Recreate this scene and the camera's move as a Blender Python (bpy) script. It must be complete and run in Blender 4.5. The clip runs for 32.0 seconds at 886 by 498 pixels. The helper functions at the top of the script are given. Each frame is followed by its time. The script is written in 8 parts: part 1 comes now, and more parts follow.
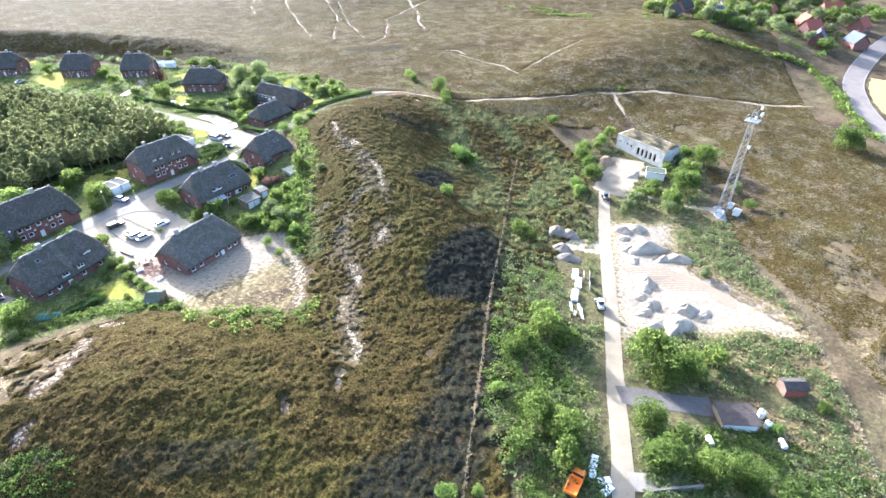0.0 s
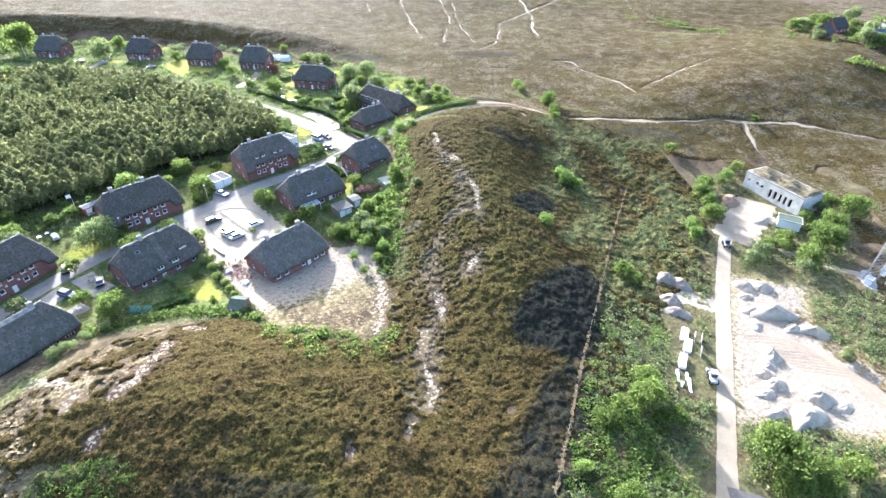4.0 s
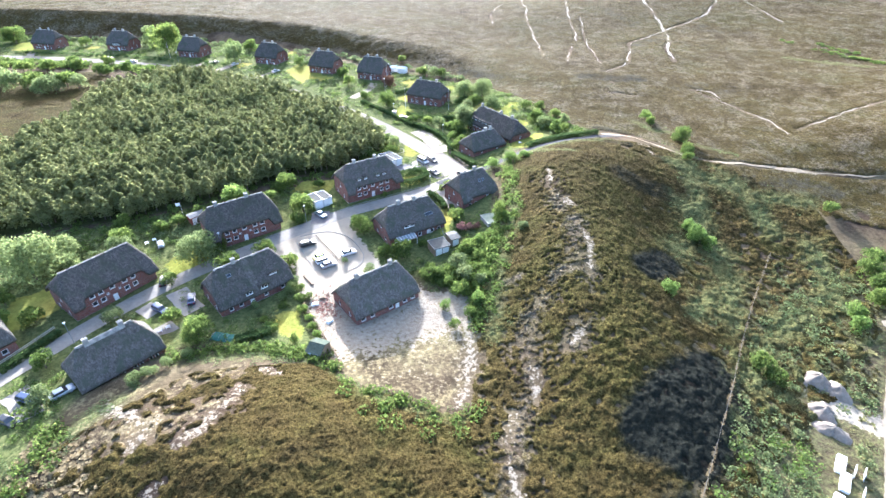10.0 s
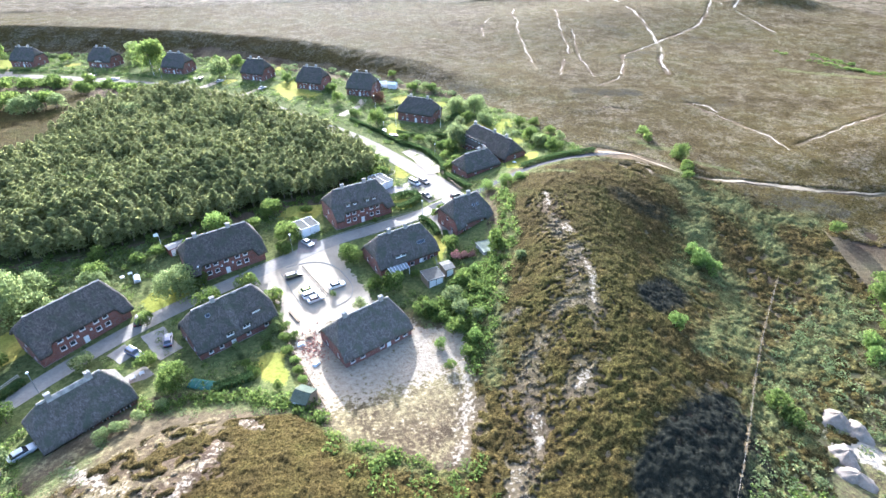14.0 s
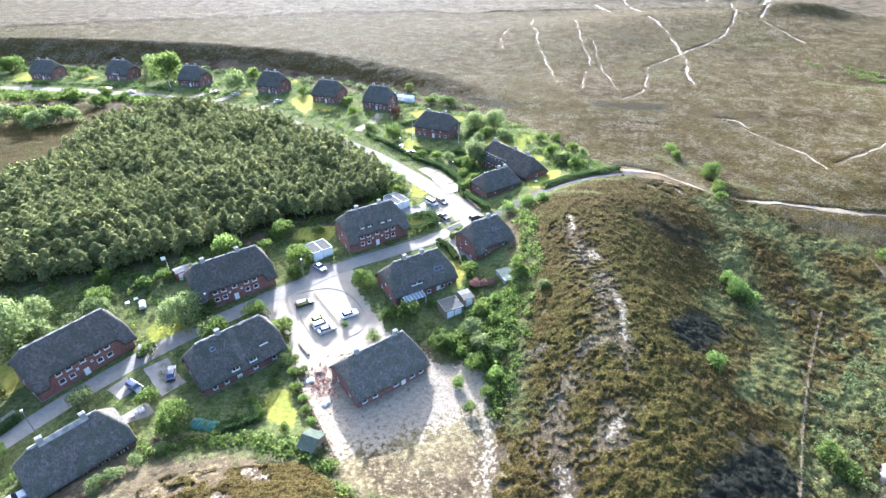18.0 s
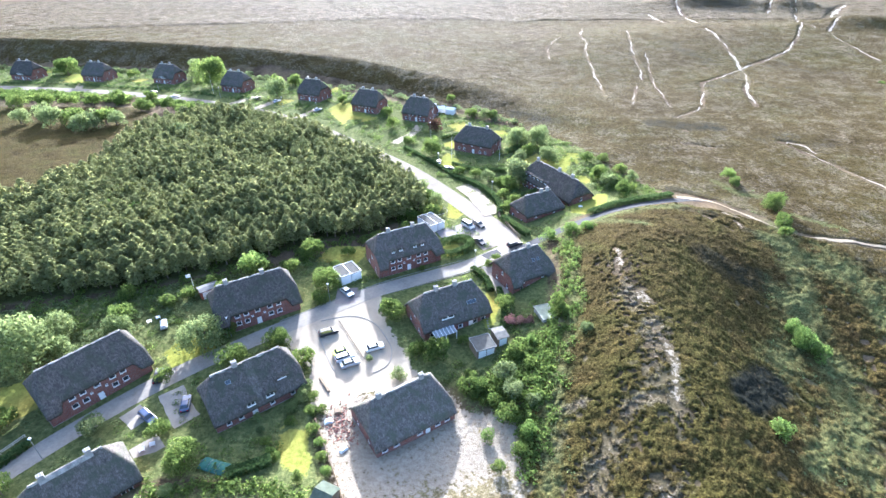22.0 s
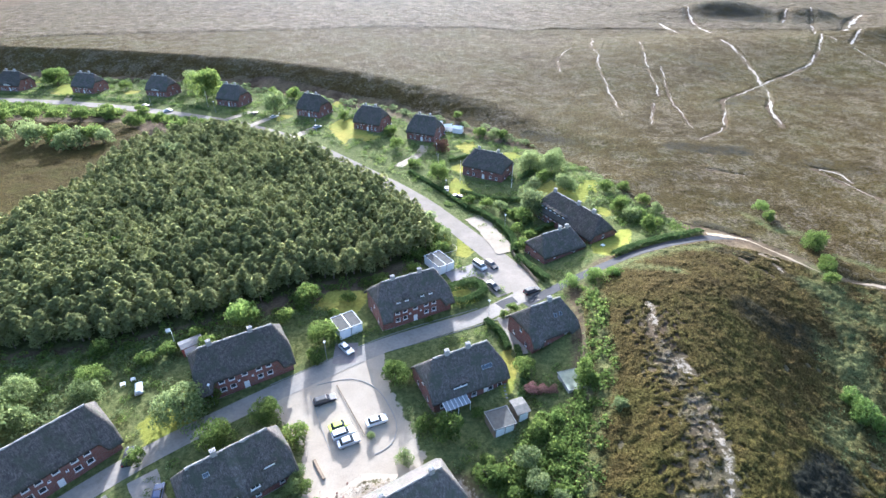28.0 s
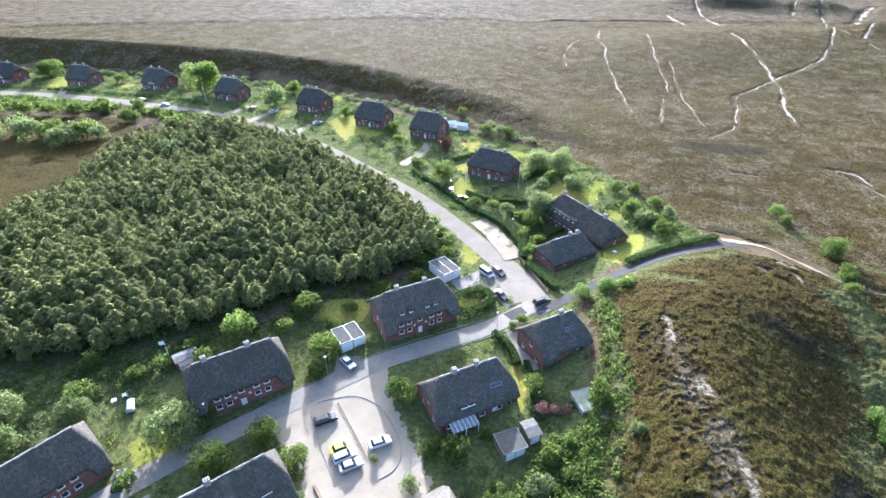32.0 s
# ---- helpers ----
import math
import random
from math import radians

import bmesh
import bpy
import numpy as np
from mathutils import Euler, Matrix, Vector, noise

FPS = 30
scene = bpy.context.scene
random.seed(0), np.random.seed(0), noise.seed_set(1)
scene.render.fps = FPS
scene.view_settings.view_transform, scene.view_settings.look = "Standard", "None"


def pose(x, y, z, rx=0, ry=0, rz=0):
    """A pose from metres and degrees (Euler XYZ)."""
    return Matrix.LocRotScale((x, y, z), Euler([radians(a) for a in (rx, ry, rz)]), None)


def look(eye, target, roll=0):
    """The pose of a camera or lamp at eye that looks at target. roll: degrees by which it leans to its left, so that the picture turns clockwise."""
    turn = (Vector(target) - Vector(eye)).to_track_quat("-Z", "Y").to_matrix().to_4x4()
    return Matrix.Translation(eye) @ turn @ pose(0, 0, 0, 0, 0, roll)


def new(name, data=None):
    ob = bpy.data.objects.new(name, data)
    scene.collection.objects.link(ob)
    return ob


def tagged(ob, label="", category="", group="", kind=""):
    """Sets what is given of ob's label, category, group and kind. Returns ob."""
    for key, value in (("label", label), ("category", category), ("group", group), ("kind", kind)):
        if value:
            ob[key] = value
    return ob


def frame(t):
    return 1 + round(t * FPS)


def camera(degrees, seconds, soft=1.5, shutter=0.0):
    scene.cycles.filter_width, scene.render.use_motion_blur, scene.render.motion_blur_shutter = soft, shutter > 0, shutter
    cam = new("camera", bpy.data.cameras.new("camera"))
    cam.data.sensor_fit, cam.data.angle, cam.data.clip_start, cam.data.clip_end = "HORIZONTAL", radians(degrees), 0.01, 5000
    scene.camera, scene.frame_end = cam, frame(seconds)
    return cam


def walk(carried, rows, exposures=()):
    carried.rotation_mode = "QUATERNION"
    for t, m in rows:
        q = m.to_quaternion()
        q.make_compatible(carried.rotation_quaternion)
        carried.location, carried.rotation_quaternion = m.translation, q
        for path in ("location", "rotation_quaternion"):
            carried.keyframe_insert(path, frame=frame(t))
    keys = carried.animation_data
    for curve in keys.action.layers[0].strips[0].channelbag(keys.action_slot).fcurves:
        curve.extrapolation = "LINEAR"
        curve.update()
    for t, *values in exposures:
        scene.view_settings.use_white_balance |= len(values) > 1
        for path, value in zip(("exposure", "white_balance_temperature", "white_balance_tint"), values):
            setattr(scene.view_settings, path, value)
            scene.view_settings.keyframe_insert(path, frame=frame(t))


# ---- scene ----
cam = camera(80.12, 32.0)
EXPOSURE = [(0, 2.45, 5350, 12), (10, 2.42, 5250, 12), (22.8, 2.41, 5150, 12), (24.0, 2.05, 5150, 12), (32, 2.03, 5150, 12)]
PATH = [
    (0, 13.08, -150.90, 79.84, 55.525, 0.016, -27.388),
    (0.5, 13.42, -149.32, 79.96, 55.504, 0.025, -27.377),
    (1, 13.77, -147.73, 80.07, 55.529, 0.012, -27.292),
    (1.5, 14.11, -146.15, 80.20, 55.526, -0.009, -27.270),
    (2, 14.46, -144.59, 80.32, 55.545, -0.043, -27.123),
    (2.5, 14.82, -143.05, 80.43, 55.540, -0.132, -25.591),
    (3, 15.18, -141.46, 80.53, 55.522, -0.298, -21.898),
    (3.5, 15.50, -139.78, 80.63, 55.465, -0.433, -18.671),
    (5.5, 16.45, -132.67, 81.05, 55.330, -0.473, -10.465),
    (6, 16.61, -130.97, 81.21, 55.346, -0.506, -8.471),
    (6.5, 16.73, -129.36, 81.39, 55.348, -0.516, -6.897),
    (7, 16.84, -127.82, 81.60, 55.360, -0.542, -5.673),
    (7.5, 16.95, -126.36, 81.84, 55.354, -0.520, -4.995),
    (8, 17.08, -124.93, 82.09, 55.373, -0.461, -4.607),
    (8.5, 17.23, -123.57, 82.33, 55.385, -0.404, -4.319),
    (9, 17.41, -122.31, 82.54, 55.401, -0.355, -4.202),
    (9.5, 17.66, -121.16, 82.66, 55.556, -0.277, -4.062),
    (10, 17.91, -120.07, 82.73, 55.703, -0.222, -3.977),
    (10.5, 18.12, -118.98, 82.81, 55.809, -0.182, -4.027),
    (11, 18.28, -117.85, 82.90, 55.915, -0.158, -4.078),
    (11.5, 18.37, -116.67, 83.01, 56.014, -0.097, -4.204),
    (12, 18.41, -115.44, 83.14, 56.111, -0.029, -4.350),
    (12.5, 18.42, -114.19, 83.27, 56.204, -0.008, -4.479),
    (13, 18.43, -112.94, 83.38, 56.313, -0.003, -4.677),
    (13.5, 18.44, -111.72, 83.47, 56.424, -0.003, -4.843),
    (14, 18.45, -110.54, 83.54, 56.528, -0.010, -5.036),
    (14.5, 18.42, -109.35, 83.57, 56.607, 0.023, -5.241),
    (16.5, 18.02, -104.52, 83.49, 57.148, 0.239, -6.272),
    (17, 18.02, -103.44, 83.53, 57.204, 0.388, -6.547),
    (17.5, 18.13, -102.43, 83.58, 57.261, 0.450, -6.065),
    (18, 18.34, -101.40, 83.63, 57.344, 0.442, -3.370),
    (18.5, 18.63, -100.33, 83.68, 57.453, 0.408, -0.374),
    (19, 18.90, -99.16, 83.77, 57.557, 0.432, 0.320),
    (19.5, 19.01, -97.82, 83.87, 57.610, 0.467, 0.659),
    (20, 19.06, -96.36, 83.97, 57.653, 0.469, 0.863),
    (20.5, 19.09, -94.86, 84.08, 57.673, 0.461, 0.965),
    (21, 19.11, -93.34, 84.18, 57.719, 0.425, 1.070),
    (21.5, 19.08, -91.81, 84.24, 57.764, 0.402, 1.165),
    (22, 18.98, -90.29, 84.30, 57.812, 0.375, 1.272),
    (22.5, 18.81, -88.75, 84.35, 57.824, 0.330, 1.280),
    (23, 18.59, -87.16, 84.42, 57.822, 0.294, 1.283),
    (23.5, 18.36, -85.54, 84.58, 57.796, 0.236, 1.243),
    (24, 18.14, -83.88, 84.88, 57.764, 0.192, 1.239),
    (24.5, 17.94, -82.24, 85.31, 57.784, 0.154, 1.143),
    (25, 17.69, -80.57, 85.70, 57.769, 0.143, 1.222),
    (25.5, 17.44, -78.93, 85.97, 57.790, 0.146, 1.326),
    (27.5, 16.39, -72.84, 86.42, 57.932, 0.121, 1.553),
    (28, 16.13, -71.53, 86.50, 57.975, 0.085, 1.568),
    (28.5, 15.89, -70.34, 86.61, 57.991, 0.063, 1.570),
    (29, 15.67, -69.23, 86.70, 58.035, 0.017, 1.613),
    (29.5, 15.45, -68.20, 86.75, 58.065, -0.033, 1.646),
    (30, 15.24, -67.24, 86.80, 58.123, -0.040, 1.675),
    (30.5, 15.07, -66.36, 86.84, 58.151, -0.080, 1.726),
    (31, 14.89, -65.58, 86.88, 58.146, -0.100, 1.715),
    (31.5, 14.69, -64.89, 86.93, 57.847, -0.131, 1.731),
    (32, 14.48, -64.28, 87.01, 56.970, -0.136, 1.749),
]
walk(cam, [(t, pose(*p)) for t, *p in PATH], EXPOSURE)

# ---- world and sun ----
SUN_ELEV, SUN_TURN = 19.5, -7.0  # degrees above the horizon; turned from +y towards +x
world = bpy.data.worlds.new("sky")
scene.world = world
world.use_nodes = True
wn = world.node_tree.nodes
sky = wn.new("ShaderNodeTexSky")
sky.sky_type, sky.sun_disc = "NISHITA", False
sky.sun_elevation, sky.sun_rotation = radians(SUN_ELEV), radians(SUN_TURN)
sky.air_density, sky.dust_density = 1.0, 4.5
world.node_tree.links.new(sky.outputs[0], wn["Background"].inputs[0])
wn["Background"].inputs[1].default_value = 0.15
sun = bpy.data.lights.new("sun", "SUN")
sun.energy, sun.angle, sun.color = 4.4, radians(0.6), (1.0, 0.95, 0.90)
sun_ob = new("sun", sun)
_dir = Vector((math.sin(radians(SUN_TURN)) * math.cos(radians(SUN_ELEV)), math.cos(radians(SUN_TURN)) * math.cos(radians(SUN_ELEV)), math.sin(radians(SUN_ELEV))))
sun_ob.matrix_world = look(tuple(_dir * 400), (0, 0, 0))

# ---- materials ----
def material(name, build):
    m = bpy.data.materials.new(name)
    m.use_nodes = True
    nt = m.node_tree
    bsdf = nt.nodes["Principled BSDF"]

    def node(kind, **inputs):
        n = nt.nodes.new(kind)
        for k, v in inputs.items():
            key = k.replace("_", " ")
            if hasattr(v, "links"):
                nt.links.new(v, n.inputs[key])
            else:
                n.inputs[key].default_value = v
        return n

    build(nt, bsdf, node)
    return m


def ramp(nt, fac, stops):
    n = nt.nodes.new("ShaderNodeValToRGB")
    e = n.color_ramp.elements
    while len(e) < len(stops):
        e.new(0.5)
    for k, (p, c) in enumerate(stops):
        e[k].position, e[k].color = p, (*c, 1) if len(c) == 3 else c
    nt.links.new(fac, n.inputs[0])
    return n.outputs[0]


def mix(nt, fac, a, b, kind="MIX"):
    n = nt.nodes.new("ShaderNodeMix")
    n.data_type, n.blend_type = "RGBA", kind
    for slot, v in ((0, fac), (6, a), (7, b)):
        if hasattr(v, "links"):
            nt.links.new(v, n.inputs[slot])
        else:
            n.inputs[slot].default_value = v if slot == 0 else (*v, 1)
    return n.outputs[2]


def calc(nt, op, a, b=0.0, clamp=False):
    n = nt.nodes.new("ShaderNodeMath")
    n.operation, n.use_clamp = op, clamp
    for slot, v in ((0, a), (1, b)):
        if hasattr(v, "links"):
            nt.links.new(v, n.inputs[slot])
        else:
            n.inputs[slot].default_value = v
    return n.outputs[0]


def noise_of(nt, node, scale, detail=4.0, rough=0.6, stretch=None):
    geo = nt.nodes.new("ShaderNodeNewGeometry")
    vec = geo.outputs["Position"]
    if stretch:
        mp = nt.nodes.new("ShaderNodeMapping")
        nt.links.new(vec, mp.inputs[0])
        mp.inputs["Scale"].default_value = stretch
        vec = mp.outputs[0]
    n = node("ShaderNodeTexNoise", Scale=scale, Detail=detail, Roughness=rough)
    nt.links.new(vec, n.inputs["Vector"])
    return n.outputs[0]


def bump(nt, bsdf, height, strength, distance):
    b = nt.nodes.new("ShaderNodeBump")
    b.inputs["Strength"].default_value, b.inputs["Distance"].default_value = strength, distance
    nt.links.new(height, b.inputs["Height"])
    nt.links.new(b.outputs[0], bsdf.inputs["Normal"])


def plain(name, color, rough=0.7, metal=0.0, vary=0.25, scale=1.2, fine=9.0, relief=0.02, spec=0.2, coat=0.0):
    """Two scales of variation round one colour."""
    def build(nt, bsdf, node):
        a, b = noise_of(nt, node, scale, 3), noise_of(nt, node, fine, 5)
        f = calc(nt, "ADD", calc(nt, "MULTIPLY", a, 0.6), calc(nt, "MULTIPLY", b, 0.4))
        lo, hi = [c * (1 - vary) for c in color], [min(1, c * (1 + vary)) for c in color]
        nt.links.new(ramp(nt, f, [(0.3, lo), (0.7, hi)]), bsdf.inputs["Base Color"])
        bsdf.inputs["Roughness"].default_value, bsdf.inputs["Metallic"].default_value = rough, metal
        bsdf.inputs["Specular IOR Level"].default_value = spec
        bsdf.inputs["Coat Weight"].default_value = coat
        if relief:
            bump(nt, bsdf, b, 0.5, relief)
    return material(name, build)


def foliage(name, dark, light, trans=0.35, sheen=0.0, patches=0.0):
    """Leaves: random tone per clump and per plant, and some light passing through."""
    def build(nt, bsdf, node):
        geo, info = nt.nodes.new("ShaderNodeNewGeometry"), nt.nodes.new("ShaderNodeObjectInfo")
        f = calc(nt, "ADD", calc(nt, "MULTIPLY", geo.outputs["Random Per Island"], 0.7), calc(nt, "MULTIPLY", info.outputs["Random"], 0.3))
        if patches:
            f = calc(nt, "ADD", calc(nt, "MULTIPLY", geo.outputs["Random Per Island"], 0.6), calc(nt, "MULTIPLY", ramp(nt, noise_of(nt, node, patches, 6, 0.65), [(0.35, (0, 0, 0)), (0.66, (1, 1, 1))]), 0.4))
        col = ramp(nt, f, [(0.0, dark), (1.0, light)])
        nt.links.new(col, bsdf.inputs["Base Color"])
        bsdf.inputs["Roughness"].default_value, bsdf.inputs["Specular IOR Level"].default_value = 0.75, 0.05
        bsdf.inputs["Sheen Weight"].default_value = sheen
        t = nt.nodes.new("ShaderNodeBsdfTranslucent")
        nt.links.new(col, t.inputs["Color"])
        ms = nt.nodes.new("ShaderNodeMixShader")
        ms.inputs[0].default_value = trans
        nt.links.new(bsdf.outputs[0], ms.inputs[1]), nt.links.new(t.outputs[0], ms.inputs[2])
        nt.links.new(ms.outputs[0], nt.nodes["Material Output"].inputs[0])
    return material(name, build)


def build_ground(nt, bsdf, node):
    m1, m2 = nt.nodes.new("ShaderNodeAttribute"), nt.nodes.new("ShaderNodeAttribute")
    m1.attribute_name, m2.attribute_name = "cover_a", "cover_b"
    s1, s2 = nt.nodes.new("ShaderNodeSeparateColor"), nt.nodes.new("ShaderNodeSeparateColor")
    nt.links.new(m1.outputs["Color"], s1.inputs[0]), nt.links.new(m2.outputs["Color"], s2.inputs[0])
    wide, mid, fine, tiny = noise_of(nt, node, 0.018, 7, 0.68), noise_of(nt, node, 0.16, 6, 0.7), noise_of(nt, node, 1.1, 6, 0.7), noise_of(nt, node, 4.5, 4)
    base = ramp(nt, calc(nt, "ADD", calc(nt, "MULTIPLY", mid, 0.5), calc(nt, "MULTIPLY", fine, 0.5)),
                [(0.30, (0.050, 0.041, 0.027)), (0.46, (0.094, 0.077, 0.051)), (0.58, (0.140, 0.115, 0.078)), (0.74, (0.185, 0.152, 0.106))])
    tint = ramp(nt, wide, [(0.36, (0.80, 0.70, 0.72)), (0.46, (1.0, 0.92, 0.86)), (0.55, (1.05, 1.02, 0.90)), (0.66, (0.86, 0.96, 0.72))])
    col = mix(nt, 1.0, base, tint, "MULTIPLY")
    col = mix(nt, 1.0, col, ramp(nt, noise_of(nt, node, 0.07, 9, 0.78), [(0.36, (0.50, 0.47, 0.48)), (0.5, (0.98, 0.97, 0.96)), (0.64, (1.3, 1.27, 1.2))]), "MULTIPLY")

    def cover(col, mask, colour, edge=0.5, sharp=5.0, grain=None):
        g = grain if grain is not None else calc(nt, "ADD", calc(nt, "MULTIPLY", mid, 0.35), calc(nt, "MULTIPLY", fine, 0.65))
        f = calc(nt, "MULTIPLY", calc(nt, "ADD", mask, calc(nt, "MULTIPLY", calc(nt, "SUBTRACT", g, 0.5), 1.5)), sharp)
        f = calc(nt, "SUBTRACT", f, sharp * edge, True)
        return mix(nt, f, col, colour)

    # dark patches, with the shade of hollows painted in
    col = cover(col, s1.outputs[2], ramp(nt, fine, [(0.35, (0.020, 0.017, 0.012)), (0.7, (0.050, 0.040, 0.028))]), 0.45, 3)
    col = cover(col, s1.outputs[1], ramp(nt, fine, [(0.3, (0.046, 0.060, 0.020)), (0.5, (0.106, 0.120, 0.042)), (0.72, (0.20, 0.19, 0.078))]), 0.5, 3)
    col = cover(col, m1.outputs["Alpha"], ramp(nt, fine, [(0.3, (0.17, 0.137, 0.062)), (0.7, (0.33, 0.275, 0.15))]), 0.5, 3.5)
    col = cover(col, m2.outputs["Alpha"], ramp(nt, fine, [(0.3, (0.12, 0.09, 0.07)), (0.7, (0.32, 0.265, 0.215))]), 0.5, 4)
    lush = ramp(nt, noise_of(nt, node, 0.035, 3), [(0.42, (0.80, 0.95, 0.80)), (0.56, (1.0, 1.0, 1.0))])
    col = cover(col, s2.outputs[1], mix(nt, 1.0, ramp(nt, fine, [(0.3, (0.165, 0.150, 0.032)), (0.7, (0.335, 0.285, 0.072))]), lush, "MULTIPLY"), 0.42, 6)
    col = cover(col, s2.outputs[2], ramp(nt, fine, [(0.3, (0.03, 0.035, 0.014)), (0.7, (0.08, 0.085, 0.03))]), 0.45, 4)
    col = cover(col, s1.outputs[0], ramp(nt, fine, [(0.3, (0.205, 0.166, 0.120)), (0.7, (0.35, 0.302, 0.230))]), 0.5, 6, calc(nt, "ADD", calc(nt, "MULTIPLY", fine, 1.5), calc(nt, "MULTIPLY", mid, -0.5)))
    col = cover(col, s2.outputs[0], ramp(nt, calc(nt, "ADD", calc(nt, "MULTIPLY", mid, 0.6), calc(nt, "MULTIPLY", tiny, 0.4)), [(0.3, (0.24, 0.200, 0.148)), (0.7, (0.385, 0.328, 0.248))]), 0.45, 9)
    nt.links.new(col, bsdf.inputs["Base Color"])
    bsdf.inputs["Roughness"].default_value, bsdf.inputs["Specular IOR Level"].default_value = 1.0, 0.02
    rough_part = calc(nt, "SUBTRACT", 1.0, calc(nt, "MAXIMUM", s2.outputs[0], calc(nt, "MULTIPLY", s2.outputs[1], 0.6)), True)
    h = calc(nt, "ADD", calc(nt, "MULTIPLY", fine, 0.7), calc(nt, "MULTIPLY", tiny, 0.3))
    bump(nt, bsdf, calc(nt, "MULTIPLY", h, calc(nt, "ADD", calc(nt, "MULTIPLY", rough_part, 0.95), 0.05)), 0.9, 0.8)


def build_heath(nt, bsdf, node):
    """A closed cover of heather: olive shoots, brown and purplish patches, blackened parts with painted shade, dead
    parts; far off also greyed for haze.
    """
    kind = nt.nodes.new("ShaderNodeAttribute")
    kind.attribute_name = "growth"
    sep = nt.nodes.new("ShaderNodeSeparateColor")
    nt.links.new(kind.outputs["Color"], sep.inputs[0])
    wide, mid, fine, tiny = noise_of(nt, node, 0.021, 6, 0.62), noise_of(nt, node, 0.13, 6, 0.66), noise_of(nt, node, 2.2, 3, 0.7), noise_of(nt, node, 6.0, 3, 0.7)
    clump = noise_of(nt, node, 0.7, 3, 0.7)
    shoots = calc(nt, "ADD", calc(nt, "MULTIPLY", clump, 0.08), calc(nt, "ADD", calc(nt, "MULTIPLY", fine, 0.5), calc(nt, "MULTIPLY", tiny, 0.42)))
    base = ramp(nt, shoots, [(0.40, (0.012, 0.0095, 0.004)), (0.47, (0.041, 0.034, 0.0115)), (0.53, (0.075, 0.063, 0.022)), (0.61, (0.132, 0.112, 0.045))])
    tint = ramp(nt, calc(nt, "ADD", calc(nt, "MULTIPLY", wide, 0.5), calc(nt, "MULTIPLY", mid, 0.5)), [(0.36, (0.64, 0.55, 0.58)), (0.45, (0.96, 0.84, 0.76)), (0.51, (1.0, 0.91, 0.78)), (0.58, (0.93, 0.95, 0.72)), (0.67, (1.08, 1.0, 0.80))])
    col = mix(nt, 1.0, base, tint, "MULTIPLY")
    edge = calc(nt, "MULTIPLY", calc(nt, "SUBTRACT", calc(nt, "ADD", calc(nt, "MULTIPLY", mid, 0.5), calc(nt, "MULTIPLY", clump, 0.5)), 0.5), 1.5)

    def grow(col, amount, colour):
        return mix(nt, calc(nt, "MULTIPLY", calc(nt, "SUBTRACT", calc(nt, "ADD", amount, edge), 0.38), 2.4, True), col, colour)

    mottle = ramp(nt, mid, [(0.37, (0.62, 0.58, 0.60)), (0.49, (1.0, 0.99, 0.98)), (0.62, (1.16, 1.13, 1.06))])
    # grey of dead stems; the far sheets take it as painted haze
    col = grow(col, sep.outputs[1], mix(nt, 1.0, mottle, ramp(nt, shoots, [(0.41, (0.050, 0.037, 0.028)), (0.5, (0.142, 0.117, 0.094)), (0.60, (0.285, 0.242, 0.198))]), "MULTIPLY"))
    col = grow(col, sep.outputs[0], ramp(nt, shoots, [(0.38, (0.008, 0.009, 0.007)), (0.52, (0.020, 0.021, 0.015)), (0.60, (0.032, 0.032, 0.024)), (0.70, (0.14, 0.128, 0.105))]))
    col = grow(col, kind.outputs["Alpha"], ramp(nt, shoots, [(0.41, (0.085, 0.058, 0.028)), (0.5, (0.190, 0.142, 0.078)), (0.60, (0.34, 0.275, 0.17))]))
    col = grow(col, sep.outputs[2], ramp(nt, shoots, [(0.38, (0.034, 0.042, 0.014)), (0.5, (0.108, 0.110, 0.040)), (0.63, (0.188, 0.186, 0.072))]))
    nt.links.new(col, bsdf.inputs["Base Color"])
    bsdf.inputs["Roughness"].default_value, bsdf.inputs["Specular IOR Level"].default_value = 0.95, 0.03
    bump(nt, bsdf, shoots, 1.0, 0.6)


def build_brick(nt, bsdf, node):
    tc = nt.nodes.new("ShaderNodeTexCoord")
    br = node("ShaderNodeTexBrick", Scale=1.0, Mortar_Size=0.012, Brick_Width=0.25, Row_Height=0.075)
    br.inputs["Color1"].default_value, br.inputs["Color2"].default_value, br.inputs["Mortar"].default_value = (0.150, 0.050, 0.036, 1), (0.205, 0.073, 0.050, 1), (0.19, 0.145, 0.12, 1)
    sep, comb = nt.nodes.new("ShaderNodeSeparateXYZ"), nt.nodes.new("ShaderNodeCombineXYZ")
    nt.links.new(tc.outputs["Object"], sep.inputs[0])
    nt.links.new(calc(nt, "ADD", sep.outputs[0], sep.outputs[1]), comb.inputs[0]), nt.links.new(sep.outputs[2], comb.inputs[1])
    nt.links.new(comb.outputs[0], br.inputs["Vector"])
    n = noise_of(nt, node, 0.7, 5)
    info = nt.nodes.new("ShaderNodeObjectInfo")
    col = mix(nt, 1.0, br.outputs["Color"], ramp(nt, n, [(0.3, (0.72, 0.70, 0.70)), (0.7, (1.15, 1.1, 1.08))]), "MULTIPLY")
    col = mix(nt, 1.0, col, ramp(nt, info.outputs["Random"], [(0.0, (0.85, 0.8, 0.8)), (1.0, (1.12, 1.1, 1.1))]), "MULTIPLY")
    nt.links.new(col, bsdf.inputs["Base Color"])
    bsdf.inputs["Roughness"].default_value = 0.85
    bump(nt, bsdf, br.outputs["Fac"], -0.4, 0.01)


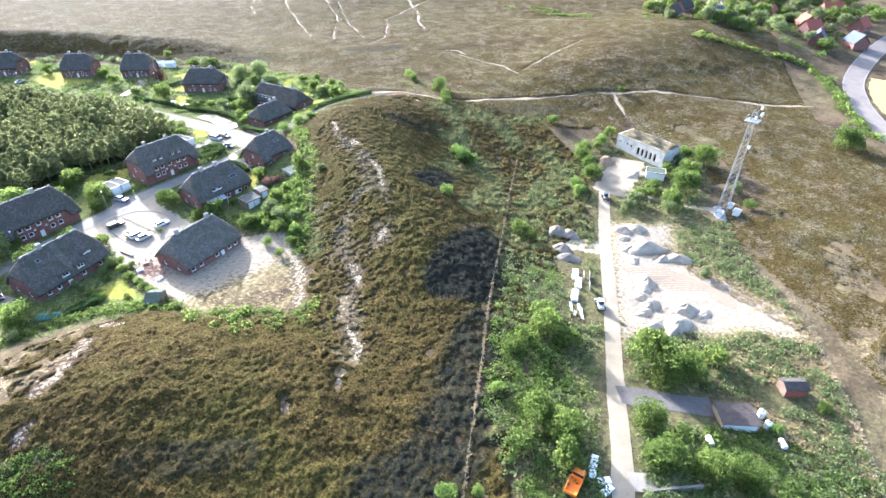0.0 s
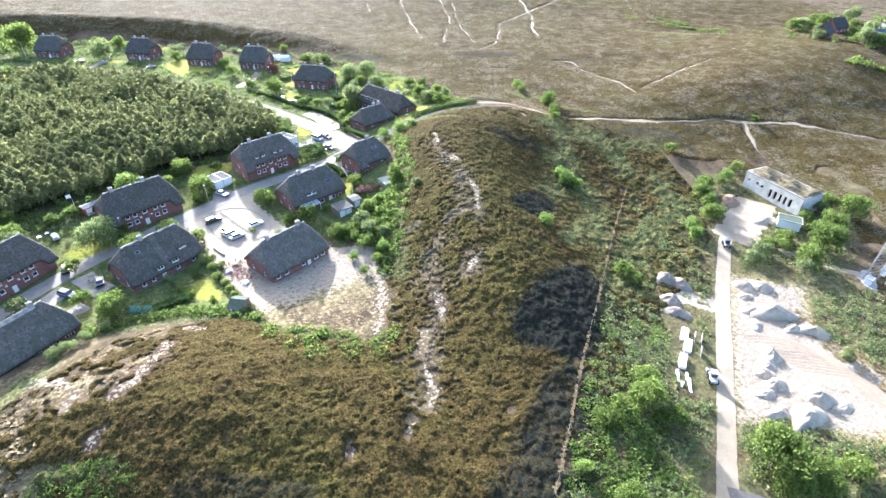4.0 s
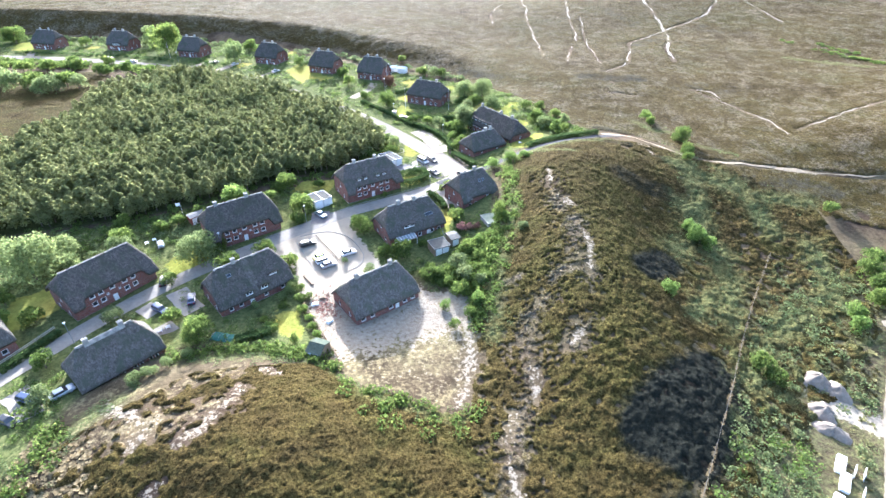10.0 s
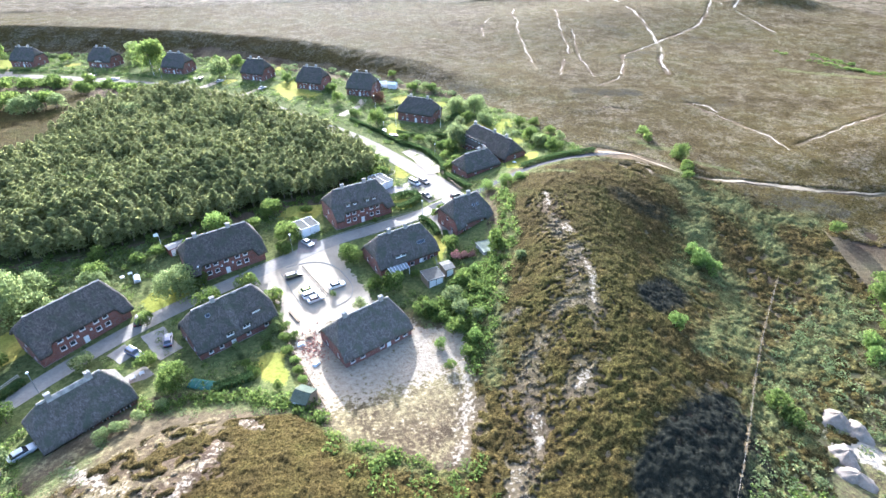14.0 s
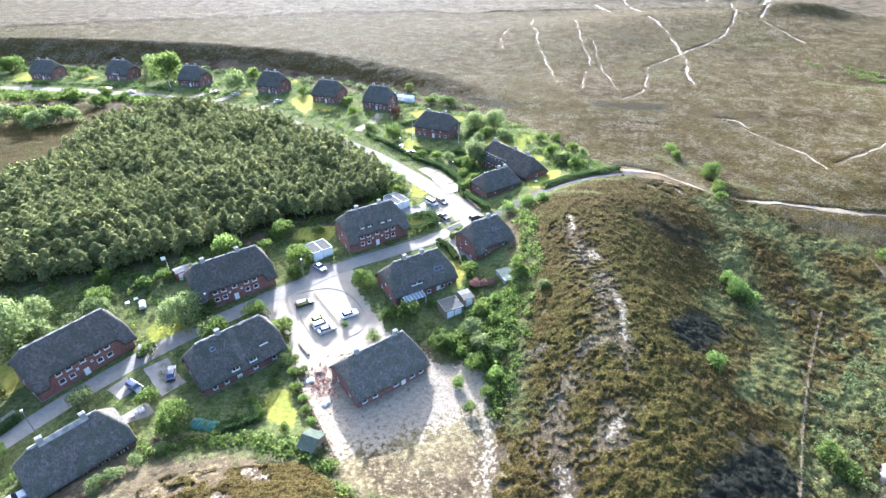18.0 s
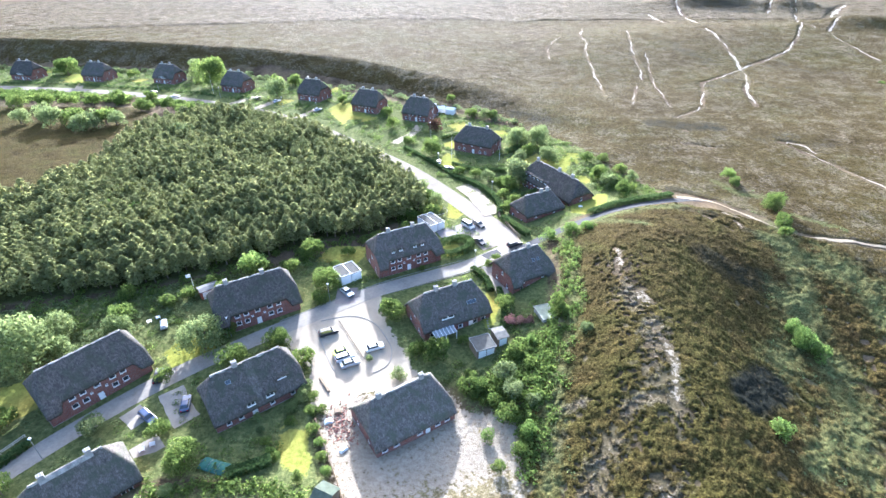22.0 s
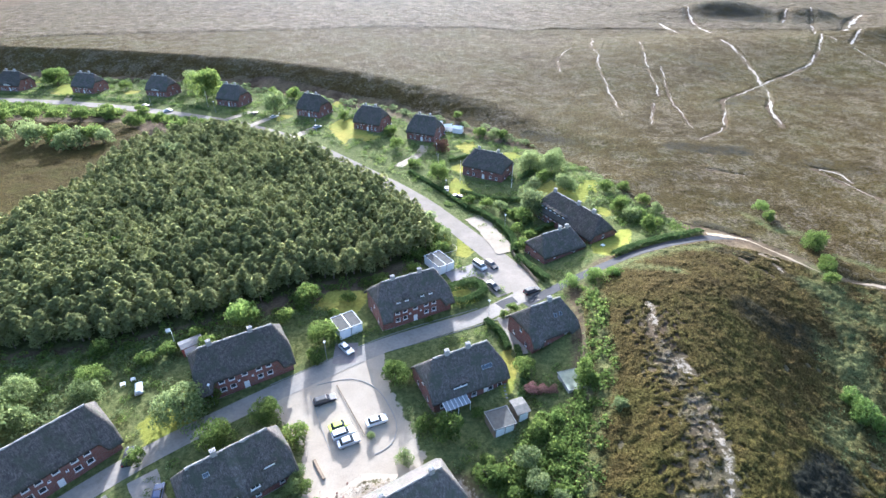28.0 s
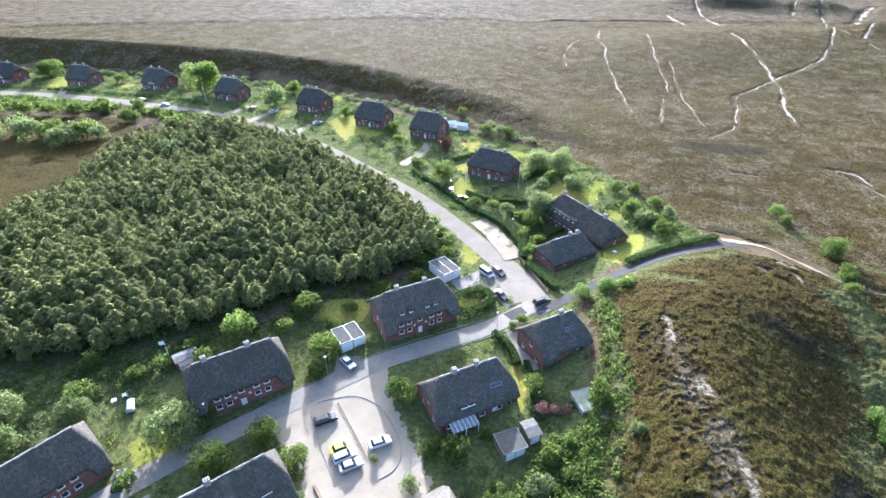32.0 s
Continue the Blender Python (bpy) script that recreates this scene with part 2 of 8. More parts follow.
def build_thatch(nt, bsdf, node, pale=1.0):
    """Weathered reed: streaks down the slope, moss, patches."""
    tc = nt.nodes.new("ShaderNodeTexCoord")
    mp = nt.nodes.new("ShaderNodeMapping")
    mp.inputs["Scale"].default_value = (6.0, 0.9, 0.9)
    nt.links.new(tc.outputs["Object"], mp.inputs[0])
    s = node("ShaderNodeTexNoise", Scale=1.6, Detail=6.0, Roughness=0.7)
    nt.links.new(mp.outputs[0], s.inputs["Vector"])
    p, f, lump = noise_of(nt, node, 0.45, 5), noise_of(nt, node, 5.0, 5), noise_of(nt, node, 1.7, 4, 0.7)
    col = ramp(nt, calc(nt, "ADD", calc(nt, "MULTIPLY", s.outputs[0], 0.45), calc(nt, "ADD", calc(nt, "MULTIPLY", f, 0.25), calc(nt, "MULTIPLY", lump, 0.3))),
               [(0.34, (0.025, 0.022, 0.020)), (0.48, (0.068, 0.060, 0.054)), (0.66, (0.190, 0.170, 0.150))])
    col = mix(nt, ramp(nt, p, [(0.46, (0, 0, 0)), (0.66, (0.85, 0.85, 0.85))]), col, (0.055, 0.060, 0.042))
    info = nt.nodes.new("ShaderNodeObjectInfo")
    col = mix(nt, 1.0, col, ramp(nt, info.outputs["Random"], [(0.0, (0.8 * pale, 0.78 * pale, 0.76 * pale)), (1.0, (1.2 * pale, 1.18 * pale, 1.15 * pale))]), "MULTIPLY")
    nt.links.new(col, bsdf.inputs["Base Color"])
    bsdf.inputs["Roughness"].default_value, bsdf.inputs["Specular IOR Level"].default_value = 0.9, 0.15
    bump(nt, bsdf, calc(nt, "ADD", s.outputs[0], f), 0.8, 0.06)


def build_asphalt(nt, bsdf, node):
    a, b, c = noise_of(nt, node, 0.25, 5), noise_of(nt, node, 30.0, 3), noise_of(nt, node, 1.6, 5)
    f = calc(nt, "ADD", calc(nt, "MULTIPLY", a, 0.5), calc(nt, "MULTIPLY", c, 0.5))
    nt.links.new(ramp(nt, f, [(0.3, (0.175, 0.154, 0.126)), (0.7, (0.29, 0.258, 0.212))]), bsdf.inputs["Base Color"])
    bsdf.inputs["Roughness"].default_value, bsdf.inputs["Specular IOR Level"].default_value = 0.85, 0.1
    bump(nt, bsdf, b, 0.25, 0.01)


GROUND, HEATH = material("heath_ground", build_ground), material("heather_cover", build_heath)
BRICK, THATCH, ASPHALT = material("red_brick", build_brick), material("thatch", build_thatch), material("worn_asphalt", build_asphalt)
FRESH_THATCH = material("fresh_thatch", lambda nt, bsdf, node: build_thatch(nt, bsdf, node, 1.45))
PATH_SAND = plain("trodden_sand", (0.33, 0.285, 0.22), 0.95, vary=0.3, scale=0.3, fine=1.5, relief=0.05)
TRODDEN = plain("trodden_earth", (0.285, 0.225, 0.145), 0.95, vary=0.35, scale=0.4, fine=1.8, relief=0.05)
RUT = plain("rut_sand", (0.22, 0.17, 0.12), 0.95, vary=0.2)
RIDGE = plain("ridge_cement", (0.31, 0.285, 0.245), 0.95, vary=0.6, scale=0.8, fine=4.0, relief=0.05)
WHITE = plain("white_paint", (0.74, 0.73, 0.70), 0.5, vary=0.06)
GLASS = plain("window_glass", (0.035, 0.04, 0.045), 0.08, vary=0.2, relief=0, spec=0.8)
GREY_ROOF = plain("bitumen_roof", (0.10, 0.096, 0.085), 0.95, vary=0.3, spec=0.04)
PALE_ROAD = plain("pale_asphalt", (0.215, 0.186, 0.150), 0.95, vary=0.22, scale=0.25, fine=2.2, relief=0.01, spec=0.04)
FAR_TAR = plain("far_tarmac", (0.20, 0.172, 0.15), 0.95, vary=0.2, scale=0.15, fine=1.2, relief=0.01, spec=0.03)
DARK_ROOF = plain("dark_felt", (0.06, 0.055, 0.05), 0.9, vary=0.4, spec=0.1)
CONCRETE = plain("concrete", (0.30, 0.285, 0.26), 0.85, vary=0.18)
KERB = plain("kerb_stone", (0.24, 0.225, 0.205), 0.85, vary=0.2)
SAND = plain("pale_sand", (0.34, 0.288, 0.215), 0.95, vary=0.28, scale=0.5, fine=2.2, relief=0.25)
GREY_SAND = plain("grey_sand", (0.225, 0.185, 0.145), 0.95, vary=0.3, scale=0.6, fine=2.5, relief=0.25)
GRAVEL = plain("packed_sand", (0.262, 0.214, 0.150), 0.9, vary=0.2, scale=0.35, fine=2.5, relief=0.03)
TIMBER = plain("weathered_timber", (0.21, 0.155, 0.10), 0.8, vary=0.35, fine=14.0)
GREEN_ROOF = plain("mossy_felt", (0.085, 0.098, 0.072), 0.95, vary=0.35, spec=0.04)
BROKEN_BRICK = plain("broken_brick", (0.24, 0.115, 0.085), 0.9, vary=0.5, scale=3.0, fine=12.0)
RED_TILE = plain("red_tile", (0.27, 0.085, 0.055), 0.9, vary=0.25, fine=6.0, relief=0.05)
STEEL = plain("galvanised_steel", (0.30, 0.31, 0.32), 0.45, metal=0.7, vary=0.12, relief=0)
RUBBER = plain("tyre_rubber", (0.025, 0.025, 0.026), 0.9, vary=0.2, relief=0)
LAMP_LENS = plain("lamp_lens", (0.75, 0.75, 0.72), 0.2, vary=0.05, relief=0)
TAIL_RED = plain("tail_lens", (0.35, 0.02, 0.02), 0.25, vary=0.1, relief=0)
BARK = plain("bark", (0.13, 0.10, 0.075), 0.95, vary=0.35, fine=12.0, relief=0.04)
ORANGE = plain("orange_paint", (0.75, 0.22, 0.03), 0.45, vary=0.12)
PVC = plain("white_sheet", (0.78, 0.78, 0.76), 0.4, vary=0.06)
LEAF = foliage("leaf", (0.054, 0.094, 0.025), (0.225, 0.282, 0.070), 0.66)
LEAF_PALE = foliage("pale_leaf", (0.120, 0.160, 0.062), (0.295, 0.345, 0.135), 0.60)
LEAF_YELLOW = foliage("bright_leaf", (0.10, 0.165, 0.040), (0.26, 0.34, 0.090), 0.62)
LEAF_PINK = foliage("pink_blossom", (0.13, 0.085, 0.060), (0.42, 0.22, 0.20), 0.4)
LEAF_RED = foliage("copper_leaf", (0.085, 0.045, 0.030), (0.19, 0.105, 0.065), 0.3)
NEEDLE = foliage("pine_needles", (0.125, 0.146, 0.058), (0.325, 0.335, 0.138), 0.66, 0.0, 0.24)
HEATHER = foliage("heather", (0.037, 0.031, 0.010), (0.098, 0.083, 0.027), 0.42, 0.0, 0.13)
# blackish heather; its colour also carries the shade of hollows
HEATHER_DARK = foliage("dark_heather_with_shade", (0.012, 0.013, 0.008), (0.032, 0.031, 0.020), 0.25, 0.0, 0.3)
SHRUB = foliage("scrub", (0.085, 0.120, 0.050), (0.25, 0.285, 0.12), 0.58)
# darker leaf copy; the shade on the hedges' near side is in this colour
HEDGE_LEAF = foliage("hedge_leaf", (0.040, 0.072, 0.022), (0.125, 0.175, 0.055), 0.5)
ROUGH_GRASS = foliage("rough_grass", (0.12, 0.125, 0.045), (0.31, 0.28, 0.12), 0.4)
STRAW = foliage("dry_bracken", (0.14, 0.10, 0.05), (0.36, 0.28, 0.15), 0.35)
# dark lane tarmac: shade of hedges and trees is put into its colour
LANE_TAR = plain("shade_toned_tarmac", (0.07, 0.067, 0.065), 0.9, vary=0.25, scale=0.4, spec=0.04)
DRIVE = plain("grey_gravel", (0.26, 0.23, 0.19), 0.95, vary=0.25, scale=0.5, fine=5.0, relief=0.03, spec=0.05)

# ---- the lie of the land ----
def smooth(a, b, v):
    v = np.clip((v - a) / (b - a), 0.0, 1.0)
    return v * v * (3 - 2 * v)


DUNES = [  # x, y, height, half widths
    (-14, -62, 8.6, 27, 16), (10, -84, 3.4, 22, 16), (60, -18, 7.8, 17, 20), (65, 20, 7.0, 17, 22), (86, 41, 7.0, 24, 22),
    (60, -48, 3.5, 14, 14), (205, 62, 4.0, 34, 20), (225, 10, 4.0, 22, 50), (290, 85, 9.0, 50, 30), (60, 105, 2.5, 14, 18),
    (250, 330, 8.0, 70, 40), (120, 300, 4.0, 60, 40), (330, 250, 6.0, 50, 50), (275, 505, 13, 36, 18), (352, 485, 9, 18, 16), (330, 335, 10, 36, 14),
]
BANK_X, BANK_Y, BANK_H = (-600, -300, -215, -118, -40, 33, 60, 120), (330, 276, 268, 254, 222, 176, 150, 110), (14, 13, 12.4, 10.6, 9.8, 6.2, 2.6, 0)


def ground(x, y):
    """Height of the ground; takes numbers or arrays."""
    x, y = np.asarray(x, float), np.asarray(y, float)
    z = 0.03 * np.clip(y, -45, 35)
    low = smooth(62, 105, x)
    z = z + low * (-6.5 * (1 - smooth(-10, 75, y)) + 4.0 * smooth(60, 150, y))
    for cx, cy, h, a, b in DUNES:
        z = z + h * np.exp(-0.5 * (((x - cx) / a) ** 2 + ((y - cy) / b) ** 2))
    z = z + np.interp(x, BANK_X, BANK_H) * (0.4 * smooth(-2, 20, y - np.interp(x, BANK_X, BANK_Y)) + 0.6 * np.clip((y - np.interp(x, BANK_X, BANK_Y) + 3) / 24, 0, 1))
    wild = smooth(66, 100, x) + smooth(110, 180, y) * smooth(-60, 80, x) + smooth(-32, -52, y)
    rough, near = 0, (1 - smooth(90, 150, y)) * (1 - smooth(170, 230, x))
    for k in range(9):
        a, f = k * 2.399, 0.045 * 1.38**k
        rough = rough + (1 if k < 5 else near) * 0.6 / (1 + 0.55 * k) * np.sin(f * (x * math.cos(a) + y * math.sin(a)) + k * k + 1.3 * np.sin(f * 0.7 * (y * math.cos(a) - x * math.sin(a)) + k))
    return z + np.clip(wild, 0, 1) * rough * 0.55


def gz(x, y):
    return float(ground(x, y))


def reach(x, y, line):
    """Distance of points from a line through the given corners."""
    best = np.full(np.shape(x), 1e9)
    for (ax, ay), (bx, by) in zip(line, line[1:]):
        ux, uy = bx - ax, by - ay
        t = np.clip(((x - ax) * ux + (y - ay) * uy) / (ux * ux + uy * uy + 1e-9), 0, 1)
        best = np.minimum(best, np.hypot(x - ax - t * ux, y - ay - t * uy))
    return best


def inside(x, y, ring):
    """Distance inside (positive) or outside (negative) a ring of corners."""
    odd = np.zeros(np.shape(x), bool)
    for (ax, ay), (bx, by) in zip(ring, ring[1:] + ring[:1]):
        cross = (ay > y) != (by > y)
        odd ^= cross & (x < (bx - ax) * (y - ay) / (by - ay + 1e-12) + ax)
    d = reach(x, y, ring + ring[:1])
    return np.where(odd, d, -d)


def soft(d, w):
    return np.clip(0.5 + d / (2 * w), 0, 1)


# the plan: rings and lines, in metres
LOT = [(-24, 5), (-14, 12.5), (-5, 20.5), (-1, 22), (1, 12), (4, 6), (11, -8), (9, -12), (0, -13), (-6, -17), (-10, -18), (-13, -6)]
YARD = [(-7, -13), (-8, -22), (-1, -38), (3, -48), (9, -51), (25, -56), (31, -44), (32, -22), (29, -19), (21, -17), (18, -12), (10, -10), (0, -13)]
FOREST = [(-175, 30), (-150, 66), (-128, 72), (-124, 120), (-119, 156), (-96, 168), (-48, 143), (-15, 113), (6, 80), (9, 64), (-8, 50), (-22, 46), (-46, 30), (-69, 20), (-88, 17), (-120, 8), (-170, -5)]
VILLAGE = [(-300, 195), (-300, 262), (-215, 262), (-118, 248), (-50, 214), (0, 180), (50, 146), (60, 136), (71, 117), (78, 99), (86, 88), (90, 74), (80, 64), (56, 52), (46, 40), (44, 18), (40, -2), (33, -16), (30, -34), (20, -52), (4, -46), (-6, -41), (-22, -35), (-33, -35.5), (-41, -41), (-46, -48), (-48, -57), (-50, -66), (-62, -80), (-100, -76), (-104, -20), (-90, 14), (-50, 26), (-12, 42), (8, 60), (6, 84), (-14, 116), (-50, 148), (-98, 176), (-170, 202)]
VALLEY = [(40, -135), (48, -100), (62, -80), (84, -52), (100, -30), (123, -2), (146, -12), (168, 6), (180, -8), (190, -30), (168, -52), (150, -76), (138, -100), (126, -118), (106, -142)]
PIT = [(126, -47), (142, -58), (131, -73), (134, -84), (136, -100), (131, -112), (122, -103), (111, -99), (102, -92), (89, -92), (100, -78), (112, -64)]
LAWNS = [[(cx - 6, cy), (cx, cy - 5), (cx + 6, cy), (cx, cy + 5)] for cx, cy in ((-246, 251), (-224, 243), (-174, 232), (-73, 189.5), (-49.6, 213), (-39, 171), (19.7, 150.6), (38.4, 140), (-24.6, 161.6), (18.4, 127))] + [[(63.7, 111.4), (68.8, 112), (66, 100)], [(66.5, 73.3), (71.6, 74.7), (67.3, 62.3), (62.7, 62.7)], [(-15.2, -22.2), (-9.6, -22.4), (-6.2, -33.4), (-10.7, -32.4), (-13.1, -29.2)], [(62.3, 108.9), (66, 109.3), (61.2, 92.5), (56.6, 96.6)], [(64, 91), (68, 89), (67.5, 83), (63.8, 84.8)], [(16, 151), (24, 156), (21, 140)], [(16.6, 73.7), (21.7, 63.1), (18.9, 59.7), (16.1, 61.3)], [(-32, 149), (-42, 190), (-47, 177), (-38, 158)], [(25.5, 14), (26.5, 5.5), (28.6, 7), (30.4, 14), (29.2, 20.5), (26.5, 19.5)], [(-21, 35), (-18, 43), (-6, 43), (-9, 33)], [(14, 42), (18, 46), (23, 39), (17, 37)],
         [(57, 66), (66, 70), (66, 60), (60, 54), (56, 58)], [(-48, -2), (-42, 8), (-36, 0), (-42, -8)], [(-80, -14), (-70, -8), (-66, -18), (-76, -28)], [(11, 68), (6, 78), (12, 76), (16, 64)],
         [(40, 100), (52, 112), (60, 96), (48, 88)], [(10, 104), (16, 118), (22, 106), (16, 98)], [(-40, 188), (-30, 182), (-24, 160), (-38, 160)], [(-222, 250), (-196, 250), (-198, 226), (-222, 228)], [(-75, -40), (-62, -52), (-58, -62), (-76, -60)]]
SAND_LINES = [([(60, 21), (60.2, 19)], 0.9), ([(61.5, 8), (62.8, 4.6)], 1.3), ([(61.2, 8.6), (61.0, 6)], 0.8), ([(62.4, -8), (62.6, -13), (60.8, -19), (60.0, -22)], 1.0), ([(53, -40), (51, -42.5)], 1.1), ([(41.2, -46), (41.4, -50), (40.6, -53.5)], 1.1), ([(36, -57), (33.6, -63)], 1.0),
              ([(33.2, -67), (34, -73), (31, -77)], 1.1), ([(27.6, -79), (26.6, -82)], 1.0), ([(31, -23), (30.4, -32), (28.8, -46), (26, -54)], 1.5), ([(36.2, -22.5), (36.6, -25)], 0.8), ([(-15, -50), (-17, -56), (-18.6, -60.6), (-21.6, -63.4)], 1.2), ([(-28, -57), (-30, -64)], 1.4), ([(-23, -70), (-24, -72)], 1.3), ([(16.4, -82), (16.2, -84)], 0.9),
              ([(-40, -52), (-34, -55), (-31, -58)], 1.5), ([(104, 58.5), (107, 57)], 1.1), ([(105.4, 52.5), (106, 50.5)], 0.9), ([(95.9, 54), (97, 51.5)], 0.7), ([(99, 49.5), (101, 48)], 0.8), ([(61, 26), (60.2, 21)], 1.0), ([(-13, -44), (-9, -45.5)], 1.0)]
PALE = [([(134, -106), (124, -117), (114, -127), (104, -138)], 7), ([(-42, -76), (-42, -62), (-35, -59), (-29, -57)], 6), ([(-47, -50), (-39, -47), (-30, -50), (-18, -43)], 4.5), ([(-42, -56), (-28, -60), (-17, -54)], 3.6), ([(-48, -70), (-36, -80)], 12), ([(140, -118), (128, -135)], 9), ([(142, -58), (136, -72), (138, -98)], 7), ([(30, -22), (29, -46), (22, -54)], 4)]
BARE = [([(-40, -57), (-36, -60.5), (-41, -62)], 3.5), ([(60, 20), (59, 3)], 5), ([(61, -3), (58, -16), (59, -23)], 6), ([(47, -29), (42, -37), (41, -50), (35, -62), (32, -74)], 5), ([(54, -38), (50, -43)], 5), ([(-24, -60), (-16, -54)], 4), ([(38.8, -21), (43.3, -20)], 2.5), ([(39, -26), (36, -30)], 2.2), ([(50, -24), (57, -20)], 4), ([(52, -37), (52, -43)], 3), ([(172, -66), (186, -52)], 9), ([(172, -92), (160, -104)], 6)]
# dark heather patches; shade of hollows and dune slopes is painted in too
DARK = [([(80, -48), (68, -56), (60, -63), (66, -66), (78, -56)], 7.0, 1.0), ([(77, -17), (84, -11), (87, -9)], 5.0, 0.85), ([(86, 28.5), (93, 26), (100, 25.5)], 6.0, 0.62), ([(106, 48), (112, 42)], 2.5, 0.55), ([(95, 80), (107, 73)], 2.6, 0.6), ([(-8, -84), (8, -90)], 4, 0.6), ([(262, 482), (292, 466)], 20, 0.6), ([(60, -80), (50, -91), (43, -99), (35, -105), (27, -106)], 9.0, 0.72), ([(136, 36), (160, 30)], 7, 0.5), ([(150, 128), (170, 120)], 9, 0.45), ([(108, 142), (134, 139)], 6.5, 0.6), ([(156, 204), (173, 211)], 8, 0.5), ([(216, 242), (238, 231)], 12, 0.42), ([(159, 312), (174, 255)], 8, 0.42), ([(48, 163), (69, 152)], 5, 0.5), ([(192, 200), (204, 190)], 8, 0.4), ([(74, 213), (84, 206)], 8, 0.42), ([(88, 60), (98, 56)], 4, 0.6)]
GREENS = [([(35, -36), (38, -18), (43, -4), (47, 8), (49, 24), (51, 40)], 4.5), ([(-31, -75), (-20, -77)], 3.5), ([(92, -2), (106, 10), (116, 40), (118, 52)], 8), ([(-38, -50), (-50, -66)], 5), ([(2, -44), (12, -54), (26, -58)], 4), ([(48, 42), (70, 52), (92, 62)], 5), ([(-30, -38), (-14, -38), (0, -41)], 4), ([(84, -30), (96, -18)], 6), ([(130, 10), (128, 40)], 9), ([(88, -48), (110, -28), (132, -16)], 9), ([(232, 170), (262, 150)], 6), ([(113, 86), (118, 76), (131, 74)], 3.5), ([(128, 62), (140, 55)], 2.5), ([(58, 46), (72, 40)], 4), ([(-44, -74), (-56, -90)], 9), ([(106, 22), (106, -8), (96, -28)], 11), ([(138, 4), (130, -22)], 9), ([(112, 44), (126, 30), (150, 24)], 8)]
TRACK = [(160, -19), (150, -23), (137, -33), (131, -40), (118.5, -54.5), (101, -76), (88.3, -90.7), (75.2, -105), (66.5, -115.6), (60.8, -122), (52, -133), (40, -150), (22, -176), (-30, -250)]
WORN_PATHS = [([(94, 72), (104, 70), (112, 58), (120, 51), (138, 48), (156, 42), (173, 36), (186, 35), (204, 27), (221, 20), (236, 9), (258, -2), (289, -16)], 1.5), ([(196, 30), (190, 14), (186, 2)], 1.4)]
FOOTPATHS = [
             ([(205, 335), (202, 301), (197, 271), (190, 238), (181, 209), (172, 194), (166, 168)], 2.2), ([(190, 238), (203, 249), (232, 270), (254, 299), (284, 350), (340, 457), (353, 490)], 1.6), ([(190, 238), (179, 228), (156, 210), (140, 167), (122, 151)], 0.8),
             ([(123, 376), (110, 324), (110, 299), (103, 270), (100, 225), (96, 182)], 1.0), ([(149, 339), (133, 269), (129, 236), (125, 217)], 0.9), ([(119, 206), (106, 169)], 0.8), ([(142, 269), (130, 216), (125, 175), (124, 166)], 0.5), ([(96, 323), (82, 295), (79, 264)], 0.6),
             ([(201, 456), (198, 396)], 4), ([(247, 530), (232, 456), (222, 391)], 3.5), ([(226, 400), (251, 404), (268, 389)], 2), ([(312, 454), (350, 523), (357, 508)], 2.5), ([(332, 397), (370, 450), (416, 507)], 7), ([(282, 312), (331, 373)], 2), ([(278, 302), (276, 269), (275, 246)], 1.2), ([(277, 338), (278, 322)], 1.2), ([(340, 400), (362, 420)], 5),
             ([(168, 67), (168, 82), (163.5, 96), (154, 123), (162, 119), (162, 110)], 0.7), ([(173, 70), (187, 75), (202, 82), (228, 92)], 0.6), ([(113, 121), (126, 117)], 0.6)]

# ---- ground sheet ----
def stretch(lo, hi, step, far, grow=1.16):
    mid = list(np.arange(lo, hi + 0.01, step))
    left, right, s = [lo], [mid[-1]], step
    while right[-1] < far:
        s *= grow
        right.append(right[-1] + s), left.append(left[-1] - s)
    return np.array(left[:0:-1] + mid + right[1:])


GX, GY = stretch(-105, 190, 1.8, 4200, 1.035), stretch(-150, 110, 1.8, 4200, 1.035)
XX, YY = np.meshgrid(GX, GY)
ZZ = ground(XX, YY)


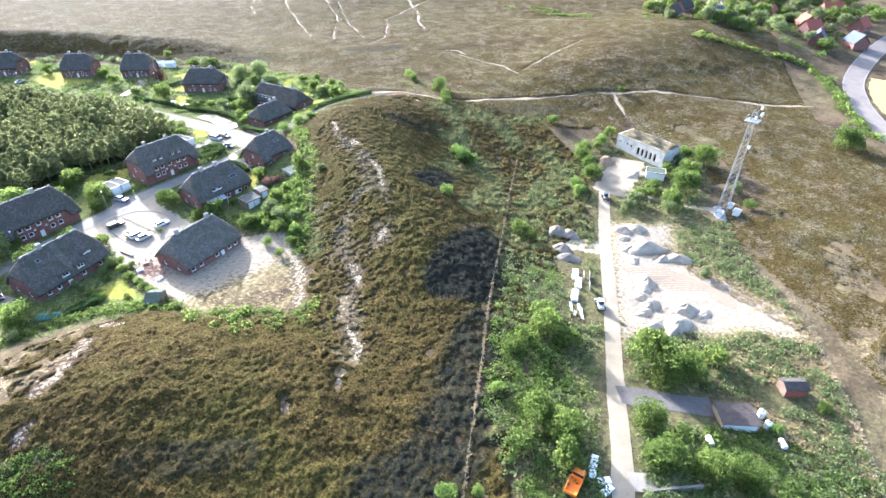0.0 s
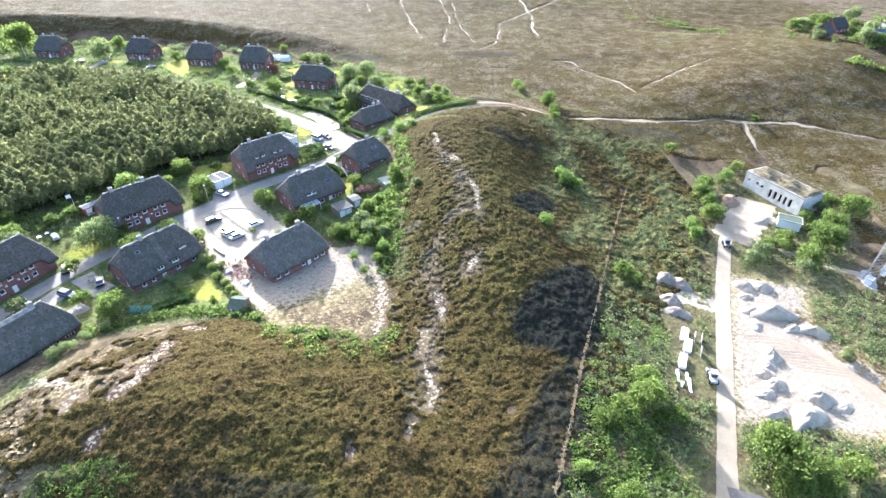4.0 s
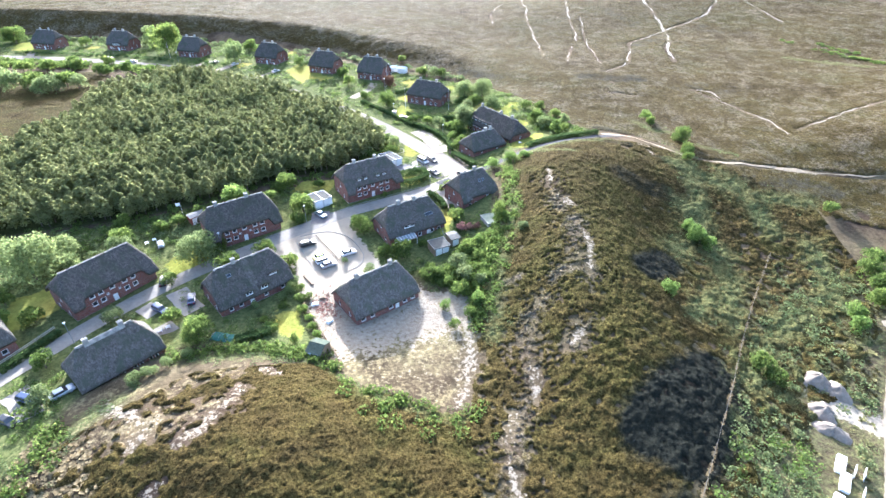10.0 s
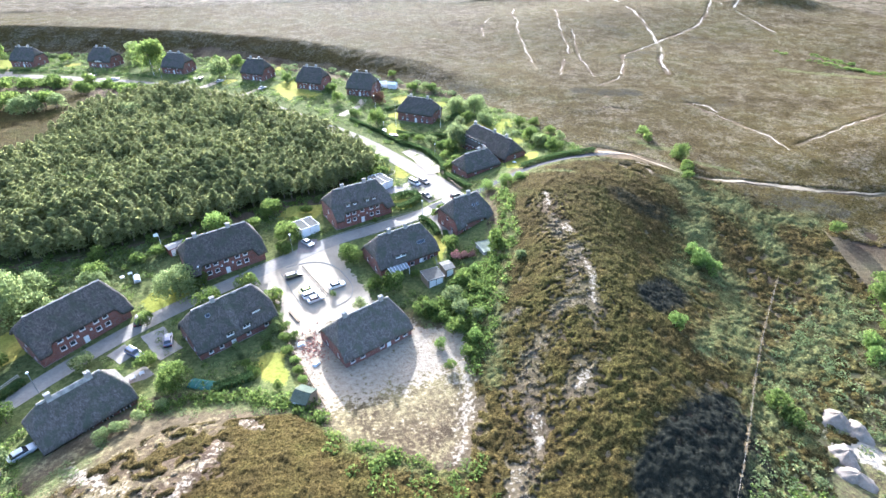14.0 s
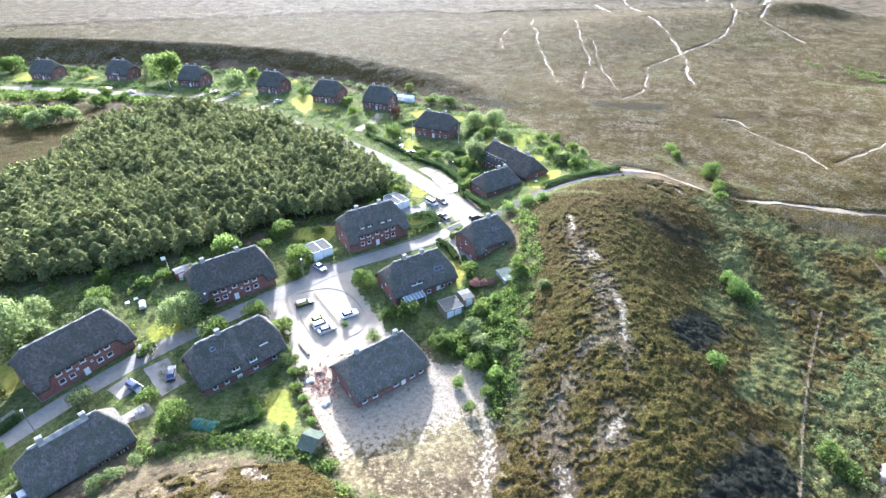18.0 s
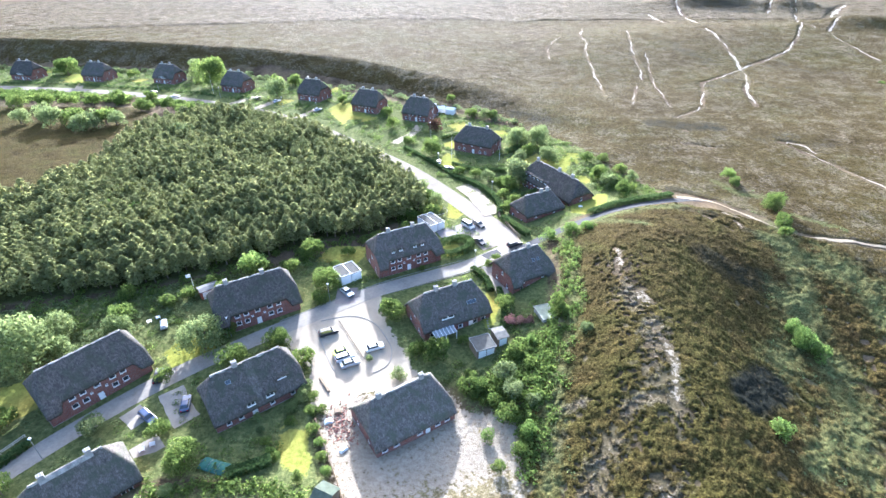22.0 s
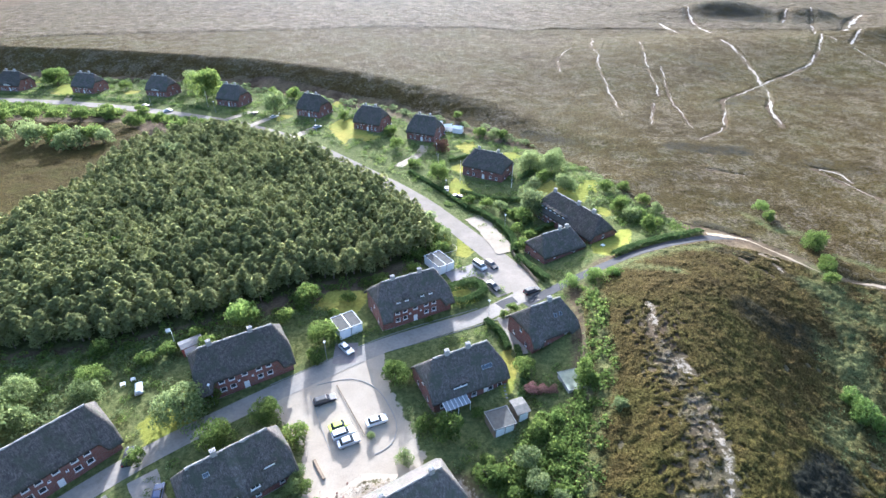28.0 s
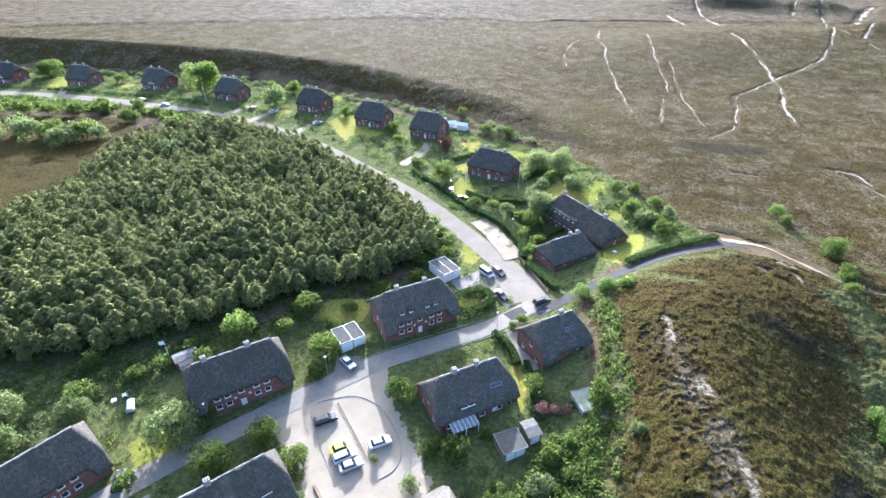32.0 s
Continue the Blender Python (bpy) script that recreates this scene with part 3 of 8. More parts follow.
def covers():
    a, b = np.zeros(XX.shape + (4,)), np.zeros(XX.shape + (4,))
    for line, w in SAND_LINES:
        a[..., 0] = np.maximum(a[..., 0], 0.80 * soft(w * 0.95 - reach(XX, YY, line), w * 1.25))
    a[..., 0] = np.maximum(a[..., 0], 1.0 * soft(inside(XX, YY, PIT) - 1.0, 3.5))
    a[..., 3] = np.maximum(a[..., 3], 0.8 * soft(inside(XX, YY, PIT) + 3, 5))
    south = soft(-38 - YY + 0.3 * (XX - 12), 5)
    a[..., 0] = np.maximum(a[..., 0], (0.88 - 0.63 * south) * soft(inside(XX, YY, YARD), 1.5))
    a[..., 3] = np.maximum(a[..., 3], (0.76 - 0.2 * south) * soft(inside(XX, YY, YARD), 1.5))
    for line, w in PALE:
        a[..., 3] = np.maximum(a[..., 3], 0.62 * soft(w - reach(XX, YY, line), w))
        a[..., 0] = np.maximum(a[..., 0], 0.2 * soft(w - reach(XX, YY, line), w))
    for line, w in BARE:
        b[..., 3] = np.maximum(b[..., 3], 0.58 * soft(w * 0.7 - reach(XX, YY, line), w))
    for line, w in GREENS:
        a[..., 1] = np.maximum(a[..., 1], 0.8 * soft(w - reach(XX, YY, line), w))
    a[..., 1] = np.maximum(a[..., 1], 0.62 * soft(inside(XX, YY, VALLEY), 5))
    a[..., 3] = np.maximum(a[..., 3], 0.4 * soft(inside(XX, YY, VALLEY), 5) * soft(YY + 40, 30))
    for line, w, deep in DARK:
        a[..., 2] = np.maximum(a[..., 2], 0.9 * deep * soft(w - reach(XX, YY, line), w * 0.5))
    v = inside(XX, YY, VILLAGE)
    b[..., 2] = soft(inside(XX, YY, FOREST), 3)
    a[..., 1] = np.maximum(a[..., 1], 0.95 * soft(v, 3))
    b[..., 1] = 0.16 * soft(v, 3)
    plot = soft(inside(XX, YY, YARD) + 0.5, 2)
    a[..., 1] *= 1 - 0.72 * plot
    b[..., 1] *= 1 - plot
    for ring in LAWNS:
        b[..., 1] = np.maximum(b[..., 1], soft(inside(XX, YY, ring), 0.9))
    b[..., 0] = soft(inside(XX, YY, LOT), 0.8)
    b[..., 0] = np.maximum(b[..., 0], 0.9 * soft(3.5 - reach(XX, YY, [(106, -50), (113, -57)]), 3))
    return a, b


def sheet(name, xs, ys, zs, mat):
    ny, nx = zs.shape
    me = bpy.data.meshes.new(name)
    co = np.stack([xs, ys, zs], -1).reshape(-1, 3).astype(np.float32)
    idx = np.arange(nx * ny).reshape(ny, nx)
    quads = np.stack([idx[:-1, :-1], idx[:-1, 1:], idx[1:, 1:], idx[1:, :-1]], -1).reshape(-1, 4)
    mesh_from(me, co, quads)
    me.materials.append(mat)
    me.polygons.foreach_set("use_smooth", np.ones(len(quads), bool))
    return me


def mesh_from(me, co, faces):
    n = faces.shape[1]
    me.vertices.add(len(co)), me.loops.add(faces.size), me.polygons.add(len(faces))
    me.vertices.foreach_set("co", np.ascontiguousarray(co, np.float32).ravel())
    me.loops.foreach_set("vertex_index", np.ascontiguousarray(faces, np.int32).ravel())
    me.polygons.foreach_set("loop_start", np.arange(0, faces.size, n, dtype=np.int32))
    me.update(calc_edges=True)
    me.validate()


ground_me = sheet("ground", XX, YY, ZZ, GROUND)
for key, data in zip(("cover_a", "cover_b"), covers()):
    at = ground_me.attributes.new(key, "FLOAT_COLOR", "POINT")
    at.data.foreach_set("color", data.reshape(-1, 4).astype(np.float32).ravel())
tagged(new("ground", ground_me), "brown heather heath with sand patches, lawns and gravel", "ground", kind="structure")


def chain(line, step):
    """Points every step metres along a rounded line."""
    p = np.array(line, float)
    for _ in range(2):
        q = np.empty((2 * len(p), 2))
        q[0], q[-1] = p[0], p[-1]
        q[1:-1:2], q[2:-1:2] = 0.75 * p[:-1] + 0.25 * p[1:], 0.25 * p[:-1] + 0.75 * p[1:]
        p = q
    d = np.r_[0, np.cumsum(np.hypot(*np.diff(p, axis=0).T))]
    s = np.linspace(0, d[-1], max(2, int(d[-1] / step)))
    return np.stack([np.interp(s, d, p[:, 0]), np.interp(s, d, p[:, 1])], 1)


def ribbon(name, line, width, lift, mat, label="", category="", ragged=0.0, step=1.5, kind="structure", across=4):
    """A strip of road or path, laid on the ground."""
    c = chain(line, step)
    if ragged > 0.5:
        w = np.arange(len(c)) * step
        c = c + 0.5 * np.stack([np.sin(w * 0.21 + c[0, 0]) + 0.5 * np.sin(w * 0.63), np.cos(w * 0.17 + c[0, 1]) + 0.5 * np.sin(w * 0.71 + 1)], 1)
    t = np.gradient(c, axis=0)
    t /= np.linalg.norm(t, axis=1)[:, None] + 1e-9
    n = np.stack([-t[:, 1], t[:, 0]], 1)
    k = np.arange(len(c))
    q = k + 7.3 * len(c)
    worn = np.clip(0.85 + 0.6 * np.sin(q * 0.13) + 0.5 * np.sin(q * 0.37 + 2), 0.05, 1.8) if ragged > 0.5 else 1
    wl = width / 2 * worn * (1 + ragged * (np.sin(q * 0.9) * 0.4 + np.sin(q * 2.3 + 1) * 0.4))
    wr = width / 2 * worn * (1 + ragged * (np.sin(q * 1.1 + 2) * 0.4 + np.sin(q * 2.7) * 0.4))
    u = np.linspace(0, 1, across + 1)
    pts = c[:, None] + n[:, None] * (-wr[:, None] * (1 - u) + wl[:, None] * u)[..., None]
    me = sheet(name, pts[..., 0][:, ::-1], pts[..., 1][:, ::-1], ground(pts[..., 0], pts[..., 1])[:, ::-1] + lift, mat)
    return tagged(new(name, me), label, category, kind=kind)


MAIN_ROAD = [(-420, 250), (-300, 222), (-240, 217), (-180, 209), (-120, 191), (-82, 174), (-50, 152), (-22, 124), (1.5, 100), (17, 77.5), (29, 59), (35, 46), (35, 37)]
SIDE_ROAD = [(34, 40), (24, 33), (12, 28), (-3, 21), (-16, 11.5), (-26, 4.5), (-42, -8), (-54, -21), (-64, -35), (-74, -50), (-90, -74), (-104, -100)]
ribbon("road", MAIN_ROAD, 6.8, 0.06, PALE_ROAD, "sunlit worn asphalt village road", "road", step=2)
ribbon("road", [(21.5, 57), (26.5, 49.5), (30.5, 41.5)], 7.0, 0.066, PALE_ROAD, "asphalt parking bay beside the road", "road")
ribbon("road", SIDE_ROAD, 4.8, 0.07, ASPHALT, "narrow asphalt lane between the houses", "road", step=1.5)
ribbon("road", [(34, 36), (44, 42), (60, 50), (78, 61), (92, 69), (101, 70)], 3.2, 0.06, LANE_TAR, "asphalt lane beside the dune, hedge shade in its colour", "road")
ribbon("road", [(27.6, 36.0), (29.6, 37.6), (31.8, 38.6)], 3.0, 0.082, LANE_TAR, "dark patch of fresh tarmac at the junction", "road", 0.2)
ribbon("road", TRACK, 3.7, 0.07, GRAVEL, "pale sandy access track to the old bunker", "road", 0.07)
ribbon("road", [(76, -105), (84, -109), (94, -114)], 5.0, 0.08, plain("grey_tarmac", (0.125, 0.11, 0.10), 0.85, vary=0.25, spec=0.15), "grey side lane to the flat-roofed shed", "road", 0.1)
ribbon("road", [(140, -35), (146, -39), (154, -50), (160, -57), (165, -61)], 2.6, 0.06, GRAVEL, "sandy track to the lattice mast", "road", 0.2)
ribbon("road", [(240, -92), (265, -66), (291, -38), (306, -23), (330, -4), (370, 14), (420, 30), (500, 48)], 10.0, 0.2, FAR_TAR, "curving main road beyond the heath", "road", step=3)
for line, w in WORN_PATHS:
    ribbon("footpath", line, w * 0.8, 0.16, TRODDEN, "trodden sandy path along the heath", "path", 0.52, 1.3, across=2)
for line, w in FOOTPATHS:
    ribbon("footpath", line, w * 0.36 + 0.14, 0.2, PATH_SAND, "narrow white sand footpath over the heath", "path", 1.0, 1.3, across=2)

# ---- building blocks ----
def part(name, bm, mat, parent, label="", at=None):
    """Link a bmesh as one mesh object under a thing or a part."""
    me = bm if isinstance(bm, bpy.types.Mesh) else bpy.data.meshes.new(name)
    if me is not bm:
        bm.normal_update()
        bm.to_mesh(me)
        bm.free()
    if mat and not me.materials:
        me.materials.append(mat)
    ob = new(name, me)
    if parent is not None:
        ob.parent = parent
    if at is not None:
        ob.matrix_basis = at
    if label:
        ob["label"] = label
    return ob


def thing(name, m, label, category, group="", kind=""):
    ob = new(name)
    ob.empty_display_size = 0.3
    ob.matrix_basis = m
    return tagged(ob, label, category, group, kind)


def solid(bm, corners):
    """A six-sided block from eight corners: four below, four above, both anticlockwise."""
    v = [bm.verts.new(c) for c in corners]
    for f in ((3, 2, 1, 0), (4, 5, 6, 7), (0, 1, 5, 4), (1, 2, 6, 5), (2, 3, 7, 6), (3, 0, 4, 7)):
        bm.faces.new([v[k] for k in f])
    return v


def block(bm, x0, x1, y0, y1, z0, z1, m=None):
    c = [(x0, y0, z0), (x1, y0, z0), (x1, y1, z0), (x0, y1, z0), (x0, y0, z1), (x1, y0, z1), (x1, y1, z1), (x0, y1, z1)]
    return solid(bm, [m @ Vector(p) for p in c] if m else c)


def tube(bm, a, b, r0, r1, sides=8, caps=True):
    a, b = Vector(a), Vector(b)
    q = (b - a).to_track_quat("Z", "Y").to_matrix()
    rings = []
    for p, r in ((a, r0), (b, r1)):
        rings.append([bm.verts.new(p + q @ Vector((r * math.cos(2 * math.pi * k / sides), r * math.sin(2 * math.pi * k / sides), 0))) for k in range(sides)])
    for k in range(sides):
        bm.faces.new((rings[0][k], rings[0][(k + 1) % sides], rings[1][(k + 1) % sides], rings[1][k]))
    if caps:
        bm.faces.new(rings[0][::-1]), bm.faces.new(rings[1])


def smoothed(me):
    me.polygons.foreach_set("use_smooth", np.ones(len(me.polygons), bool))
    return me


def brick_wall(bm, length, thick, top, holes, m):
    """A wall along x from 0 to length, its outer face at y = 0, with openings (x0, x1, z0, z1) through it."""
    xs = sorted({0.0, length, *[c for h in holes for c in h[:2]], *[length * k / 8 for k in range(1, 8)]})
    xs = [a for k, a in enumerate(xs) if k == 0 or a - xs[k - 1] > 1e-4]
    zs = sorted({0.0, *[c for h in holes for c in h[2:4]]}) + [99.0]
    P = lambda i, j, y: m @ Vector((xs[i], y, min(zs[j], top(xs[i]))))

    def full(i, j):
        if not (0 <= i < len(xs) - 1 and 0 <= j < len(zs) - 1):
            return False
        if zs[j] >= max(top(xs[i]), top(xs[i + 1])) - 1e-3:
            return False
        a, z = (xs[i] + xs[i + 1]) / 2, zs[j]
        return not any(h[0] < a < h[1] and h[2] - 1e-6 <= z < h[3] - 1e-6 for h in holes)

    def quad(*pts):
        bm.faces.new([bm.verts.new(p) for p in pts])

    for i in range(len(xs) - 1):
        for j in range(len(zs) - 1):
            if not full(i, j):
                continue
            k, n, t = i + 1, j + 1, thick
            quad(P(i, j, 0), P(k, j, 0), P(k, n, 0), P(i, n, 0)), quad(P(k, j, t), P(i, j, t), P(i, n, t), P(k, n, t))
            if not full(i - 1, j):
                quad(P(i, j, t), P(i, j, 0), P(i, n, 0), P(i, n, t))
            if not full(i + 1, j):
                quad(P(k, j, 0), P(k, j, t), P(k, n, t), P(k, n, 0))
            if not full(i, j - 1):
                quad(P(i, j, t), P(k, j, t), P(k, j, 0), P(i, j, 0))
            if not full(i, j + 1):
                quad(P(i, n, 0), P(k, n, 0), P(k, n, t), P(i, n, t))
    bmesh.ops.remove_doubles(bm, verts=bm.verts, dist=1e-4)


WINDOW_MESHES = {}


def window_meshes(w, h):
    key = (round(w, 2), round(h, 2))
    if key not in WINDOW_MESHES:
        f = bmesh.new()
        t, d = 0.12, 0.10
        block(f, 0, w, 0, d, 0, t), block(f, 0, w, 0, d, h - t, h), block(f, 0, t, 0, d, t, h - t), block(f, w - t, w, 0, d, t, h - t)
        if w > 1.6:
            block(f, w / 2 - 0.045, w / 2 + 0.045, 0, d, t, h - t)
        p, s = bmesh.new(), bmesh.new()
        block(p, t, w - t, 0.05, 0.07, t, h - t)
        block(s, -0.06, w + 0.06, -0.10, 0.04, -0.07, 0)
        out = []
        for name, bm, mat in (("window", f, WHITE), ("pane", p, GLASS), ("sill", s, WHITE)):
            me = bpy.data.meshes.new(name)
            bm.to_mesh(me), bm.free(), me.materials.append(mat)
            out.append(me)
        WINDOW_MESHES[key] = out
    return WINDOW_MESHES[key]


def window(parent, m, w, h):
    f, p, s = window_meshes(w, h)
    win = part("window", f, None, parent, at=m)
    part("pane", p, None, win), part("sill", s, None, win)


def roof_height(L, W, eave, ridge, hip, run, over=0.4):
    """The roof's upper face: two slopes and a half-hip of the given width at both ends."""
    def z(x, y):
        side = ridge - (ridge - eave) * np.abs(y) / (W / 2 + over)
        end = ridge - run * (np.abs(x) - (L / 2 + over - hip))
        k = 0.35
        hmin = np.clip(0.5 + 0.5 * (end - side) / k, 0, 1)
        zz = end + (side - end) * hmin - k * hmin * (1 - hmin)
        return np.minimum(zz, ridge - 0.12 * np.exp(-(y / 0.5) ** 2) * 0)
    return z


def thatched_house(x, y, turn, L, W, eave, ridge, hip=3.2, run=1.6, front=(), back=(), ends=((), ()), chimneys=((-0.25, 0.0), (0.25, 0.0)), label="", skylights=(), dormers=(), door=None, base=None, reed=None, drop=0.0, group="thatched houses of the village"):
    """A brick house with a thick reed roof. front: windows (x, z, w, h) from the house's middle; ends: (y, z, w, h)."""
    z0 = base if base is not None else min(gz(x + a * L / 2 * math.cos(radians(turn)) - b * W / 2 * math.sin(radians(turn)), y + a * L / 2 * math.sin(radians(turn)) + b * W / 2 * math.cos(radians(turn))) for a in (-1, 0, 1) for b in (-1, 1)) - 0.15
    house = thing("house", pose(x, y, z0, 0, 0, turn), label, "house", group)
    zr = roof_height(L, W, eave, ridge, hip, run)
    th = 0.42
    # roof
    nx, ny = 46, 30
    ux, uy = np.linspace(-1, 1, nx + 1) * (L / 2 + 0.4), np.linspace(-1, 1, ny + 1) * (W / 2 + 0.4)
    X, Y = np.meshgrid(ux, uy)
    low = drop * np.clip((np.abs(X) - (L / 2 - 2.9)) / 0.7, 0, 1)  # the thatch comes down lower beside the window rows
    Y = Y * (1 + low / (W / 2 + 0.4))
    Z = zr(X, Y) + 0.05 * np.sin(X * 1.7 + x) * np.sin(Y * 1.3 + y) + 0.03 * np.sin(X * 4.1) * np.cos(Y * 3.3)
    edge = np.minimum(L / 2 + 0.4 - np.abs(X), W / 2 + 0.4 + low - np.abs(Y))
    Z = Z - 0.22 * np.exp(-edge / 0.22)
    n = (nx + 1) * (ny + 1)
    idx = np.arange(n).reshape(ny + 1, nx + 1)
    top = np.stack([idx[:-1, :-1], idx[:-1, 1:], idx[1:, 1:], idx[1:, :-1]], -1).reshape(-1, 4)
    rim = np.r_[idx[0, :], idx[1:, -1], idx[-1, -2::-1], idx[-2:0:-1, 0]]
    nxt = np.roll(rim, -1)
    skirt = np.stack([rim, rim + n, nxt + n, nxt], -1)
    co = np.r_[np.stack([X, Y, Z], -1).reshape(-1, 3), np.stack([X * 0.985, Y * 0.975, Z - th], -1).reshape(-1, 3)]
    me = bpy.data.meshes.new("roof")
    mesh_from(me, co, np.r_[top, top[:, ::-1] + n, skirt])
    me.materials.append(reed or THATCH)
    roof = part("roof", smoothed(me), None, house, "weathered grey-brown reed thatch")
    # ridge turf
    bm = bmesh.new()
    r = L / 2 + 0.4 - hip
    steps = max(6, int(r * 2 / 0.8))
    last = None
    for k in range(steps + 1):
        a = -r + 2 * r * k / steps
        w, u = 0.24 + 0.06 * math.sin(k * 2.1 + x), 0.03 + 0.05 * math.sin(k * 1.7 + y)
        row = [bm.verts.new(q) for q in ((a, -w, ridge - 0.4), (a, -0.12, ridge + u), (a, 0.12, ridge + u), (a, w, ridge - 0.4))]
        if last:
            for j in range(4):
                bm.faces.new((last[j], row[j], row[(j + 1) % 4], last[(j + 1) % 4]))
        else:
            bm.faces.new(row)
        last = row
    bm.faces.new(last[::-1])
    bmesh.ops.recalc_face_normals(bm, faces=bm.faces)
    part("ridge_cap", bm, RIDGE, roof, "pale cement ridge cap")
    # walls
    inner = lambda xx, yy: float(zr(np.float64(xx), np.float64(yy))) - th + 0.12
    fh = [(a + L / 2 - w / 2, a + L / 2 + w / 2, z, z + h) for a, z, w, h in front]
    if door is not None:
        fh.append((door + L / 2 - 0.55, door + L / 2 + 0.55, 0.12, 2.2))
    walls = (
        ("front", L, fh, Matrix.Translation((-L / 2, -W / 2, 0)), lambda u: inner(u - L / 2, -W / 2)),
        ("back", L, [(a + L / 2 - w / 2, a + L / 2 + w / 2, z, z + h) for a, z, w, h in back], Matrix.Translation((L / 2, W / 2, 0)) @ pose(0, 0, 0, 0, 0, 180), lambda u: inner(L / 2 - u, W / 2)),
        ("right", W, [(a + W / 2 - w / 2, a + W / 2 + w / 2, z, z + h) for a, z, w, h in ends[1]], Matrix.Translation((L / 2 - 0.003, -W / 2 + 0.003, 0)) @ pose(0, 0, 0, 0, 0, 90), lambda u: inner(L / 2, u - W / 2)),
        ("left", W, [(a + W / 2 - w / 2, a + W / 2 + w / 2, z, z + h) for a, z, w, h in ends[0]], Matrix.Translation((-L / 2 + 0.003, W / 2 - 0.003, 0)) @ pose(0, 0, 0, 0, 0, -90), lambda u: inner(-L / 2, W / 2 - u)),
    )
    for _, length, holes, m, top_of in walls:
        bm = bmesh.new()
        brick_wall(bm, length, 0.3, top_of, holes, m)
        wall = part("wall", bm, BRICK, house)
        for a, b, lo, hi in holes:
            if hi > 2.15 and lo < 0.2:
                continue
            window(house, m @ Matrix.Translation((a, 0.06, lo)), b - a, hi - lo)
    bm = bmesh.new()
    block(bm, -L / 2 + 0.3, L / 2 - 0.3, -W / 2 + 0.3, W / 2 - 0.3, 0.0, 0.1)
    block(bm, -L / 2 - 0.05, L / 2 + 0.05, -W / 2 - 0.05, W / 2 + 0.05, -1.2, 0.25)
    part("plinth", bm, CONCRETE, house)
    if door is not None:
        bm = bmesh.new()
        block(bm, door - 0.55, door + 0.55, -W / 2 + 0.08, -W / 2 + 0.14, 0.12, 2.2)
        d = part("door", bm, WHITE, house, "white front door")
        bm = bmesh.new()
        block(bm, door - 1.0, door + 1.0, -W / 2 - 0.9, -W / 2 - 0.06, 0.0, 0.14)
        part("doorstep", bm, CONCRETE, house)
        bm = bmesh.new()
        block(bm, door + 0.35, door + 0.45, -W / 2 + 0.04, -W / 2 + 0.08, 1.02, 1.1)
        part("handle", bm, STEEL, d)
    for cx, cy in chimneys:
        bm = bmesh.new()
        px, py = cx * L, cy * W
        zb = float(zr(np.float64(px), np.float64(py)))
        block(bm, px - 0.46, px + 0.46, py - 0.36, py + 0.36, zb - 0.9, ridge + 0.85)
        block(bm, px - 0.52, px + 0.52, py - 0.42, py + 0.42, ridge + 0.85, ridge + 0.98)
        ch = part("chimney", bm, CONCRETE, house, "pale rendered chimney")
        for s in (-0.22, 0.22):
            bm = bmesh.new()
            tube(bm, (px + s, py, ridge + 0.96), (px + s, py, ridge + 1.22), 0.12, 0.10)
            part("chimney_pot", bm, CONCRETE, ch)
    slope = (ridge - eave) / (W / 2 + 0.4)
    for sx, frac, w, h in skylights:
        yy = -(W / 2) * frac
        zz = float(zr(np.float64(sx), np.float64(yy)))
        m = Matrix.Translation((sx, yy, zz + 0.05)) @ pose(0, 0, 0, math.degrees(math.atan(slope)), 0, 0)
        bm = bmesh.new()
        for q in ((-w / 2, -w / 2 + 0.08, -h / 2, h / 2), (w / 2 - 0.08, w / 2, -h / 2, h / 2), (-w / 2 + 0.08, w / 2 - 0.08, -h / 2, -h / 2 + 0.08), (-w / 2 + 0.08, w / 2 - 0.08, h / 2 - 0.08, h / 2)):
            block(bm, *q, -0.12, 0.08, m)
        sk = part("skylight", bm, STEEL, house)
        bm = bmesh.new()
        block(bm, -w / 2 + 0.08, w / 2 - 0.08, -h / 2 + 0.08, h / 2 - 0.08, -0.02, 0.04, m)
        part("pane", bm, GLASS, sk)
    for dx, zb, w, h in dormers:
        # a dormer swept up under the thatch
        yy = -(ridge - (zb - 0.1)) / slope
        bm = bmesh.new()
        depth = (h + 0.7) / slope
        cols, rows = 12, 6
        grid = []
        for low in (0.0, 0.34):
            for q in range(rows + 1):
                v = q / rows
                for k in range(cols + 1):
                    a = -1 + 2 * k / cols
                    rise = h * (1 - 0.55 * abs(a) ** 2.6) + 0.26
                    zf = zb + rise * (1 - v) + (h + 0.45) * v
                    grid.append(bm.verts.new((dx + a * (w / 2 + 0.55), yy - 0.28 + v * (depth + 0.9), zf - low)))
        n1, n2 = cols + 1, (cols + 1) * (rows + 1)
        for q in range(rows):
            for k in range(cols):
                c = (q * n1 + k, q * n1 + k + 1, (q + 1) * n1 + k + 1, (q + 1) * n1 + k)
                bm.faces.new([grid[e] for e in c]), bm.faces.new([grid[e + n2] for e in c[::-1]])
        rim = [k for k in range(cols)] + [q * n1 + cols for q in range(rows)] + [rows * n1 + k for k in range(cols, 0, -1)] + [q * n1 for q in range(rows, 0, -1)]
        for e, f in zip(rim, rim[1:] + rim[:1]):
            bm.faces.new([grid[f], grid[e], grid[e + n2], grid[f + n2]])
        dm = part("dormer", bm, reed or THATCH, house, "low thatched dormer")
        bm = bmesh.new()
        block(bm, dx - w / 2, dx + w / 2, yy + 0.02, yy + depth * 0.7, zb - 0.5, zb + h - 0.05)
        part("dormer_cheek", bm, TIMBER, dm)
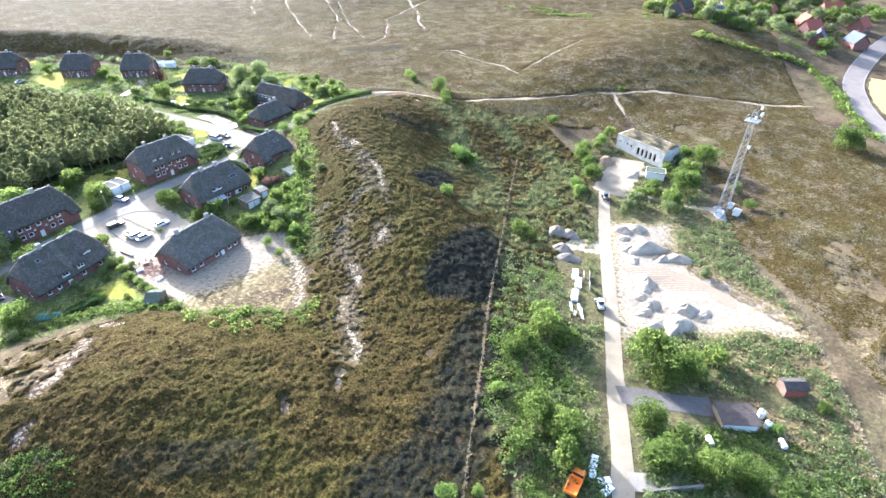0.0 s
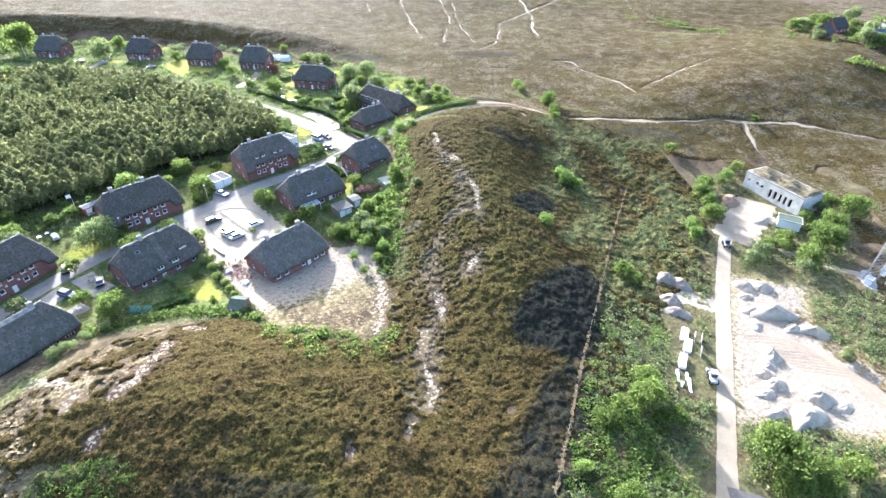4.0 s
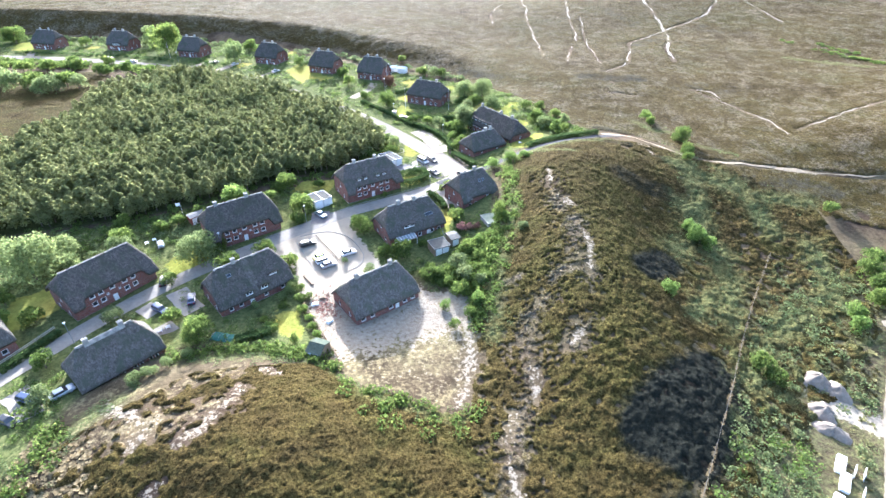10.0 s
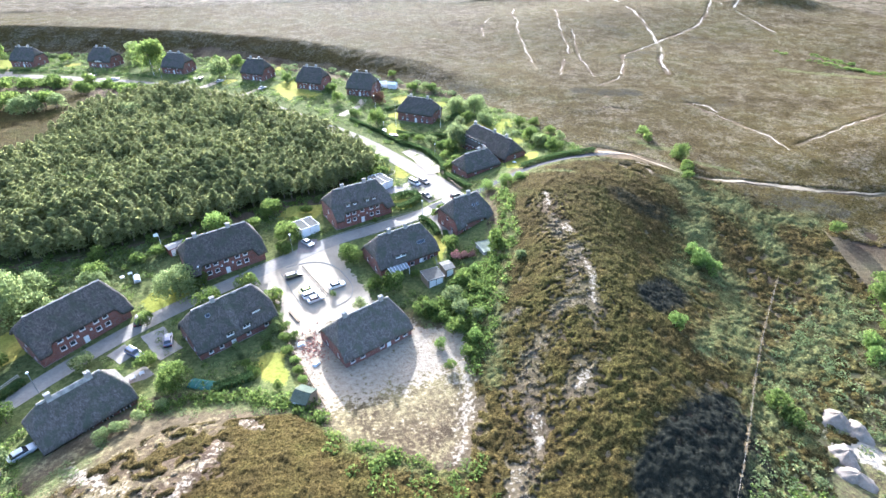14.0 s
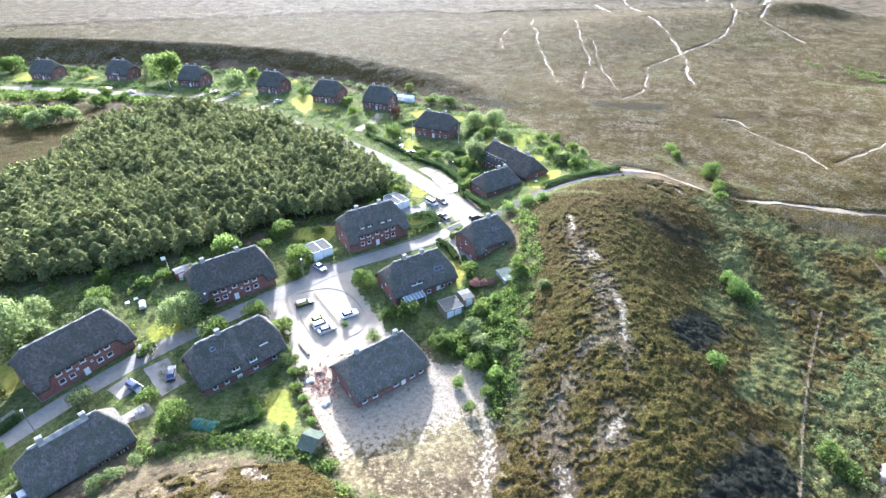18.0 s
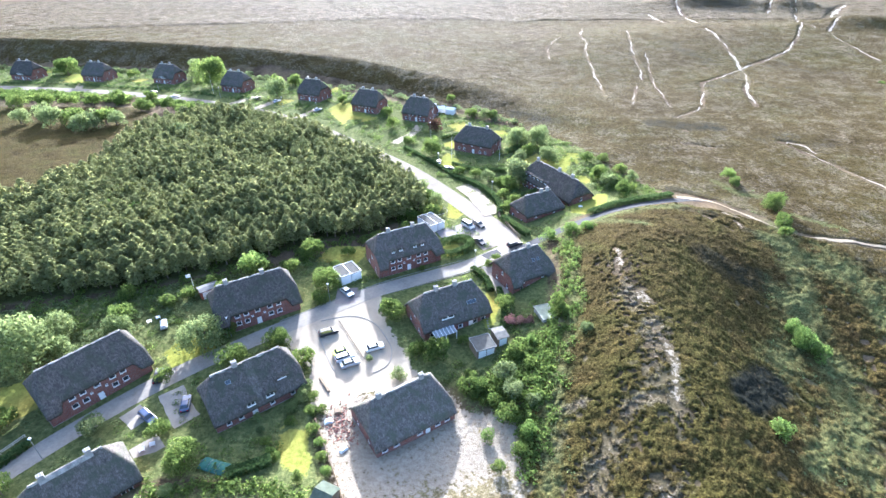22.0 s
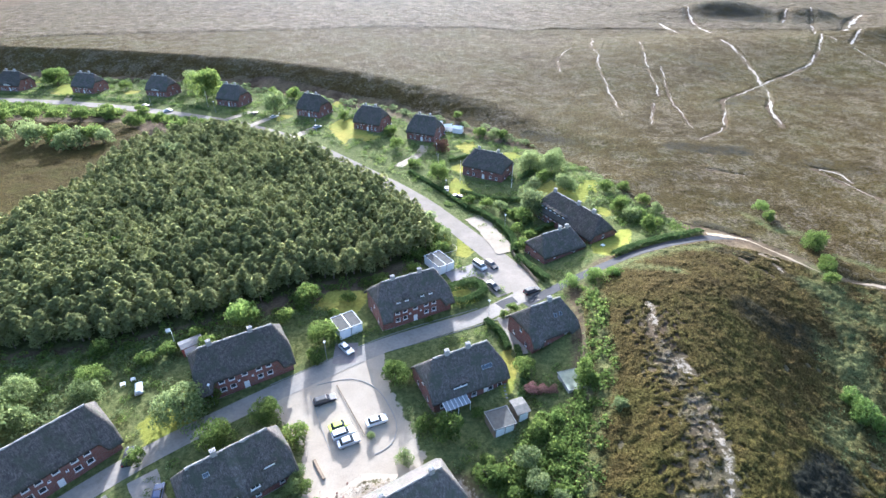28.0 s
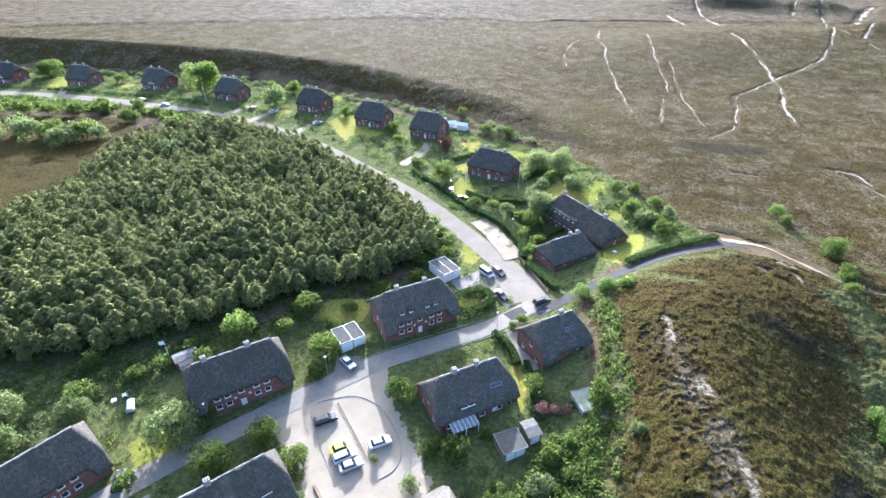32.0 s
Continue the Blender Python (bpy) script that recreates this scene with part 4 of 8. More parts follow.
        k = max(1, int(w / 1.1))
        for q in range(k):
            window(house, Matrix.Translation((dx - w / 2 + 0.08 + q * (w - 0.1) / k, yy - 0.09, zb + 0.02)), (w - 0.1) / k - 0.08, h - 0.16)
    return house


ROW2 = lambda xs, z, w=0.95, h=1.15: tuple((a, z, w, h) for a in xs)
GABLE = ((-2.6, 1.0, 0.9, 1.1), (2.4, 1.0, 0.9, 1.1), (0.0, 3.6, 0.9, 1.1))

# ---- the houses ----
HOUSES = {}
two = ROW2((-5.2, -3.2, -0.5, 2.5, 4.6), 3.85, 1.25, 1.2) + ROW2((-5.2, -3.2, 2.5, 4.6), 1.6, 1.25, 1.2) + ROW2((-1.9, 1.0), 2.9, 0.5, 0.5)
low = ROW2((-6.8, -4.4, 0.6, 4.6, 6.8), 0.95, 1.2, 1.2)
HOUSES["D"] = thatched_house(4.3, 36.0, 28, 18.6, 10.6, 5.5, 10.9, 2.6, 1.5, two, ROW2((-6, -3, 0, 3, 6), 1.0), (GABLE, GABLE), ((-0.22, 0), (0.17, 0)),
                             "two-storey brick house with grey thatch and small dormers", [], [(-4.6, 6.7, 1.1, 0.7), (-2.4, 6.7, 1.1, 0.7), (1.8, 6.7, 1.1, 0.7), (4.0, 6.7, 1.1, 0.7)], door=-0.5, drop=1.5)
HOUSES["C"] = thatched_house(-30.9, 13.2, 32, 19.4, 10.4, 5.5, 11.0, 2.4, 1.6, two, low, (GABLE, GABLE), ((-0.28, 0), (0.16, 0)), "brick house with dark thatch and two window rows", door=-0.5, drop=1.5)
HOUSES["F"] = thatched_house(-58.0, -11.6, 51, 19.8, 10.6, 5.4, 10.6, 2.2, 1.9, two, low, (GABLE, GABLE), (), "brick house with mottled grey thatch beside the lane", door=-0.5, drop=1.5)
HOUSES["A"] = thatched_house(8.9, -19.4, 33, 17.0, 11.6, 2.6, 9.2, 2.6, 1.7, low, low, (GABLE[:2], GABLE), ((-0.28, 0), (0.26, 0)), "low brick house with smooth thatch on a bare sandy plot", door=2.4, reed=FRESH_THATCH)
HOUSES["B"] = thatched_house(17.4, 11.3, 27, 17.6, 11.2, 3.2, 9.9, 2.8, 1.6, low, low, (GABLE, GABLE), ((-0.18, 0), (0.10, 0)), "brick house with brown thatch, dormers and a glazed veranda", [(4.6, 0.62, 2.4, 0.9)], [(-2.4, 4.5, 3.2, 0.9)], door=3.4)
HOUSES["E"] = thatched_house(-22.9, -13.7, 38, 18.4, 11.0, 2.5, 9.9, 2.6, 1.6, ROW2((-6.8, -4.4, 2.0, 6.4), 0.85, 1.0, 1.0), low, (GABLE[:2], GABLE), ((-0.12, 0),), "brick house with dark thatch and low dormers above a lawn", [(-4.4, 0.3, 1.0, 0.8)], [(1.9, 3.2, 1.8, 1.1), (-2.0, 3.1, 1.8, 1.1), (5.2, 5.0, 2.0, 0.6)], door=-1.6)
HOUSES["G"] = thatched_house(-44.5, -37.6, 46, 16.0, 9.6, 2.6, 9.2, 3.0, 1.5, ROW2((-1.8, -0.6, 1.8, 3.0, 5.0, 6.2), 0.9, 0.8, 0.9), low[1:4], ((), ()), ((-0.21, 0), (0.21, 0)), "long brick house with thatch close to the grassy dune", door=-4.8, reed=FRESH_THATCH)
for key, half, lo, hi, mat, word in (("E", (-0.75, 0.95), -5.6, -0.15, FRESH_THATCH, "roof_patch"), ("G", (-3.9, 3.9), -0.62, 0.62, RIDGE, "ridge_cover")):
    # a strip of newer reed down one roof, a wide pale cover along the ridge of the other
    zr = roof_height(*((18.4, 11.0, 2.5, 9.9, 2.6, 1.6) if key == "E" else (16.0, 9.6, 2.6, 9.2, 3.0, 1.5)))
    X, Y = np.meshgrid(np.linspace(*half, 12), np.linspace(lo, hi, 14))
    Y = Y + 0.06 * np.sin(X * 5.3) * (np.abs(Y) > 0.9)
    me = sheet(word, X, Y, zr(X, Y) + 0.17 + 0.03 * np.sin(X * 3.1) * np.sin(Y * 4.7), mat)
    part(word, me, None, HOUSES[key], "paler strip of newer reed" if key == "E" else "wide pale ridge cover")
HOUSES["K"] = thatched_house(37.0, 25.4, 28, 12.6, 10.2, 4.4, 10.2, 2.6, 1.6, ROW2((-3.6, -1.6, 2.2, 3.8), 1.0) + ROW2((-3.2, 2.8), 3.2, 0.9, 1.0), low[:2], (GABLE, GABLE), ((0.08, 0),), "small brick house with dark thatch at the bend of the lane", [(1.2, 0.5, 0.7, 0.9), (2.6, 0.5, 0.7, 0.9)], door=0.4, drop=0.8)
HOUSES["J"] = thatched_house(53.8, 77.6, -57, 25.4, 10.4, 4.4, 10.2, 2.6, 1.6, ROW2((-10.6, -8.6, -6.2, -3.8, 6, 9), 1.0) + ROW2((-10.6, -9, -7, -5, -3, -1), 3.2, 0.9, 0.9), low, (GABLE, GABLE), ((-0.38, 0), (0.05, 0), (0.3, 0)), "long brick house with blue-grey thatch in a garden", [], [(-10.2, 5.7, 1.0, 0.55), (-8.2, 5.7, 1.0, 0.55), (-6.2, 5.7, 1.0, 0.55), (-4.2, 5.7, 1.0, 0.55), (-2.2, 5.7, 1.0, 0.55), (-0.2, 5.7, 1.0, 0.55)], door=-4.8, base=0.9)
HOUSES["J2"] = thatched_house(45.4, 62.2, 29, 14.4, 9.6, 4.3, 9.0, 2.6, 1.6, ROW2((-4.6, -2.2, 2.4, 4.6), 1.0) + ROW2((-3.6, 3.4), 3.1, 0.8, 0.9), low[:2], (GABLE, GABLE), ((0.08, 0), (0.25, 0)), "brick wing with thatch and white windows", door=0.3, base=0.9)
HOUSES["I"] = thatched_house(28.4, 121.4, -28, 16.8, 10.6, 4.4, 10.0, 3.0, 1.5, ROW2((-6, -3.6, 3.6, 6), 1.0) + ROW2((-4, 0, 4), 3.3, 0.8, 0.9), low, (GABLE, GABLE), ((-0.24, 0), (0.24, 0)), "brick house with blue-grey thatch above the road", door=0.5)
FAR = [(1.5, 163, -22, 13.5), (-25, 176, -22, 14), (-58, 196, -22, 13.5), (-106, 213, -18, 14), (-154, 231, -16, 14.5), (-200, 236, -12, 15), (-247, 240, -10, 15), (-292, 246, -10, 15)]
for k, (hx, hy, ht, hl) in enumerate(FAR):
    dm = [(0, 3.6, 4.6, 1.1)] if k in (4, 6) else []
    HOUSES[f"R{k}"] = thatched_house(hx, hy, ht, hl, 11.2, 3.6 if dm else 3.9, 10.6, 2.4, 1.7, ROW2((-4.8, -2.8, 2.8, 4.8), 1.0) + (() if dm else ROW2((-3, -1.2, 1.2, 3), 2.9, 0.8, 0.8)), low, (GABLE, GABLE),
                                     ((-0.2, 0), (0.18, 0)), "brick house with hazy grey thatch along the far road" if not dm else "brick house with a wide white dormer along the far road", [], dm, door=0.6)
HOUSES["L"] = thatched_house(-76.5, -33, 47, 14, 9.6, 3.6, 8.6, 2.4, 1.7, low[:4], low, (GABLE, GABLE), (), "brick house behind a lawn at the lane", door=1.5)

# ---- plants ----
rng = np.random.default_rng(7)


def leaf_cloud(centres, normals, size, stretchy=0.6):
    """Small bent leaf tufts, one island each: arrays of corners and faces."""
    n = len(centres)
    t = rng.normal(size=(n, 3))
    t -= (t * normals).sum(1, keepdims=True) * normals
    t /= np.linalg.norm(t, axis=1, keepdims=True) + 1e-9
    b = np.cross(normals, t)
    s = size * (0.65 + 0.7 * rng.random((n, 1)))
    bend = normals * s * 0.35
    co = np.stack([centres - t * s, centres - b * s * stretchy - bend * 0.3, centres + t * s, centres + b * s * stretchy + bend], 1).reshape(-1, 3)
    k = np.arange(n)[:, None] * 4
    return co, np.concatenate([k + [0, 1, 2], k + [0, 2, 3]], 0)


def crown_cloud(lobes, count, size):
    """Leaf tufts over a heap of lobes (x, y, z, r, squash)."""
    L = np.array(lobes, float)
    w = L[:, 3] ** 2
    pick = rng.choice(len(L), count, p=w / w.sum())
    d = rng.normal(size=(count, 3))
    d[:, 2] = np.abs(d[:, 2]) * 0.95 - 0.45 * rng.random(count)
    d /= np.linalg.norm(d, axis=1, keepdims=True)
    r = L[pick, 3] * (0.72 + 0.33 * rng.random(count))
    c = L[pick, :3] + d * r[:, None] * np.stack([np.ones(count), np.ones(count), L[pick, 4]], 1)
    nrm = d + 0.7 * rng.normal(size=(count, 3))
    nrm /= np.linalg.norm(nrm, axis=1, keepdims=True)
    return leaf_cloud(c, nrm, size)


def cloud_mesh(name, co, fa, mat):
    me = bpy.data.meshes.new(name)
    mesh_from(me, co, fa)
    me.materials.append(mat)
    return me


def trunk_mesh(height, r, limbs, spread):
    bm = bmesh.new()
    p, q = Vector((0, 0, -0.3)), Vector((0.04 * height, 0.02 * height, height * 0.55))
    tube(bm, p, q, r, r * 0.65, 7)
    for k in range(limbs):
        a = 2 * math.pi * k / limbs + 0.5 * rng.random()
        e = q + Vector((math.cos(a) * spread, math.sin(a) * spread, height * (0.25 + 0.2 * rng.random())))
        tube(bm, q - Vector((0, 0, 0.1 * height * rng.random())), e, r * 0.5, r * 0.18, 5)
    me = bpy.data.meshes.new("trunk")
    bm.to_mesh(me), bm.free(), me.materials.append(BARK)
    return me


def round_lobes(n, flat):
    out = [(0, 0, 0.72, 0.74, flat)]
    for k in range(n):
        a, e = 2 * math.pi * rng.random(), rng.random()
        rr = 0.30 + 0.34 * rng.random()
        out.append((math.cos(a) * 0.66 * (1 - 0.4 * e), math.sin(a) * 0.66 * (1 - 0.4 * e), 0.26 + 0.95 * e, rr, 0.85))
    return out


CROWNS = {}
for key, mat in (("l", LEAF), ("p", LEAF_PALE), ("b", LEAF_YELLOW), ("r", LEAF_RED), ("k", LEAF_PINK), ("d", SHRUB), ("o", SHRUB)):
    CROWNS[key] = [cloud_mesh("crown", *crown_cloud(round_lobes(11, 0.85), 1250, 0.082), mat) for _ in range(3)]
    CROWNS[key + "big"] = [cloud_mesh("crown", *crown_cloud(round_lobes(20, 0.85), 3400, 0.056), mat) for _ in range(2)]
TRUNKS = [trunk_mesh(1.3, 0.07, 4, 0.35) for _ in range(3)]
TREE_WORDS = {"l": "leafy green", "p": "pale grey-green", "b": "bright yellow-green", "r": "copper-red", "k": "pink flowering", "d": "dull olive", "o": "dark olive"}


def tree(x, y, r, key, where="beside the houses"):
    """A tree, or a bush where it is small: a trunk with limbs and a crown of leaf tufts."""
    small = r < 1.7
    kind = "bush" if small else "tree"
    big = "big" if r > 3.0 and x < 250 and (y < 130 or r > 6) else ""
    m = Matrix.LocRotScale((x, y, gz(x, y) - 0.05), Euler((0, 0, rng.random() * 6.28)), (r, r * (0.92 + 0.16 * rng.random()), r * (0.98 + 0.24 * rng.random())))
    t = thing(kind, m, f"{TREE_WORDS[key]} {'rounded bush' if small else 'broad-leaved tree'} {where}", kind)
    part("trunk", TRUNKS[int(rng.integers(3))], None, t)
    part("crown", CROWNS[key + big][int(rng.integers(len(CROWNS[key + big])))], None, t)
    return t


SQUARE = [(-22.2, 0.3, 3.1, "l"), (-29.9, -6.0, 3.6, "l"), (-14.5, -4.4, 2.8, "l"), (-38.6, -0.5, 5.2, "p"), (-35.9, 28.6, 3.8, "b"), (-22, 37.6, 3.6, "l"), (-14.8, 22.8, 3.3, "l"), (-15.6, 17.2, 2.4, "l"), (-14.5, 32.2, 1.7, "l"), (3.4, 10.8, 3.2, "l"),
          (7, -9, 1.8, "p"), (-0.1, -3.9, 0.9, "p"), (-60.9, 4.2, 3.4, "p"), (15.3, -3.1, 3.0, "l"), (10.8, -1.1, 2.1, "l"), (31.6, 12.3, 2.7, "l"), (43.1, 7.6, 2.5, "l"), (22.2, -12.6, 2.4, "l")]
EAST = [(47.9, -1.2, 1.6, "d"), (32.7, -3.7, 2.1, "l"), (30.8, -15, 2.3, "d"), (27.1, -16.5, 1.8, "l"), (29.7, -20.5, 2.6, "l"), (32.8, -24.5, 1.7, "b"), (25.4, -24.8, 1.4, "b"), (34.7, -17.7, 1.6, "d"), (32.2, 6.6, 1.5, "k"), (34.6, 6.2, 1.4, "k"), (36.6, 6.0, 1.1, "k"), (24, -12.5, 2.0, "l"), (30.8, -28.4, 1.5, "l"), (27.2, -31.5, 1.3, "l"), (29.5, -10.5, 2.6, "d"), (35.5, -8, 1.5, "l"), (36.5, -1, 1.4, "b"), (22.5, -9.6, 1.6, "l"), (21.0, 1.5, 1.5, "l")]
GARDENS = [(70.5, 103.6, 2.6, "l"), (72.9, 81.3, 3.0, "p"), (81, 95, 2.4, "l"), (83, 86.6, 2.2, "p"), (75.6, 72.7, 2.8, "l"), (76.7, 104.4, 2.2, "l"), (44.3, 103, 3.2, "o"), (46.3, 130.6, 3.6, "p"), (56.2, 133.9, 3.4, "p"), (33, 161, 3, "p"), (42.1, 87.6, 5.2, "o"), (45.2, 123.2, 4.6, "p"), (53.1, 120.1, 4.6, "p"), (71.4, 87.3, 3.1, "l"), (75.5, 81.7, 3.0, "l"), (79.8, 76.4, 2.4, "l"), (55, 102.5, 3.6, "p"), (48.2, 111.1, 2.6, "l"), (38, 80, 3.1, "l"), (36, 74.5, 2.3, "l"), (36.4, 64, 2.4, "l"), (39, 70, 2.4, "l"), (31, 88, 2.6, "p"), (35, 84, 2.2, "l"), (45.7, 40.4, 2.3, "b"), (52.2, 42.1, 2.3, "b"), (56.5, 41.3, 1.9, "b"), (8.9, 116.4, 3.6, "l")]
FARTREES = [(-1.6, 128.2, 2.5, "l"), (9.3, 144.5, 3.4, "r"), (-14.9, 165.4, 3.2, "l"), (26.8, 163.9, 3.2, "l"), (16.3, 186.6, 2.5, "l"), (36.8, 160.3, 2.9, "l"), (-125.1, 222, 9, "l"), (-140.2, 240.7, 6, "p"), (-79.6, 199.7, 5.8, "p"), (-85.4, 220, 4.2, "l"), (-75.5, 222, 4.2, "l"), (-226.1, 246, 6.5, "l"), (-232, 256, 5.5, "l"), (-181, 240, 3.6, "l"), (-200, 184, 4.6, "l"), (-172.9, 182.7, 3.8, "l"), (-129.6, 175.9, 3.4, "l"), (-40.6, 186, 3, "l"), (-10.5, 147, 3, "l"), (20.6, 95.3, 2.4, "l"), (26.5, 93.2, 2.4, "l")]
COPSE = [(-165, 192, 3.6, "l"), (-140, 176, 3.4, "l"), (-119, 131, 3.0, "d"), (-101, 131, 5.0, "o"), (-94.4, 60, 3.4, "b"), (-86, 60, 3.0, "b"), (-91, 50, 3.2, "b"), (-172.5, 150.4, 5.8, "p"), (-163.2, 152.2, 6.0, "l"), (-151.4, 147.3, 5.6, "p"), (-147.8, 151.7, 5.4, "l"), (-141.7, 149.3, 4.6, "p"), (-155.8, 143.3, 4.0, "p"), (-112.6, 160.5, 5.0, "l"), (-142.4, 173.3, 3.5, "l"), (-180, 156, 5, "p"), (-190, 152, 4.6, "p"), (-210, 178, 5, "l"), (-186, 182, 4, "l"), (-160, 186, 4, "l"), (-145, 190, 3.4, "l")]
LANE = [(-78.2, -6, 7.4, "p"), (-74.9, 2.7, 3.8, "p"), (-70.3, -3.2, 2.7, "p"), (-62.2, 8, 3.4, "l"), (-36.4, 4.0, 3.2, "l"), (-51.4, -23.6, 2.6, "d"), (-38.1, -24.4, 2.3, "l"), (-29.6, -31, 3.3, "l"), (-43, -10.3, 2.0, "l"), (-37.5, -45.0, 1.5, "p"), (-35.4, -42.8, 1.5, "p"), (-33, -40.6, 1.4, "p"), (-53.6, -48.7, 2.3, "d"), (-59.3, -37.4, 2.5, "l"), (-69.7, -22.4, 2.5, "l"), (-80.2, -15.6, 2.4, "l"), (-65.7, 17.7, 2.3, "l"), (-54.4, 14.8, 2.2, "l"), (-50.4, 17.7, 2.2, "l"), (-78, -22, 2.4, "b"), (-30.2, -37.4, 1.3, "p")]
BORDER = [(-20.0, -20.4, 1.0, "p"), (-18.4, -23.2, 0.9, "d"), (-16.6, -26.0, 1.0, "l"), (-14.9, -28.3, 1.0, "b"), (-8.4, -34.2, 1.1, "l"), (-13.7, -16.6, 1.0, "p"), (-13.0, -15.1, 0.9, "p"), (-11.5, -13.8, 1.0, "p"), (-12.4, -15.2, 1.6, "p"), (-9.9, -18.3, 1.4, "l"), (-13.2, -21.0, 1.2, "l"), (-8.3, -23.1, 1.4, "l"), (-6.4, -26.2, 1.2, "b"), (-5.2, -29.4, 1.2, "l"), (-3.6, -32.6, 1.1, "b"), (-13.6, -29.6, 1.0, "l"), (-10, -14.9, 1.4, "l"), (-7.6, -18, 1.2, "l"), (-12, -12.5, 1.6, "p"), (-14, -18.0, 1.2, "p"), (-42, 20, 2.4, "l"), (-46, 23, 2.2, "l"), (-12, 38, 2.0, "l"), (-26, 30, 2.2, "l"), (-4, 46, 2.4, "l"), (4, 52, 2.5, "l"), (10, 30.5, 1.0, "l"), (30.5, 34, 1.5, "l"), (28.5, 32, 1.3, "l")]
VALLEY_TREES = [(169, -31.5, 2.8, "l"), (176, -29.5, 2.6, "d"), (166.5, -37, 2.2, "l"), (179, -22, 2.4, "d"), (147, -39.5, 2.0, "l"), (150, -42, 2.2, "l"), (162, -2, 2.6, "b"), (158, -5, 2.0, "l"), (89.2, -101.1, 5.2, "l"), (89.1, -105.4, 3.4, "l"), (95.4, -105, 4.0, "l"), (104.3, -105.3, 3.0, "l"), (72.8, -85.3, 3.7, "l"), (66.1, -86.5, 2.7, "l"), (75, -89.8, 2.8, "l"), (76.1, -79.5, 2.7, "l"), (62.4, -86.8, 2.2, "l"), (162, -45, 5.4, "l"), (183, -35.5, 4.6, "l"), (150.2, -49.7, 3.9, "l"), (59.4, -108.3, 3.3, "l"), (56.9, -103.2, 3.3, "l"), (56.1, -113.2, 3.0, "l"), (50.6, -107.2, 2.5, "l"), (76.3, -112.4, 3.3, "l"), (72.1, -120.6, 3.6, "l"), (78.2, -125.5, 3.3, "l"), (83.6, -128.3, 3.1, "l"), (171, -39, 4, "l"), (153.5, -39, 3.0, "l"), (177, -54, 2.4, "d"), (181, -28, 3.2, "l"), (169, 1, 2.4, "l"), (151, -4.5, 3.0, "l"), (144, -16, 3.0, "l"), (131, -25, 2.6, "b"), (141, -43, 3.0, "d"), (146, -53, 2.4, "d")]
SCATTER = [(80.4, -23.5, 2.3, "b"), (35.1, -109.6, 1.9, "b"), (39.9, -111.2, 1.0, "b"), (53.9, -94.7, 1.5, "b"), (146.1, -9.3, 3.7, "l"), (140.4, -22.7, 3.4, "l"), (127.8, -30.4, 2.4, "b"), (103.3, 6.9, 3.2, "b"), (102.3, 10.9, 2.2, "b"), (105.3, 3.4, 2.3, "b"), (152.9, 18.2, 2.6, "l"), (124.3, 66.5, 3.4, "l"), (121.8, 56.4, 2.6, "l"), (120.4, 53.6, 2.2, "l"), (117.6, 47.6, 2.2, "l"), (119, 89.5, 2.4, "b"), (118.3, 83, 2.0, "l"), (200.6, 29.3, 1.8, "l"), (246, -49.9, 5.8, "l"), (95.6, -41.9, 2.7, "l"), (96.9, -46, 2.4, "l"), (100.4, -123.4, 1.4, "b"), (114, -124.5, 1.7, "l"), (129.3, -82, 1.9, "d"), (172.4, -63.4, 2.2, "l"), (136.4, -45.5, 2.6, "d")]
ROADSIDE = [(2, 67, 3.0, "l"), (10, 74.5, 2.8, "l"), (12.5, 70, 2.4, "p"), (4, 60, 2.6, "l"), (7, 80, 3.0, "p"), (12, 63, 2.2, "l"), (2, 82, 2.2, "l"), (-6, 94, 2.2, "l"), (-14, 106, 2.2, "l"), (-24, 118, 2.0, "p"), (-36, 130, 2.0, "l")]
for plot, where in ((ROADSIDE, "between the road and the wood"), (SQUARE, "round the gravel square"), (EAST, "at the foot of the dune"), (GARDENS, "in a sunny garden"), (FARTREES, "by the far houses"), (COPSE, "in a copse on the heath"), (LANE, "along the lane"), (BORDER, "in a garden border"), (VALLEY_TREES, "in the sandy valley"), (SCATTER, "alone on the heath")):
    for tx, ty, tr, tk in plot:
        tree(tx, ty, tr, tk, where)

# undergrowth: countless shrubs, low and dense


def undergrowth(name, spots, radii, mat, label, tufts=90, squash=0.7):
    """Many shrubs nobody could count, as one mesh."""
    base = []
    for _ in range(4):
        base.append(crown_cloud([(0, 0, 0.25, 0.8, 0.8), (0.4, 0.2, 0.4, 0.5, 0.8), (-0.35, 0.3, 0.35, 0.5, 0.8), (0.1, -0.45, 0.3, 0.5, 0.8)], tufts, 0.17))
    cos, fas, n = [], [], 0
    zs = ground(spots[:, 0], spots[:, 1])
    for k, ((x, y), r) in enumerate(zip(spots, radii)):
        co, fa = base[k % 4]
        a = k * 1.7
        c, s = math.cos(a) * r, math.sin(a) * r
        cos.append(np.stack([x + co[:, 0] * c - co[:, 1] * s, y + co[:, 0] * s + co[:, 1] * c, zs[k] + co[:, 2] * r * squash], 1))
        fas.append(fa + n)
        n += len(co)
    tagged(new(name, cloud_mesh(name, np.concatenate(cos), np.concatenate(fas), mat)), label, "undergrowth", kind="stuff")


def sprinkle(ring, count, keep=None):
    xs, ys = zip(*ring)
    p = np.stack([rng.uniform(min(xs), max(xs), count), rng.uniform(min(ys), max(ys), count)], 1)
    ok = inside(p[:, 0], p[:, 1], ring) > 0
    if keep is not None:
        ok &= keep(p[:, 0], p[:, 1])
    return p[ok]


